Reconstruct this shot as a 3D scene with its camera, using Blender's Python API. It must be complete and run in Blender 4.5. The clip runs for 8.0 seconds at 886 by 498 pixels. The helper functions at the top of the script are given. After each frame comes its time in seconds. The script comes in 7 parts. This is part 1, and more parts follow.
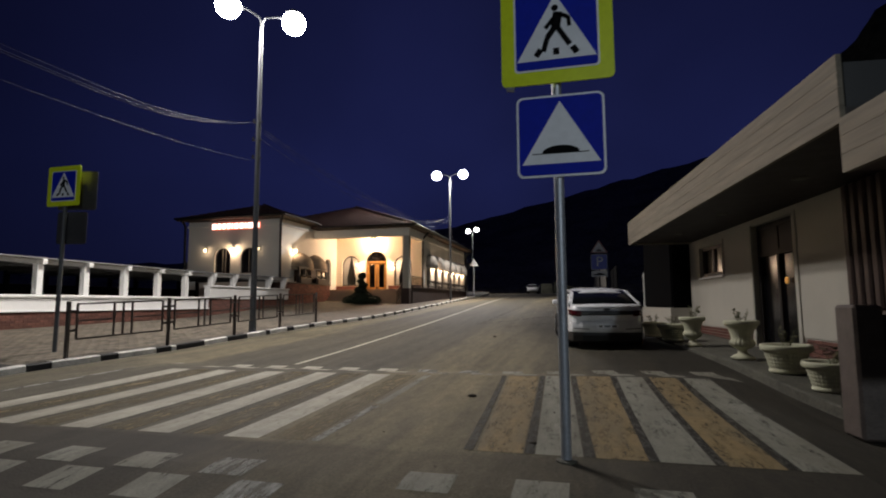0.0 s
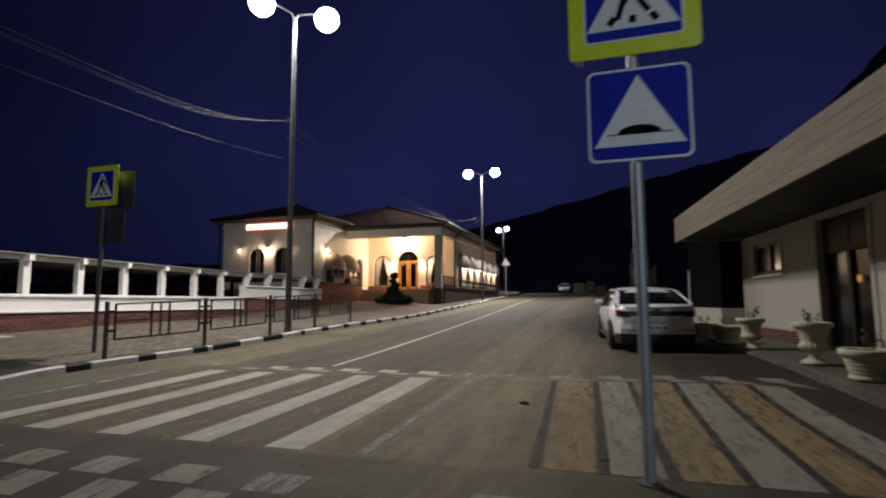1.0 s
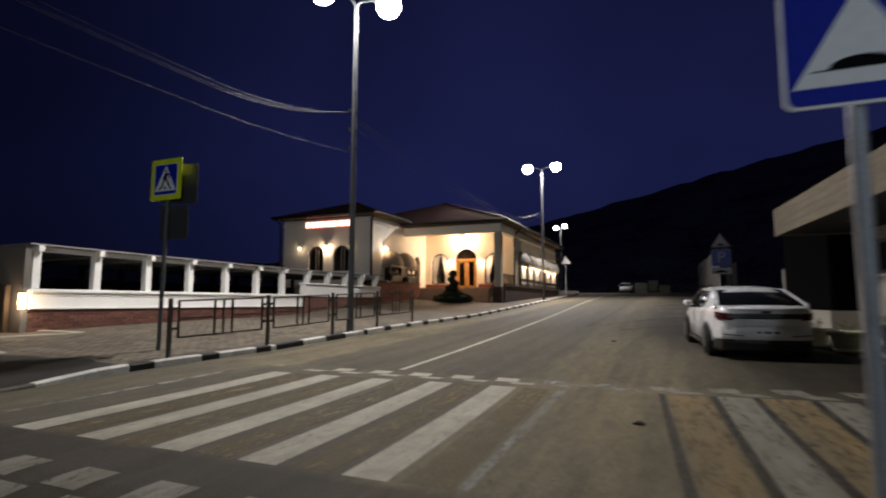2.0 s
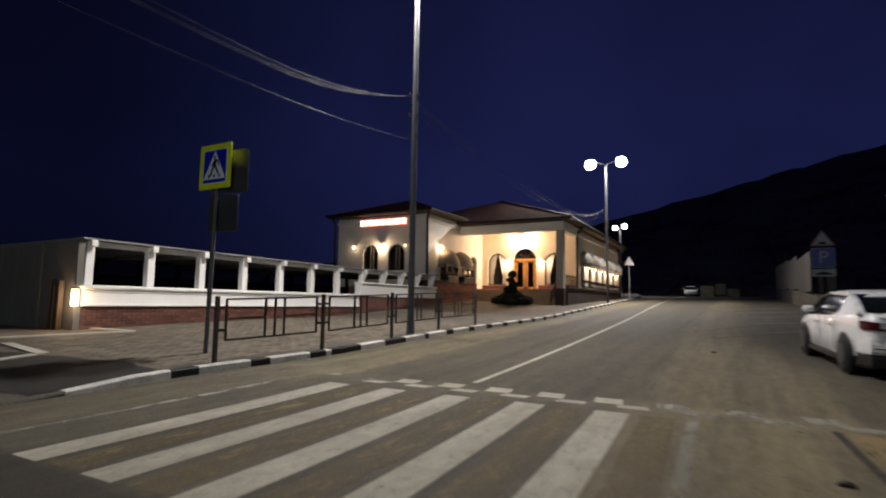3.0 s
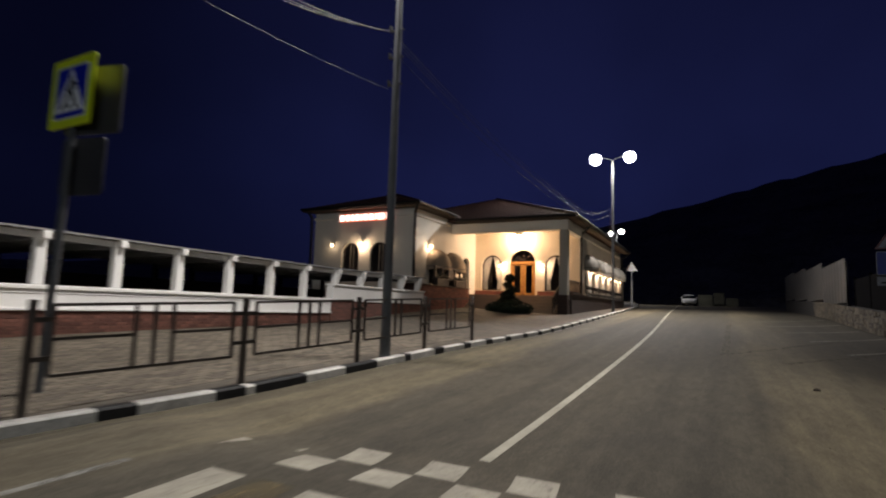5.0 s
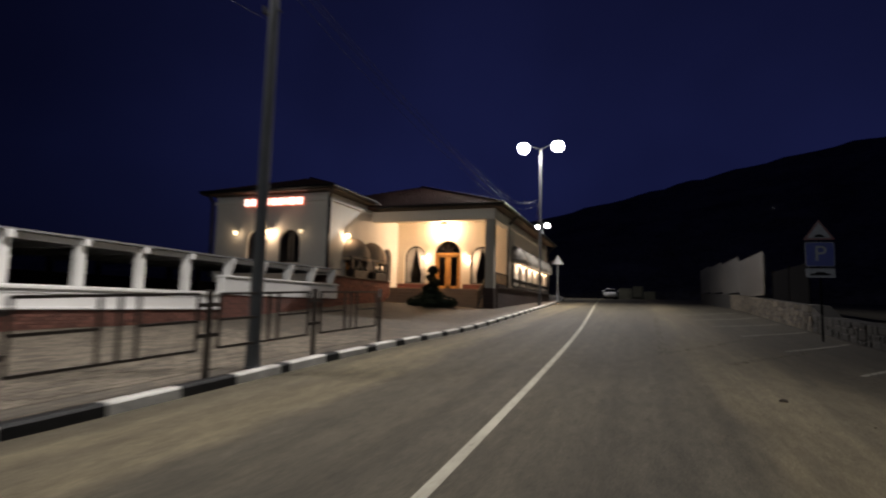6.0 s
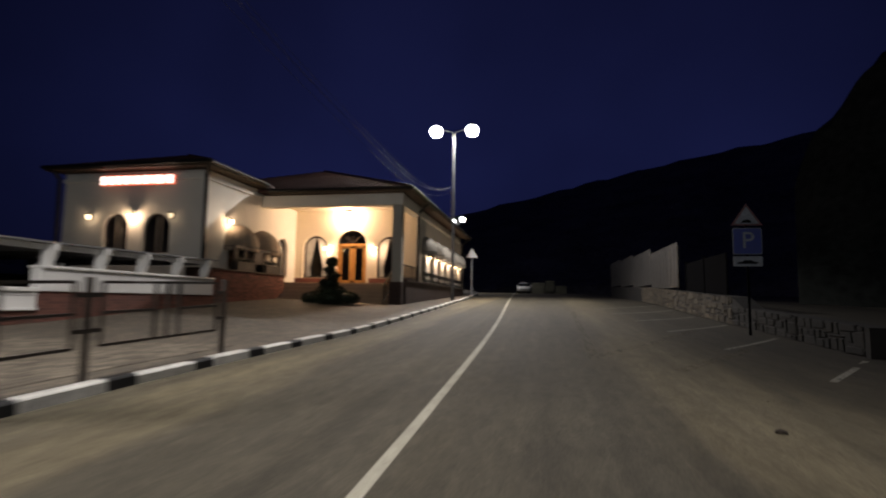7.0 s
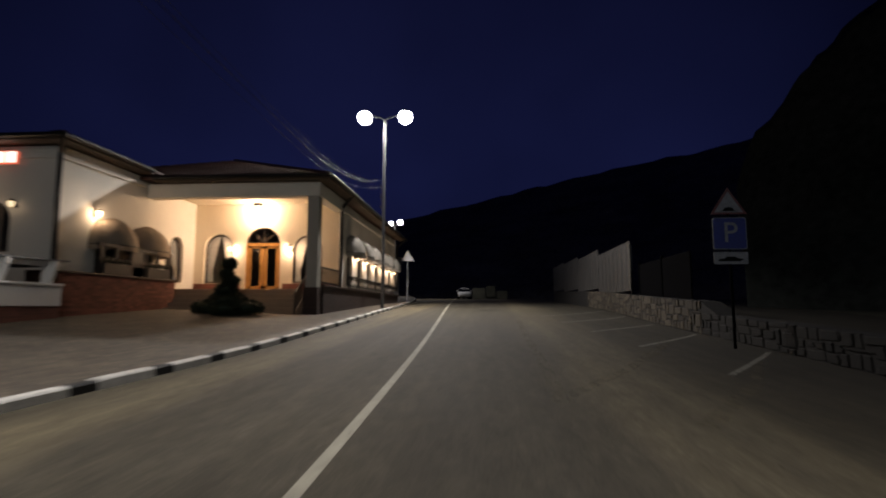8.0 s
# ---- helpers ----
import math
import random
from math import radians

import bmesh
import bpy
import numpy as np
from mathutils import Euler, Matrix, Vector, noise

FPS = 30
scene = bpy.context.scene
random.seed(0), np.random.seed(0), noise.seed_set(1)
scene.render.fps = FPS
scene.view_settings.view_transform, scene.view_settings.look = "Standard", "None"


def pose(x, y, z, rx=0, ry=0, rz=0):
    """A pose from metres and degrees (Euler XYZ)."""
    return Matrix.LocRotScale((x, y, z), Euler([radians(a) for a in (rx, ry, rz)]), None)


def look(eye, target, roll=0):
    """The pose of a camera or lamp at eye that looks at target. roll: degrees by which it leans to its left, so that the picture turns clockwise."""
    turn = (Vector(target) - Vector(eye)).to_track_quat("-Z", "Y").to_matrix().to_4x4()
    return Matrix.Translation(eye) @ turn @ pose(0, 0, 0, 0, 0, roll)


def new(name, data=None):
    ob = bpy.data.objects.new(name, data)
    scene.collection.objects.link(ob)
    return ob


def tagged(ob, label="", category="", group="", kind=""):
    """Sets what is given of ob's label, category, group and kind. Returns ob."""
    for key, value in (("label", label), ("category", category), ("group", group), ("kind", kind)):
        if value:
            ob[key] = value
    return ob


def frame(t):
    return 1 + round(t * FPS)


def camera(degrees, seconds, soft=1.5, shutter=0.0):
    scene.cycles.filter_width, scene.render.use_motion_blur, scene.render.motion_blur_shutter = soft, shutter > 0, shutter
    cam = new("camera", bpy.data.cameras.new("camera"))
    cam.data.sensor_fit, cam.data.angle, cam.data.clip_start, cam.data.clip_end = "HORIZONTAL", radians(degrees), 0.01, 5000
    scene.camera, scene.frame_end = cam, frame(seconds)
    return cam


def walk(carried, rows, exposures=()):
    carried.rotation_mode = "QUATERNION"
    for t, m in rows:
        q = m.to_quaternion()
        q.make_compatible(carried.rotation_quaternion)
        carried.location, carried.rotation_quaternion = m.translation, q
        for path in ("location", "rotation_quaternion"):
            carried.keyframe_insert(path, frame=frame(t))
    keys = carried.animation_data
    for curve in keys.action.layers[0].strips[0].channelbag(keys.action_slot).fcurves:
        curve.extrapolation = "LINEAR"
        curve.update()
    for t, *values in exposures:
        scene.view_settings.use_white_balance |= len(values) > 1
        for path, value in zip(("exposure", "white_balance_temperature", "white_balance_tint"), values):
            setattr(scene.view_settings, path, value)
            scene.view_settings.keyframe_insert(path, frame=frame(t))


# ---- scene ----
cam = camera(79.5, 8.0, soft=1.9, shutter=0.9)
PATH = [
    (0, (0.512, -0.458, 1.264), (0.021, 1.47, 1.466), -0.3),
    (0.5, (0.392, -0.338, 1.266), (-0.138, 1.58, 1.467), -0.3),
    (1, (0.184, -0.11, 1.271), (-0.411, 1.789, 1.473), -0.3),
    (1.5, (-0.109, 0.193, 1.274), (-0.792, 2.062, 1.475), -0.1),
    (3, (-1.414, 1.632, 1.28), (-2.365, 3.379, 1.481), 0.9),
    (3.5, (-1.936, 2.281, 1.296), (-2.933, 4.002, 1.505), 1.5),
    (4, (-2.383, 3.029, 1.317), (-3.388, 4.745, 1.533), 1.8),
    (5.5, (-3.341, 5.691, 1.385), (-4.152, 7.507, 1.6), 1.7),
    (6, (-3.534, 6.764, 1.398), (-4.208, 8.636, 1.603), 1.5),
    (6.5, (-3.698, 8.013, 1.387), (-4.22, 9.933, 1.584), 1.1),
    (7, (-3.781, 9.39, 1.384), (-4.156, 11.345, 1.581), 0.8),
    (7.5, (-3.795, 10.931, 1.383), (-4.046, 12.904, 1.596), 0.6),
    (8, (-3.8, 12.709, 1.467), (-3.958, 14.691, 1.688), 0.1),
]
walk(cam, [(t, look(eye, target, roll)) for t, eye, target, roll in PATH], [(0, 0.3), (1.5, 0.3), (4, 0.2), (5.5, -0.05), (7, -0.1), (8, -0.34)])

# ---- night sky, street light ----

def soft_ramp(y, start, k=2.0):
    u = (y - start) / k
    return k * (math.log1p(math.exp(u)) if u < 30 else u)


def smooth(a, b, v):
    s = min(1.0, max(0.0, (v - a) / (b - a)))
    return s * s * (3 - 2 * s)


def base_z(x, y):
    """Height of the road bed: flat at the crossing, then rising up the valley to a crest, the kerb side first."""
    left, right = 0.04 * soft_ramp(y, 2.6), 0.0475 * soft_ramp(y, 8)
    w = max(smooth(-8.0, -6.3, x), smooth(14, 24, y))
    dip = 0.15 * smooth(-2, 2, x) * smooth(10, 20, y) * (1 - smooth(30, 42, y))
    rise = 0.09 * smooth(-1, 1.5, x) * smooth(6, 10, y) * (1 - smooth(14, 20, y))
    return left + (right - left) * w + rise - 0.0205 * soft_ramp(y, 38, 6.0) - 0.027 * soft_ramp(y, 100, 6.0) - dip


def ground_z(x, y):
    """The road with the raised table that carries the pedestrian crossing between two short ramps."""
    return base_z(x, y) + 0.09 * smooth(2.3, 3.1, y) * (1 - smooth(7.75, 8.7, y)) * smooth(-8.2, -7.6, x) * (1 - smooth(2.3, 3.0, x))


def kerb_x(y):
    return -8.02 - 0.35 * (1 - smooth(6.0, 10.0, y)) - 0.0013 * max(0.0, y - 20) ** 2


def centre_x(y):
    return -4.86 - 0.008 * (y - 9) - 0.04 * soft_ramp(y, 22, 3.0)


def pave_z(x, y):
    """Top of the footpath on the restaurant's side; it drops to the road at the crossing."""
    lift = 0.088 * smooth(4.6, 6.4, y) + 0.012
    far = min(1.0, max(0.0, (-8.3 - x) / 8.0))
    return base_z(-8, y) + lift + far * (0.17 * (1 - smooth(9, 20, y)) + 0.28 * smooth(16, 26, y))


world = bpy.data.worlds.new("night_sky")
scene.world = world
world.use_nodes = True
wn, wl = world.node_tree.nodes, world.node_tree.links
tc = wn.new("ShaderNodeTexCoord")
sep = wn.new("ShaderNodeSeparateXYZ")
wl.new(tc.outputs["Generated"], sep.inputs[0])
ramp = wn.new("ShaderNodeValToRGB")
ramp.color_ramp.elements[0].position, ramp.color_ramp.elements[0].color = 0.0, (0.0039, 0.0047, 0.0192, 1)
ramp.color_ramp.elements[1].position, ramp.color_ramp.elements[1].color = 0.75, (0.0018, 0.0020, 0.009, 1)
mid = ramp.color_ramp.elements.new(0.22)
mid.color = (0.0046, 0.0059, 0.0278, 1)
wl.new(sep.outputs[2], ramp.inputs[0])
cloud = wn.new("ShaderNodeTexNoise")
cloud.inputs["Scale"].default_value, cloud.inputs["Detail"].default_value = 2.2, 3.0
wl.new(tc.outputs["Generated"], cloud.inputs["Vector"])
cmap = wn.new("ShaderNodeMapRange")
cmap.inputs["From Min"].default_value, cmap.inputs["From Max"].default_value = 0.3, 0.7
cmap.inputs["To Min"].default_value, cmap.inputs["To Max"].default_value = 0.8, 1.25
wl.new(cloud.outputs[0], cmap.inputs[0])
# lamp haze put into the sky up the valley, fading seaward behind the gallery
sky_haze = wn.new("ShaderNodeVectorMath")
sky_haze.operation = "DOT_PRODUCT"
sky_haze.inputs[1].default_value = (-0.16, 0.942, 0.295)
wl.new(tc.outputs["Generated"], sky_haze.inputs[0])
dmap = wn.new("ShaderNodeMapRange")
dmap.interpolation_type = "SMOOTHSTEP"
dmap.inputs["From Min"].default_value, dmap.inputs["From Max"].default_value = 0.6, 1.0
dmap.inputs["To Min"].default_value, dmap.inputs["To Max"].default_value = 0.42, 1.62
wl.new(sky_haze.outputs["Value"], dmap.inputs[0])
both = wn.new("ShaderNodeMath")
both.operation = "MULTIPLY"
wl.new(cmap.outputs[0], both.inputs[0])
wl.new(dmap.outputs[0], both.inputs[1])
wl.new(ramp.outputs[0], wn["Background"].inputs[0])
wl.new(both.outputs[0], wn["Background"].inputs[1])

LAMP_COLOUR = (1.0, 0.935, 0.895)
WARM = (1.0, 0.68, 0.46)
STREET_POWER = 1420.0


def lamp(name, kind, place, power, colour, size=0.1, target=None, angle=100, blend=0.5):
    data = bpy.data.lights.new(name, kind)
    data.energy, data.color = power, colour
    if kind == "AREA":
        data.shape, data.size = "DISK", size
    else:
        data.shadow_soft_size = size
    if kind == "SPOT":
        data.spot_size, data.spot_blend = radians(angle), blend
    ob = new(name, data)
    ob.matrix_world = look(place, target) if target else Matrix.Translation(place)
    return ob


# ---- materials ----
def mat(name, colour, rough=0.7, metal=0.0, vary=0.25, scale=3.0, fine=40.0, bump=0.15, spec=0.4, second=None, coat=0.0, stretch=(1, 1, 1)):
    """Painted, stony or wooden surface: two scales of variation in tone and a fine relief."""
    m = bpy.data.materials.new(name)
    m.use_nodes = True
    n, l = m.node_tree.nodes, m.node_tree.links
    b = n["Principled BSDF"]
    b.inputs["Metallic"].default_value = metal
    b.inputs["Specular IOR Level"].default_value = spec
    b.inputs["Coat Weight"].default_value = coat
    t = n.new("ShaderNodeTexCoord")
    big = n.new("ShaderNodeTexNoise")
    big.inputs["Scale"].default_value, big.inputs["Detail"].default_value, big.inputs["Roughness"].default_value = scale, 6.0, 0.65
    small = n.new("ShaderNodeTexNoise")
    small.inputs["Scale"].default_value, small.inputs["Detail"].default_value = fine, 4.0
    grain = n.new("ShaderNodeMapping")
    grain.inputs["Scale"].default_value = stretch
    l.new(t.outputs["Object"], grain.inputs[0])
    for q in (big, small):
        l.new(grain.outputs[0], q.inputs["Vector"])
    mixf = n.new("ShaderNodeMath")
    mixf.operation = "MULTIPLY_ADD"
    mixf.inputs[1].default_value, mixf.inputs[2].default_value = 0.45, 0.0
    l.new(small.outputs[0], mixf.inputs[0])
    add = n.new("ShaderNodeMath")
    add.operation = "MULTIPLY_ADD"
    add.inputs[1].default_value = 0.55
    l.new(big.outputs[0], add.inputs[0])
    l.new(mixf.outputs[0], add.inputs[2])
    r = n.new("ShaderNodeValToRGB")
    lo = second or tuple(c * (1 - vary) for c in colour)
    hi = colour if second else tuple(min(1, c * (1 + vary)) for c in colour)
    r.color_ramp.elements[0].position, r.color_ramp.elements[0].color = 0.34, (*lo, 1)
    r.color_ramp.elements[1].position, r.color_ramp.elements[1].color = 0.66, (*hi, 1)
    l.new(add.outputs[0], r.inputs[0])
    l.new(r.outputs[0], b.inputs["Base Color"])
    rr = n.new("ShaderNodeMapRange")
    rr.inputs["To Min"].default_value, rr.inputs["To Max"].default_value = max(0.03, rough - 0.12), min(1, rough + 0.12)
    l.new(big.outputs[0], rr.inputs[0])
    l.new(rr.outputs[0], b.inputs["Roughness"])
    if bump:
        bp = n.new("ShaderNodeBump")
        bp.inputs["Strength"].default_value, bp.inputs["Distance"].default_value = bump, 0.01
        l.new(small.outputs[0], bp.inputs["Height"])
        l.new(bp.outputs[0], b.inputs["Normal"])
    return m


def glow(name, colour, strength):
    m = bpy.data.materials.new(name)
    m.use_nodes = True
    b = m.node_tree.nodes["Principled BSDF"]
    b.inputs["Base Color"].default_value = (*colour, 1)
    b.inputs["Emission Color"].default_value = (*colour, 1)
    b.inputs["Emission Strength"].default_value = strength
    return m


def glass(name, tint=(0.6, 0.65, 0.7), rough=0.02):
    m = bpy.data.materials.new(name)
    m.use_nodes = True
    b = m.node_tree.nodes["Principled BSDF"]
    b.inputs["Base Color"].default_value = (*tint, 1)
    b.inputs["Roughness"].default_value = rough
    b.inputs["Transmission Weight"].default_value = 1.0
    b.inputs["IOR"].default_value = 1.45
    return m


def asphalt_material():
    """Worn asphalt: aggregate grain, patches, dark tyre lanes, pale sandy dust drifted between them, fresher dark
    asphalt on the parking side, deepened for the lamps' falloff.
    """
    m = mat("asphalt", (0.066, 0.0595, 0.0445), 0.85, vary=0.34, scale=0.9, fine=55.0, bump=0.6, spec=0.3)
    n, l = m.node_tree.nodes, m.node_tree.links
    b = n["Principled BSDF"]
    base = b.inputs["Base Color"].links[0].from_socket
    t = n.new("ShaderNodeTexCoord")
    sp = n.new("ShaderNodeSeparateXYZ")
    l.new(t.outputs["Object"], sp.inputs[0])
    drift = n.new("ShaderNodeTexNoise")
    drift.inputs["Scale"].default_value, drift.inputs["Detail"].default_value, drift.inputs["Roughness"].default_value = 0.35, 7.0, 0.6
    l.new(t.outputs["Object"], drift.inputs["Vector"])
    off = n.new("ShaderNodeMath")
    off.operation = "MULTIPLY_ADD"
    off.inputs[1].default_value, off.inputs[2].default_value = 0.9, -0.45
    l.new(drift.outputs[0], off.inputs[0])
    bend = n.new("ShaderNodeMath")
    bend.operation = "ADD"
    l.new(sp.outputs[0], bend.inputs[0])
    l.new(off.outputs[0], bend.inputs[1])
    lane = n.new("ShaderNodeMapRange")
    lane.inputs["From Min"].default_value, lane.inputs["From Max"].default_value = -9.0, 5.0
    l.new(bend.outputs[0], lane.inputs[0])
    bands = n.new("ShaderNodeValToRGB")
    drifts_at = ((-8.6, 0.45), (-7.8, 0.38), (-7.45, 0.72), (-7.02, 0.70), (-6.75, 0.14), (-5.2, 0.10), (-4.6, 0.16), (-3.9, 0.06), (-3.2, 0.04), (-2.75, 0.16), (-2.4, 0.70), (-1.0, 0.80), (0.2, 0.45), (3.0, 0.2))
    for k, (x, v) in enumerate(drifts_at):
        pos = (x + 9.0) / 14.0
        e = bands.color_ramp.elements[k] if k < 2 else bands.color_ramp.elements.new(pos)
        e.position, e.color = pos, (v, v, v, 1)
    l.new(lane.outputs[0], bands.inputs[0])
    mp = n.new("ShaderNodeMapping")
    mp.inputs["Scale"].default_value = (1.0, 0.12, 1.0)
    l.new(t.outputs["Object"], mp.inputs[0])
    dust = n.new("ShaderNodeTexNoise")
    dust.inputs["Scale"].default_value, dust.inputs["Detail"].default_value, dust.inputs["Roughness"].default_value = 2.2, 9.0, 0.72
    l.new(mp.outputs[0], dust.inputs["Vector"])
    dr = n.new("ShaderNodeMapRange")
    dr.inputs["From Min"].default_value, dr.inputs["From Max"].default_value = 0.34, 0.66
    dr.inputs["To Min"].default_value = 0.38
    l.new(dust.outputs[0], dr.inputs[0])
    both = n.new("ShaderNodeMath")
    both.operation = "MULTIPLY"
    right = n.new("ShaderNodeMapRange")
    right.inputs["From Min"].default_value, right.inputs["From Max"].default_value = -3.0, -2.6
    l.new(bend.outputs[0], right.inputs[0])
    fade = n.new("ShaderNodeMapRange")
    fade.inputs["From Min"].default_value, fade.inputs["From Max"].default_value = 8.5, 14.0
    fade.inputs["To Max"].default_value = 0.36
    l.new(sp.outputs[1], fade.inputs[0])
    rf = n.new("ShaderNodeMath")
    rf.operation = "MULTIPLY"
    l.new(right.outputs[0], rf.inputs[0])
    l.new(fade.outputs[0], rf.inputs[1])
    keep = n.new("ShaderNodeMath")
    keep.operation = "SUBTRACT"
    keep.inputs[0].default_value = 1.0
    l.new(rf.outputs[0], keep.inputs[1])
    past = n.new("ShaderNodeMapRange")
    past.interpolation_type = "SMOOTHSTEP"
    past.inputs["From Min"].default_value, past.inputs["From Max"].default_value = 6.8, 9.4
    past.inputs["To Min"].default_value = 0.45
    l.new(sp.outputs[1], past.inputs[0])
    inner = n.new("ShaderNodeMapRange")
    inner.inputs["From Min"].default_value, inner.inputs["From Max"].default_value = -5.6, -4.6
    l.new(sp.outputs[0], inner.inputs[0])
    swept = n.new("ShaderNodeMath")
    swept.operation = "MAXIMUM"
    l.new(past.outputs[0], swept.inputs[0])
    l.new(inner.outputs[0], swept.inputs[1])
    thin = n.new("ShaderNodeMath")
    thin.operation = "MULTIPLY"
    l.new(keep.outputs[0], thin.inputs[0])
    l.new(swept.outputs[0], thin.inputs[1])
    drifts = n.new("ShaderNodeMath")
    drifts.operation = "MULTIPLY"
    l.new(bands.outputs[0], drifts.inputs[0])
    l.new(thin.outputs[0], drifts.inputs[1])
    l.new(drifts.outputs[0], both.inputs[0])
    l.new(dr.outputs[0], both.inputs[1])
    mx = n.new("ShaderNodeMix")
    mx.data_type = "RGBA"
    mx.inputs[7].default_value = (0.220, 0.182, 0.106, 1)
    l.new(both.outputs[0], mx.inputs[0])
    l.new(base, mx.inputs[6])
    grit = n.new("ShaderNodeTexVoronoi")
    grit.inputs["Scale"].default_value = 75.0
    l.new(t.outputs["Object"], grit.inputs["Vector"])
    gr = n.new("ShaderNodeMapRange")
    gr.inputs["To Min"].default_value, gr.inputs["To Max"].default_value = 0.74, 1.26
    l.new(grit.outputs["Color"], gr.inputs[0])
    spots = n.new("ShaderNodeTexNoise")
    spots.inputs["Scale"].default_value, spots.inputs["Detail"].default_value, spots.inputs["Roughness"].default_value = 7.0, 8.0, 0.8
    worn = n.new("ShaderNodeMapping")
    worn.inputs["Scale"].default_value = (1.0, 0.3, 1.0)
    l.new(t.outputs["Object"], worn.inputs[0])
    l.new(worn.outputs[0], spots.inputs["Vector"])
    sr = n.new("ShaderNodeMapRange")
    sr.inputs["From Min"].default_value, sr.inputs["From Max"].default_value = 0.36, 0.64
    sr.inputs["To Min"].default_value, sr.inputs["To Max"].default_value = 0.76, 1.22
    l.new(spots.outputs[0], sr.inputs[0])
    tone = n.new("ShaderNodeMath")
    tone.operation = "MULTIPLY"
    l.new(gr.outputs[0], tone.inputs[0])
    l.new(sr.outputs[0], tone.inputs[1])
    fin = n.new("ShaderNodeMix")
    fin.data_type, fin.blend_type = "RGBA", "MULTIPLY"
    fin.inputs[0].default_value = 1.0
    l.new(mx.outputs[2], fin.inputs[6])
    l.new(tone.outputs[0], fin.inputs[7])
    # fresher asphalt, with the lamps' falloff darkened into the same tone
    newer_dim = n.new("ShaderNodeMapRange")
    newer_dim.interpolation_type = "SMOOTHSTEP"
    newer_dim.inputs["From Min"].default_value, newer_dim.inputs["From Max"].default_value = -0.7, 1.5
    newer_dim.inputs["To Min"].default_value, newer_dim.inputs["To Max"].default_value = 1.0, 0.36
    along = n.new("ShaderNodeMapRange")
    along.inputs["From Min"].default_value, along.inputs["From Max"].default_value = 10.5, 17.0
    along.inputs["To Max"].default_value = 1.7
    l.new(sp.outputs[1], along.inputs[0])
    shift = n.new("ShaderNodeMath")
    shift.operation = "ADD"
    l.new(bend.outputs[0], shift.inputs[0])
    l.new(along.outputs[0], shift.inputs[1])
    l.new(shift.outputs[0], newer_dim.inputs[0])
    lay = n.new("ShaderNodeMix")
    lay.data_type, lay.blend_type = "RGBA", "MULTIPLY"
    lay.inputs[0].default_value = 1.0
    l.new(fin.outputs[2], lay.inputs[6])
    l.new(newer_dim.outputs[0], lay.inputs[7])
    # newer, darker asphalt laid up to the near edge of the crossing
    edge = n.new("ShaderNodeTexNoise")
    edge.inputs["Scale"].default_value, edge.inputs["Detail"].default_value = 1.4, 5.0
    l.new(t.outputs["Object"], edge.inputs["Vector"])
    wob = n.new("ShaderNodeMath")
    wob.operation = "MULTIPLY_ADD"
    wob.inputs[1].default_value = 0.22
    l.new(edge.outputs[0], wob.inputs[0])
    l.new(sp.outputs[1], wob.inputs[2])
    ahead = n.new("ShaderNodeMapRange")
    ahead.inputs["From Min"].default_value, ahead.inputs["From Max"].default_value = 3.76, 3.90
    ahead.inputs["To Min"].default_value, ahead.inputs["To Max"].default_value = 1.0, 0.0
    l.new(wob.outputs[0], ahead.inputs[0])
    side = n.new("ShaderNodeMapRange")
    side.interpolation_type = "SMOOTHSTEP"
    side.inputs["From Min"].default_value, side.inputs["From Max"].default_value = -2.6, -0.4
    side.inputs["To Min"].default_value, side.inputs["To Max"].default_value = 0.72, 0.25
    l.new(bend.outputs[0], side.inputs[0])
    amount = n.new("ShaderNodeMath")
    amount.operation = "MULTIPLY"
    l.new(ahead.outputs[0], amount.inputs[0])
    l.new(side.outputs[0], amount.inputs[1])
    patch = n.new("ShaderNodeMix")
    patch.data_type = "RGBA"
    patch.inputs[7].default_value = (0.027, 0.0225, 0.0165, 1)
    l.new(amount.outputs[0], patch.inputs[0])
    l.new(lay.outputs[2], patch.inputs[6])
    roll = n.new("ShaderNodeMapping")
    roll.inputs["Scale"].default_value = (1.5, 0.045, 1.0)
    l.new(t.outputs["Object"], roll.inputs[0])
    streak = n.new("ShaderNodeTexNoise")
    streak.inputs["Scale"].default_value, streak.inputs["Detail"].default_value, streak.inputs["Roughness"].default_value = 1.4, 5.0, 0.6
    l.new(roll.outputs[0], streak.inputs["Vector"])
    sm = n.new("ShaderNodeMapRange")
    sm.inputs["From Min"].default_value, sm.inputs["From Max"].default_value = 0.3, 0.7
    sm.inputs["To Min"].default_value, sm.inputs["To Max"].default_value = 0.74, 1.24
    l.new(streak.outputs[0], sm.inputs[0])
    course = n.new("ShaderNodeMapRange")
    course.inputs["From Min"].default_value, course.inputs["From Max"].default_value = 8.75, 9.1
    course.inputs["To Min"].default_value, course.inputs["To Max"].default_value = 1.06, 0.86
    l.new(wob.outputs[0], course.inputs[0])
    roll_tone = n.new("ShaderNodeMath")
    roll_tone.operation = "MULTIPLY"
    l.new(sm.outputs[0], roll_tone.inputs[0])
    l.new(course.outputs[0], roll_tone.inputs[1])
    rolled = n.new("ShaderNodeMix")
    rolled.data_type, rolled.blend_type = "RGBA", "MULTIPLY"
    rolled.inputs[0].default_value = 1.0
    l.new(patch.outputs[2], rolled.inputs[6])
    l.new(roll_tone.outputs[0], rolled.inputs[7])
    l.new(rolled.outputs[2], b.inputs["Base Color"])
    return m


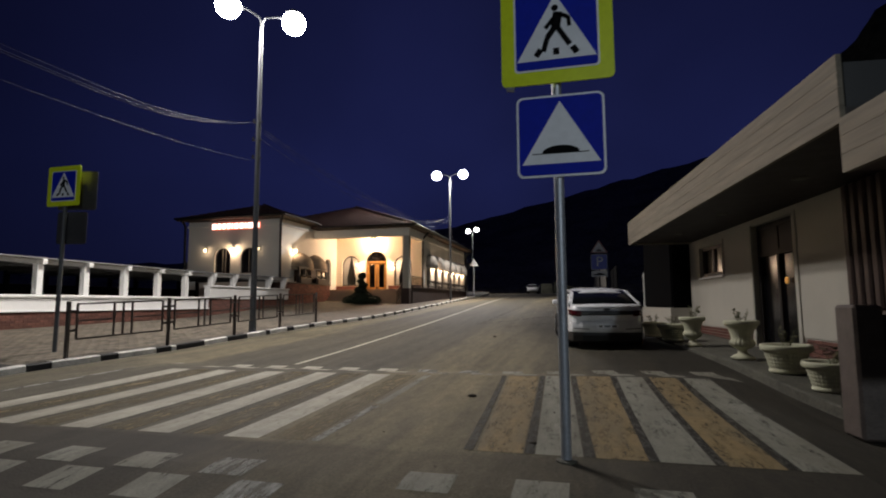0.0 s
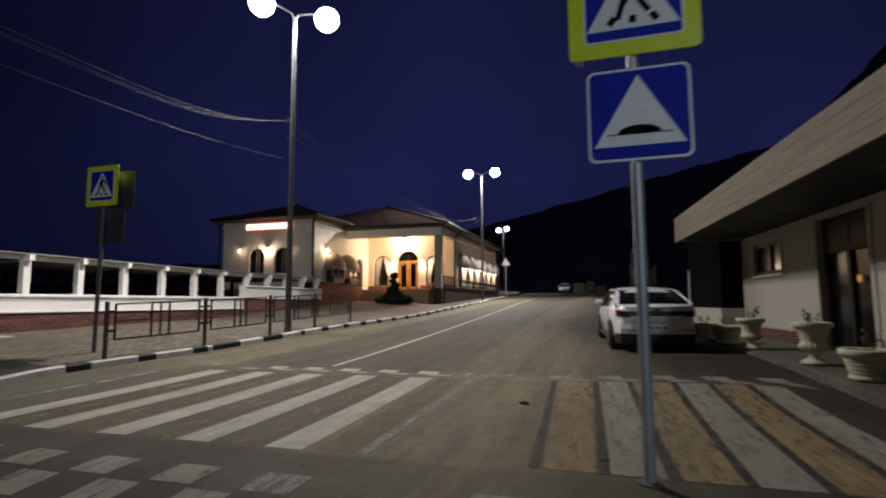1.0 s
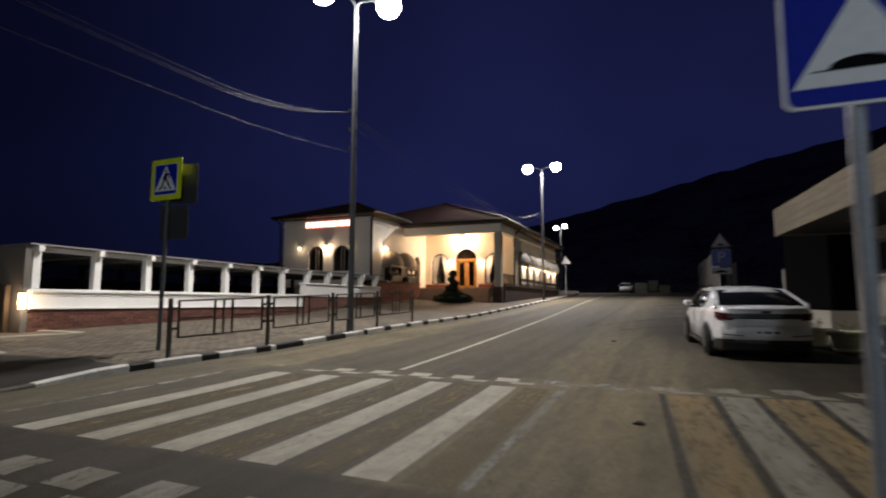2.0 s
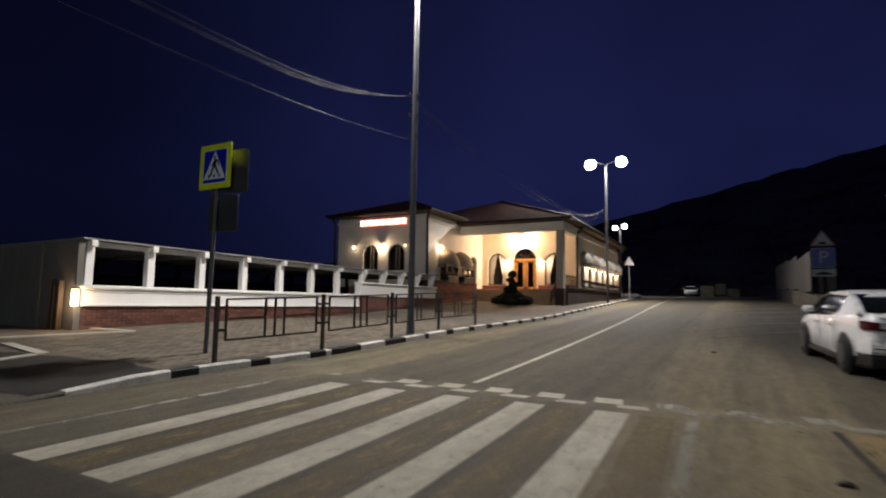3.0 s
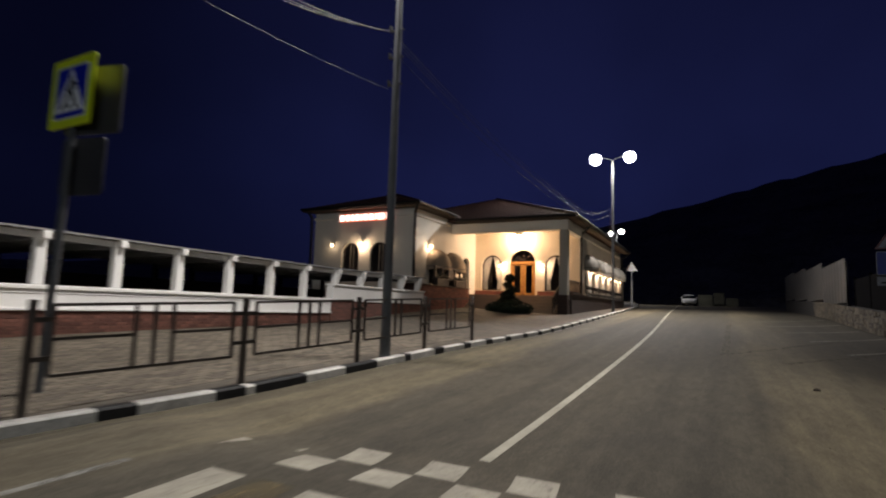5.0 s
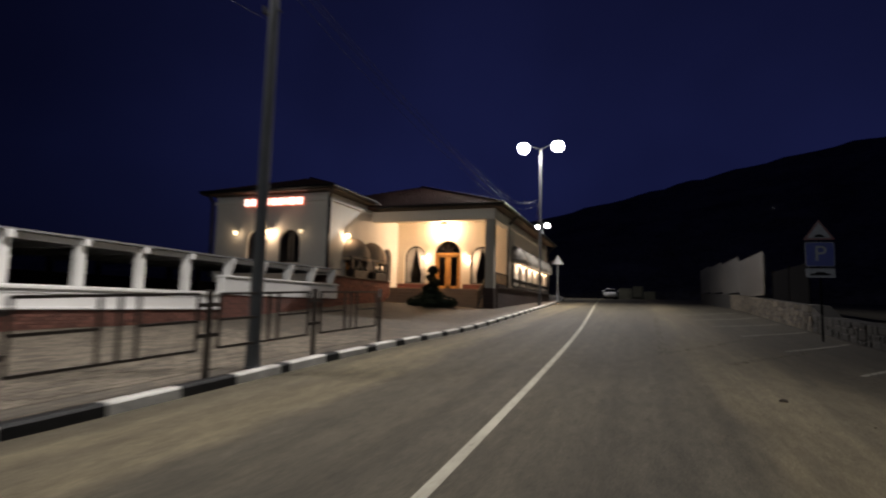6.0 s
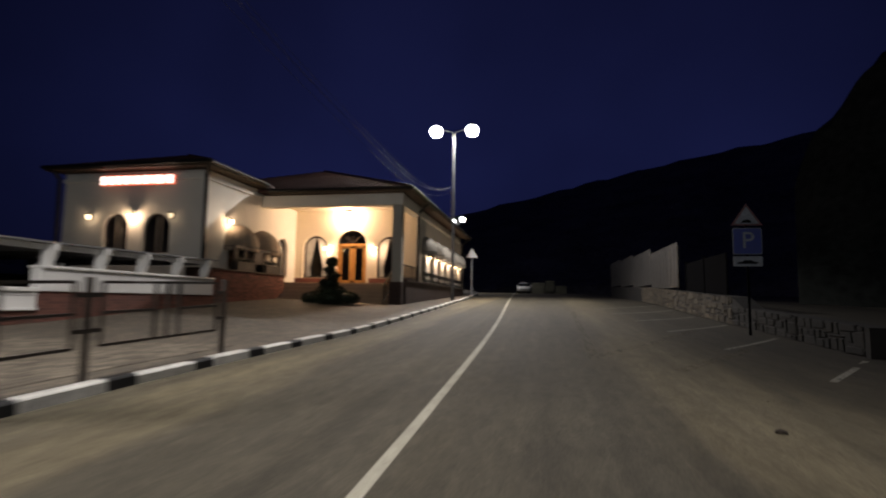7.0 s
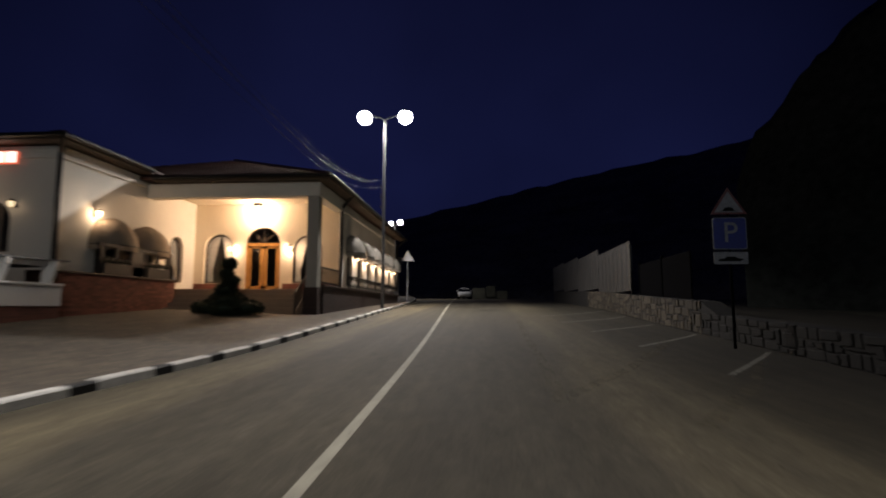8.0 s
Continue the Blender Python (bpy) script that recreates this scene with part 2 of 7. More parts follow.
def paint_material(name, colour, wear=0.5, scale=14.0, dirt=0.5):
    """Road paint: thin, worn through to the asphalt in specks and streaks, with grime over it."""
    m = mat(name, colour, 0.8, vary=0.25, scale=3.5, fine=60.0, bump=0.35)
    n, l = m.node_tree.nodes, m.node_tree.links
    b = n["Principled BSDF"]
    base = b.inputs["Base Color"].links[0].from_socket
    t = n.new("ShaderNodeTexCoord")
    a = n.new("ShaderNodeTexNoise")
    a.inputs["Scale"].default_value, a.inputs["Detail"].default_value, a.inputs["Roughness"].default_value = scale, 10.0, 0.8
    drag = n.new("ShaderNodeMapping")
    drag.inputs["Scale"].default_value = (1.6, 0.35, 1.0)
    l.new(t.outputs["Object"], drag.inputs[0])
    l.new(drag.outputs[0], a.inputs["Vector"])
    r = n.new("ShaderNodeMapRange")
    r.inputs["From Min"].default_value, r.inputs["From Max"].default_value = wear - 0.16, wear + 0.1
    r.inputs["To Max"].default_value = 0.93
    l.new(a.outputs[0], r.inputs[0])
    l.new(r.outputs[0], b.inputs["Alpha"])
    g = n.new("ShaderNodeTexNoise")
    g.inputs["Scale"].default_value, g.inputs["Detail"].default_value, g.inputs["Roughness"].default_value = 1.6, 8.0, 0.7
    l.new(drag.outputs[0], g.inputs["Vector"])
    gm = n.new("ShaderNodeMapRange")
    gm.inputs["From Min"].default_value, gm.inputs["From Max"].default_value = 0.38, 0.7
    gm.inputs["To Max"].default_value = dirt
    l.new(g.outputs[0], gm.inputs[0])
    mx = n.new("ShaderNodeMix")
    mx.data_type = "RGBA"
    mx.inputs[7].default_value = (0.13, 0.115, 0.08, 1)
    l.new(gm.outputs[0], mx.inputs[0])
    l.new(base, mx.inputs[6])
    l.new(mx.outputs[2], b.inputs["Base Color"])
    return m


def tiles_material(name, colour, joint, sx, sy, bump=0.6, offset=0.5, axis=None, rough=0.8, vary=0.25):
    """Bricks or paving in courses: sx by sy metres."""
    m = mat(name, colour, rough, vary=vary, scale=1.3, fine=60.0, bump=0.2)
    n, l = m.node_tree.nodes, m.node_tree.links
    b = n["Principled BSDF"]
    base = b.inputs["Base Color"].links[0].from_socket
    t = n.new("ShaderNodeTexCoord")
    src = t.outputs["Object"]
    if axis:
        sp = n.new("ShaderNodeSeparateXYZ")
        cb = n.new("ShaderNodeCombineXYZ")
        l.new(src, sp.inputs[0])
        l.new(sp.outputs["xyz".index(axis[0])], cb.inputs[0])
        l.new(sp.outputs["xyz".index(axis[1])], cb.inputs[1])
        src = cb.outputs[0]
    br = n.new("ShaderNodeTexBrick")
    br.offset = offset
    br.inputs["Scale"].default_value = 1.0
    br.inputs["Brick Width"].default_value, br.inputs["Row Height"].default_value = sx, sy
    br.inputs["Mortar Size"].default_value = min(sx, sy) * 0.06
    br.inputs["Color1"].default_value, br.inputs["Color2"].default_value = (1.15, 1.12, 1.1, 1), (0.72, 0.74, 0.76, 1)
    br.inputs["Mortar"].default_value = (joint, joint, joint, 1)
    l.new(src, br.inputs["Vector"])
    mx = n.new("ShaderNodeMix")
    mx.data_type, mx.blend_type = "RGBA", "MULTIPLY"
    mx.inputs[0].default_value = 1.0
    l.new(base, mx.inputs[6])
    l.new(br.outputs[0], mx.inputs[7])
    l.new(mx.outputs[2], b.inputs["Base Color"])
    bp = n.new("ShaderNodeBump")
    bp.inputs["Strength"].default_value, bp.inputs["Distance"].default_value = bump, 0.01
    bp.invert = True
    l.new(br.outputs[1], bp.inputs["Height"])
    old = b.inputs["Normal"].links[0].from_socket
    l.new(old, bp.inputs["Normal"])
    l.new(bp.outputs[0], b.inputs["Normal"])
    return m


M = dict(
    asphalt=asphalt_material(),
    earth=mat("earth", (0.05, 0.048, 0.032), 0.95, vary=0.5, scale=0.3, fine=12.0, bump=0.6),
    line_paint=paint_material("lane_line_paint", (0.43, 0.41, 0.33), 0.34, 14, 0.4),
    white_paint=paint_material("white_road_paint", (0.435, 0.41, 0.335), 0.37, 14, 0.45),
    faint_white=paint_material("faint_road_paint", (0.34, 0.34, 0.31), 0.50, 9, 0.7),
    tar=paint_material("bare_tar", (0.032, 0.030, 0.024), 0.45, 9, 0.35),
    worn_white=paint_material("worn_dim_white_paint", (0.255, 0.25, 0.205), 0.40, 7, 0.75),
    yellow_paint=paint_material("yellow_road_paint", (0.255, 0.182, 0.083), 0.42, 7, 0.75),
    faint_yellow=paint_material("faint_yellow_paint", (0.17, 0.128, 0.055), 0.53, 5, 0.4),
    fresh_asphalt=mat("fresh_asphalt", (0.016, 0.015, 0.014), 0.85, vary=0.4, scale=2, fine=60, bump=0.6),
    paving_piece=mat("paving_block", (0.125, 0.106, 0.080), 0.85, vary=0.25, scale=5, fine=60, bump=0.5),
    paving_island=mat("paving_block_field", (0.125, 0.106, 0.080), 0.85, vary=0.25, scale=5, fine=60, bump=0.5),
    paving=tiles_material("paving_blocks", (0.118, 0.100, 0.076), 0.45, 0.26, 0.13, 0.9, 0.5, "yx", vary=0.45),
    kerb_white=mat("kerb_white", (0.63, 0.62, 0.58), 0.75, vary=0.34, scale=3.0, fine=30, bump=0.35),
    kerb_black=mat("kerb_black", (0.018, 0.018, 0.019), 0.7, vary=0.5, scale=3.0, fine=30, bump=0.35),
    stucco=mat("cream_stucco", (0.70, 0.675, 0.60), 0.88, vary=0.08, scale=0.7, fine=55, bump=0.35),
    shop_stucco=mat("pale_grey_stucco", (0.41, 0.39, 0.335), 0.88, vary=0.10, scale=0.7, fine=55, bump=0.35),
    # grey that holds the shade under the gallery roof
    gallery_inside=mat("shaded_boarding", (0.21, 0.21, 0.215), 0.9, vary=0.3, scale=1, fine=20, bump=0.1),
    track_dust=paint_material("track_dust", (0.15, 0.125, 0.078), 0.62, 6, 0.2),
    bay_paint=paint_material("worn_bay_paint", (0.19, 0.19, 0.165), 0.42, 9, 0.5),
    porch_stucco=mat("warm_stucco", (0.74, 0.65, 0.50), 0.85, vary=0.07, scale=0.8, fine=55, bump=0.3),
    white_wall=mat("white_stucco", (0.79, 0.78, 0.755), 0.85, vary=0.08, scale=0.8, fine=50, bump=0.3),
    grey_wall=mat("grey_render", (0.15, 0.14, 0.125), 0.85, vary=0.15, scale=0.9, fine=45, bump=0.4),
    brick=tiles_material("brick_courses", (0.14, 0.056, 0.041), 1.3, 0.25, 0.075, 0.7, 0.5, "yz"),
    brick_x=tiles_material("brick_courses_x", (0.185, 0.066, 0.047), 1.3, 0.25, 0.075, 0.7, 0.5, "xz"),
    brick_piece=mat("brick_piece", (0.122, 0.052, 0.038), 0.85, vary=0.3, scale=6, fine=60, bump=0.5),
    mortar_red=mat("dusty_brick_mortar", (0.12, 0.065, 0.05), 0.95, vary=0.25, scale=3, fine=60, bump=0.4),
    brick_island=mat("terrace_brick", (0.155, 0.058, 0.042), 0.85, vary=0.3, scale=3, fine=60, bump=0.4),
    mortar=mat("mortar", (0.38, 0.36, 0.32), 0.9, vary=0.15, scale=4, fine=60, bump=0.4),
    roof=mat("roof_sheet", (0.060, 0.031, 0.026), 0.55, vary=0.2, scale=0.8, fine=20, bump=0.1, spec=0.2),
    dark_brown=mat("dark_brown", (0.045, 0.03, 0.024), 0.55, vary=0.3, scale=2, fine=25, bump=0.15),
    black_wood=mat("black_stained_wood", (0.015, 0.011, 0.009), 0.6, vary=0.3, scale=3, fine=30, bump=0.2),
    dark_brick=tiles_material("dark_brick_courses", (0.055, 0.035, 0.028), 1.3, 0.25, 0.075, 0.7, 0.5, "yz"),
    soffit=mat("soffit_boards", (0.08, 0.058, 0.04), 0.7, vary=0.15, scale=1.2, fine=20, bump=0.2),
    black_metal=mat("black_metal", (0.02, 0.02, 0.02), 0.45, metal=0.4, vary=0.3, scale=5, fine=40, bump=0.1),
    galvanised=mat("galvanised_steel", (0.36, 0.385, 0.43), 0.45, metal=0.45, vary=0.2, scale=6, fine=50, bump=0.1),
    grey_paint=mat("grey_pole_paint", (0.072, 0.076, 0.084), 0.5, vary=0.2, scale=4, fine=40, bump=0.1),
    fence_paint=mat("fence_paint", (0.055, 0.045, 0.040), 0.38, vary=0.35, scale=6, fine=50, bump=0.2),
    sign_blue=mat("sign_blue", (0.006, 0.02, 0.42), 0.6, vary=0.12, scale=4, fine=20, bump=0.0, spec=0.15),
    sign_white=mat("sign_white", (0.84, 0.86, 0.90), 0.45, vary=0.06, scale=4, fine=20, bump=0.0),
    sign_yellow=mat("sign_yellow", (0.72, 0.85, 0.02), 0.35, vary=0.07, scale=3, fine=20, bump=0.0),
    sign_black=mat("sign_black", (0.006, 0.006, 0.007), 0.7, vary=0.2, scale=4, fine=20, bump=0.0, spec=0.05),
    sign_back=mat("sign_back", (0.07, 0.07, 0.075), 0.5, metal=0.5, vary=0.15, scale=4, fine=30, bump=0.05),
    glass=glass("window_glass"),
    tinted=mat("tinted_glass", (0.006, 0.007, 0.008), 0.15, vary=0.2, scale=2, fine=10, bump=0.0, spec=0.12),
    # the dimness of unlit rooms is put into this colour
    room=mat("unlit_room", (0.06, 0.045, 0.035), 0.9, vary=0.3, scale=1, fine=12, bump=0.0),
    curtain=mat("curtain_cloth", (0.60, 0.53, 0.43), 0.9, vary=0.15, scale=3, fine=60, bump=0.2),
    door_wood=mat("varnished_wood", (0.45, 0.22, 0.06), 0.4, vary=0.25, scale=3, fine=25, bump=0.1),
    stone_step=mat("stone_step", (0.30, 0.22, 0.15), 0.75, vary=0.15, scale=2, fine=50, bump=0.3),
    awning=mat("awning_cloth", (0.27, 0.215, 0.16), 0.85, vary=0.25, scale=2, fine=70, bump=0.3),
    awning_grey=mat("awning_grey", (0.24, 0.22, 0.19), 0.85, vary=0.25, scale=2, fine=70, bump=0.3),
    needles=mat("conifer_needles", (0.018, 0.03, 0.014), 0.7, vary=0.5, scale=8, fine=40, bump=0.1),
    bark=mat("bark", (0.09, 0.065, 0.045), 0.9, vary=0.35, scale=10, fine=60, bump=0.6),
    dry_plant=mat("dry_plant", (0.10, 0.10, 0.05), 0.8, vary=0.4, scale=10, fine=60, bump=0.2),
    soil=mat("soil", (0.05, 0.04, 0.03), 0.95, vary=0.4, scale=10, fine=60, bump=0.5),
    urn=mat("cast_stone", (0.51, 0.51, 0.37), 0.75, vary=0.12, scale=4, fine=60, bump=0.35),
    car_white=mat("car_white", (0.72, 0.73, 0.75), 0.28, vary=0.04, scale=1.5, fine=20, bump=0.0, coat=0.6),
    car_dark=mat("car_plastic", (0.012, 0.012, 0.013), 0.5, vary=0.25, scale=5, fine=40, bump=0.1),
    tyre=mat("tyre_rubber", (0.015, 0.015, 0.015), 0.85, vary=0.3, scale=8, fine=60, bump=0.3),
    alloy=mat("alloy_rim", (0.16, 0.165, 0.175), 0.35, metal=0.9, vary=0.15, scale=6, fine=40, bump=0.05),
    tail_red=mat("tail_light_red", (0.05, 0.004, 0.006), 0.2, vary=0.2, scale=6, fine=30, bump=0.0),
    travertine=mat("fascia_boards", (0.19, 0.165, 0.125), 0.75, vary=0.28, scale=4.0, fine=22, bump=0.3, stretch=(1, 0.06, 1)),
    brown_panel=mat("brown_cladding", (0.03, 0.016, 0.013), 0.55, vary=0.25, scale=2, fine=30, bump=0.15),
    granite=mat("granite", (0.10, 0.08, 0.07), 0.6, vary=0.35, scale=9, fine=80, bump=0.2),
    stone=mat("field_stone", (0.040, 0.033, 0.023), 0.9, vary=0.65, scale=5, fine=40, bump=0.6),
    # same field stone, the nearer stretch's lack of light put into its colour
    dark_stone=mat("unlit_field_stone", (0.0065, 0.006, 0.0052), 0.95, vary=0.6, scale=5, fine=40, bump=0.6),
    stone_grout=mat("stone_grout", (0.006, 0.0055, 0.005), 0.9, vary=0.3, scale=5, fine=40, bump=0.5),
    sheet_fence=mat("pale_sheet_metal", (0.085, 0.082, 0.078), 0.42, metal=0.6, vary=0.12, scale=1.5, fine=25, bump=0.05),
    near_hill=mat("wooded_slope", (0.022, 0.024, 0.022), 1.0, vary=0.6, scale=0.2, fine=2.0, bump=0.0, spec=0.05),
    # paler than real woodland: night haze put into the far ridge's colour
    hill=mat("hazed_hill", (0.30, 0.28, 0.235), 1.0, vary=0.6, scale=0.05, fine=0.6, bump=0.0, spec=0.05),
    cable=mat("cable_sheath", (0.03, 0.03, 0.034), 0.5, vary=0.2, scale=5, fine=40, bump=0.0),
    # blacker than paint: darkness over bay, gate and pole put into the colour
    deep_black=mat("unlit_black_tone", (0.0025, 0.0025, 0.003), 1.0, vary=0.3, scale=2, fine=30, bump=0.05, spec=0.02),
    door_black=mat("black_door_paint", (0.014, 0.011, 0.010), 0.6, vary=0.3, scale=3, fine=30, bump=0.1, spec=0.2),
    damp_concrete=mat("damp_concrete", (0.085, 0.082, 0.064), 0.8, vary=0.55, scale=1.6, fine=30, bump=0.5),
    dark_concrete=mat("grimy_concrete", (0.09, 0.09, 0.07), 0.9, vary=0.5, scale=1.2, fine=30, bump=0.4),
    gold=mat("brass", (0.7, 0.45, 0.12), 0.3, metal=0.9, vary=0.1, scale=8, fine=40, bump=0.0),
    dark_glass=mat("dark_glazing", (0.004, 0.004, 0.005), 0.14, vary=0.3, scale=2, fine=20, bump=0.0, spec=0.4),
    # weak light on the parking sign, put into its white, blue and red
    dirty_white=mat("dim_sign_white", (0.165, 0.17, 0.19), 0.5, vary=0.25, scale=5, fine=20, bump=0.0),
    dirty_blue=mat("dim_sign_blue", (0.006, 0.014, 0.15), 0.5, vary=0.25, scale=5, fine=20, bump=0.0),
    dirty_red=mat("dim_sign_red", (0.09, 0.015, 0.016), 0.5, vary=0.25, scale=5, fine=20, bump=0.0),
    dim_glow=glow("dim_bulb_glow", (1.0, 0.75, 0.45), 1.6),
    soft_glow=glow("soft_bulb_glow", (1.0, 0.75, 0.45), 5.0),
    street_glow=glow("street_lamp_glow", (1.0, 0.97, 0.95), 30.0),
    warm_glow=glow("warm_bulb_glow", (1.0, 0.72, 0.38), 14.0),
    sign_glow=glow("sign_tube_glow", (1.0, 0.72, 0.62), 3.2),
    sign_rim=glow("sign_rim_glow", (1.0, 0.20, 0.10), 0.9),
)
# single pieces differ a little from one another
for key in ("brick_piece", "stone", "dark_stone", "paving_piece"):
    nt = M[key].node_tree
    bsdf = nt.nodes["Principled BSDF"]
    src = bsdf.inputs["Base Color"].links[0].from_socket
    info = nt.nodes.new("ShaderNodeObjectInfo")
    hue = nt.nodes.new("ShaderNodeHueSaturation")
    rng = nt.nodes.new("ShaderNodeMapRange")
    rng.inputs["To Min"].default_value, rng.inputs["To Max"].default_value = 0.65, 1.4
    nt.links.new(info.outputs["Random"], rng.inputs[0])
    nt.links.new(rng.outputs[0], hue.inputs["Value"])
    nt.links.new(src, hue.inputs["Color"])
    nt.links.new(hue.outputs[0], bsdf.inputs["Base Color"])

for key in ("brick_island", "paving_island"):
    nt = M[key].node_tree
    bsdf = nt.nodes["Principled BSDF"]
    src = bsdf.inputs["Base Color"].links[0].from_socket
    geo = nt.nodes.new("ShaderNodeNewGeometry")
    hue = nt.nodes.new("ShaderNodeHueSaturation")
    rng = nt.nodes.new("ShaderNodeMapRange")
    rng.inputs["To Min"].default_value, rng.inputs["To Max"].default_value = 0.65, 1.4
    nt.links.new(geo.outputs["Random Per Island"], rng.inputs[0])
    nt.links.new(rng.outputs[0], hue.inputs["Value"])
    nt.links.new(src, hue.inputs["Color"])
    nt.links.new(hue.outputs[0], bsdf.inputs["Base Color"])

# ---- building blocks ----
PLACE = {}


def mesh_of(name, bm, material):
    bmesh.ops.recalc_face_normals(bm, faces=bm.faces)
    me = bpy.data.meshes.new(name)
    bm.to_mesh(me)
    bm.free()
    for one in material if isinstance(material, (list, tuple)) else (material,):
        me.materials.append(M[one])
    return me


def thing(name, label, category, m=None, group="", kind=""):
    ob = new(name)
    ob.empty_display_size = 0.2
    m = m or Matrix()
    ob.matrix_basis = m
    PLACE[ob] = m
    return tagged(ob, label, category, group, kind)


def part(name, bm, material, parent, label="", local=False, smooth_faces=False):
    """One mesh under a thing or a part; bm is in world metres unless local."""
    if not local:
        bm.transform(PLACE[parent].inverted())
    me = mesh_of(name, bm, material)
    if smooth_faces:
        me.polygons.foreach_set("use_smooth", [True] * len(me.polygons))
    ob = new(name, me)
    ob.parent = parent
    PLACE[ob] = PLACE[parent]
    return tagged(ob, label)


def solid(name, bm, material, label="", category="", kind="", group=""):
    ob = new(name, mesh_of(name, bm, material))
    PLACE[ob] = Matrix()
    return tagged(ob, label, category, group, kind)


def box(bm, x0, x1, y0, y1, z0, z1, bevel=0.0, turn=None):
    g = bmesh.ops.create_cube(bm, size=1.0)
    vs = g["verts"]
    bmesh.ops.scale(bm, vec=(x1 - x0, y1 - y0, z1 - z0), verts=vs)
    if bevel:
        es = list({e for v in vs for e in v.link_edges})
        r = bmesh.ops.bevel(bm, geom=es, offset=bevel, segments=1, affect="EDGES")
        vs = list({v for f in r["faces"] for v in f.verts} | {v for v in vs if v.is_valid})
    bmesh.ops.translate(bm, vec=((x0 + x1) / 2, (y0 + y1) / 2, (z0 + z1) / 2), verts=vs)
    if turn is not None:
        bmesh.ops.transform(bm, matrix=turn, verts=vs)
    return vs


def tube(bm, a, b, r0, r1=None, seg=12):
    a, b = Vector(a), Vector(b)
    r1 = r0 if r1 is None else r1
    d = b - a
    g = bmesh.ops.create_cone(bm, cap_ends=True, segments=seg, radius1=r0, radius2=r1, depth=d.length)
    q = Vector((0, 0, 1)).rotation_difference(d)
    bmesh.ops.transform(bm, matrix=Matrix.Translation((a + b) / 2) @ q.to_matrix().to_4x4(), verts=g["verts"])
    return g["verts"]


def bar(bm, a, b, w, h=None):
    """A square bar between two points."""
    a, b = Vector(a), Vector(b)
    d = b - a
    vs = box(bm, -w / 2, w / 2, -(h or w) / 2, (h or w) / 2, -d.length / 2, d.length / 2)
    q = d.to_track_quat("Z", "Y")
    bmesh.ops.transform(bm, matrix=Matrix.Translation((a + b) / 2) @ q.to_matrix().to_4x4(), verts=vs)


def lathe(bm, profile, seg=24, m=None, squash=1.0):
    rings = []
    for r, z in profile:
        rings.append([bm.verts.new((r * math.cos(2 * math.pi * i / seg), squash * r * math.sin(2 * math.pi * i / seg), z)) for i in range(seg)])
    for a, b in zip(rings, rings[1:]):
        for i in range(seg):
            bm.faces.new((a[i], a[(i + 1) % seg], b[(i + 1) % seg], b[i]))
    for ring in (rings[0], rings[-1]):
        if (ring[0].co - ring[seg // 2].co).length > 1e-4:
            bm.faces.new(ring)
    if m is not None:
        bmesh.ops.transform(bm, matrix=m, verts=[v for r in rings for v in r])


def prism(bm, outline, depth, m):
    """Outline in local x, z (seen from -y), given thickness towards +y, then placed by m."""
    a = [bm.verts.new(m @ Vector((x, 0, z))) for x, z in outline]
    b = [bm.verts.new(m @ Vector((x, depth, z))) for x, z in outline]
    bm.faces.new(a)
    bm.faces.new(list(reversed(b)))
    k = len(a)
    for i in range(k):
        bm.faces.new((a[i], b[i], b[(i + 1) % k], a[(i + 1) % k]))


def round_rect(w, h, r, steps=5):
    out = []
    for cx, cz, a0 in ((w / 2 - r, h / 2 - r, 0), (-w / 2 + r, h / 2 - r, 90), (-w / 2 + r, -h / 2 + r, 180), (w / 2 - r, -h / 2 + r, 270)):
        for i in range(steps + 1):
            a = radians(a0 + 90 * i / steps)
            out.append((cx + r * math.cos(a), cz + r * math.sin(a)))
    return out


def arch_top(u, uc, w, spring):
    d = min(1.0, abs(u - uc) / (w / 2))
    return spring + (w / 2) * math.sqrt(max(0.0, 1 - d * d))


def arch_wall(bm, u0, u1, z0, z1, openings, place, depth):
    """A wall along local x with arched openings (centre, width, sill, spring height; flat top when spring < 0). place maps (u, depth, z)."""
    cuts = [u0, u1]
    for uc, w, sill, spring in openings:
        cuts += [uc - w / 2 * math.cos(math.pi * i / 16) for i in range(17)] if spring > 0 else [uc - w / 2, uc + w / 2]
    cuts = sorted(set(round(c, 4) for c in cuts))

    def block(a, b, la, lb, top):
        lo = [(a, la), (b, lb), (b, top), (a, top)]
        f = [bm.verts.new(place(u, 0.0, z)) for u, z in lo]
        k = [bm.verts.new(place(u, depth, z)) for u, z in lo]
        bm.faces.new(f)
        bm.faces.new(list(reversed(k)))
        for i in range(4):
            bm.faces.new((f[i], k[i], k[(i + 1) % 4], f[(i + 1) % 4]))

    for a, b in zip(cuts, cuts[1:]):
        mid_u = (a + b) / 2
        hit = [o for o in openings if abs(mid_u - o[0]) < o[1] / 2]
        if not hit:
            block(a, b, z0, z0, z1)
            continue
        uc, w, sill, spring = hit[0]
        if sill > z0 + 0.01:
            block(a, b, z0, z0, sill)
        if spring > 0:
            block(a, b, arch_top(a, uc, w, spring), arch_top(b, uc, w, spring), z1)
        elif -spring < z1 - 0.01:
            block(a, b, -spring, -spring, z1)
    bmesh.ops.remove_doubles(bm, verts=bm.verts, dist=0.0005)


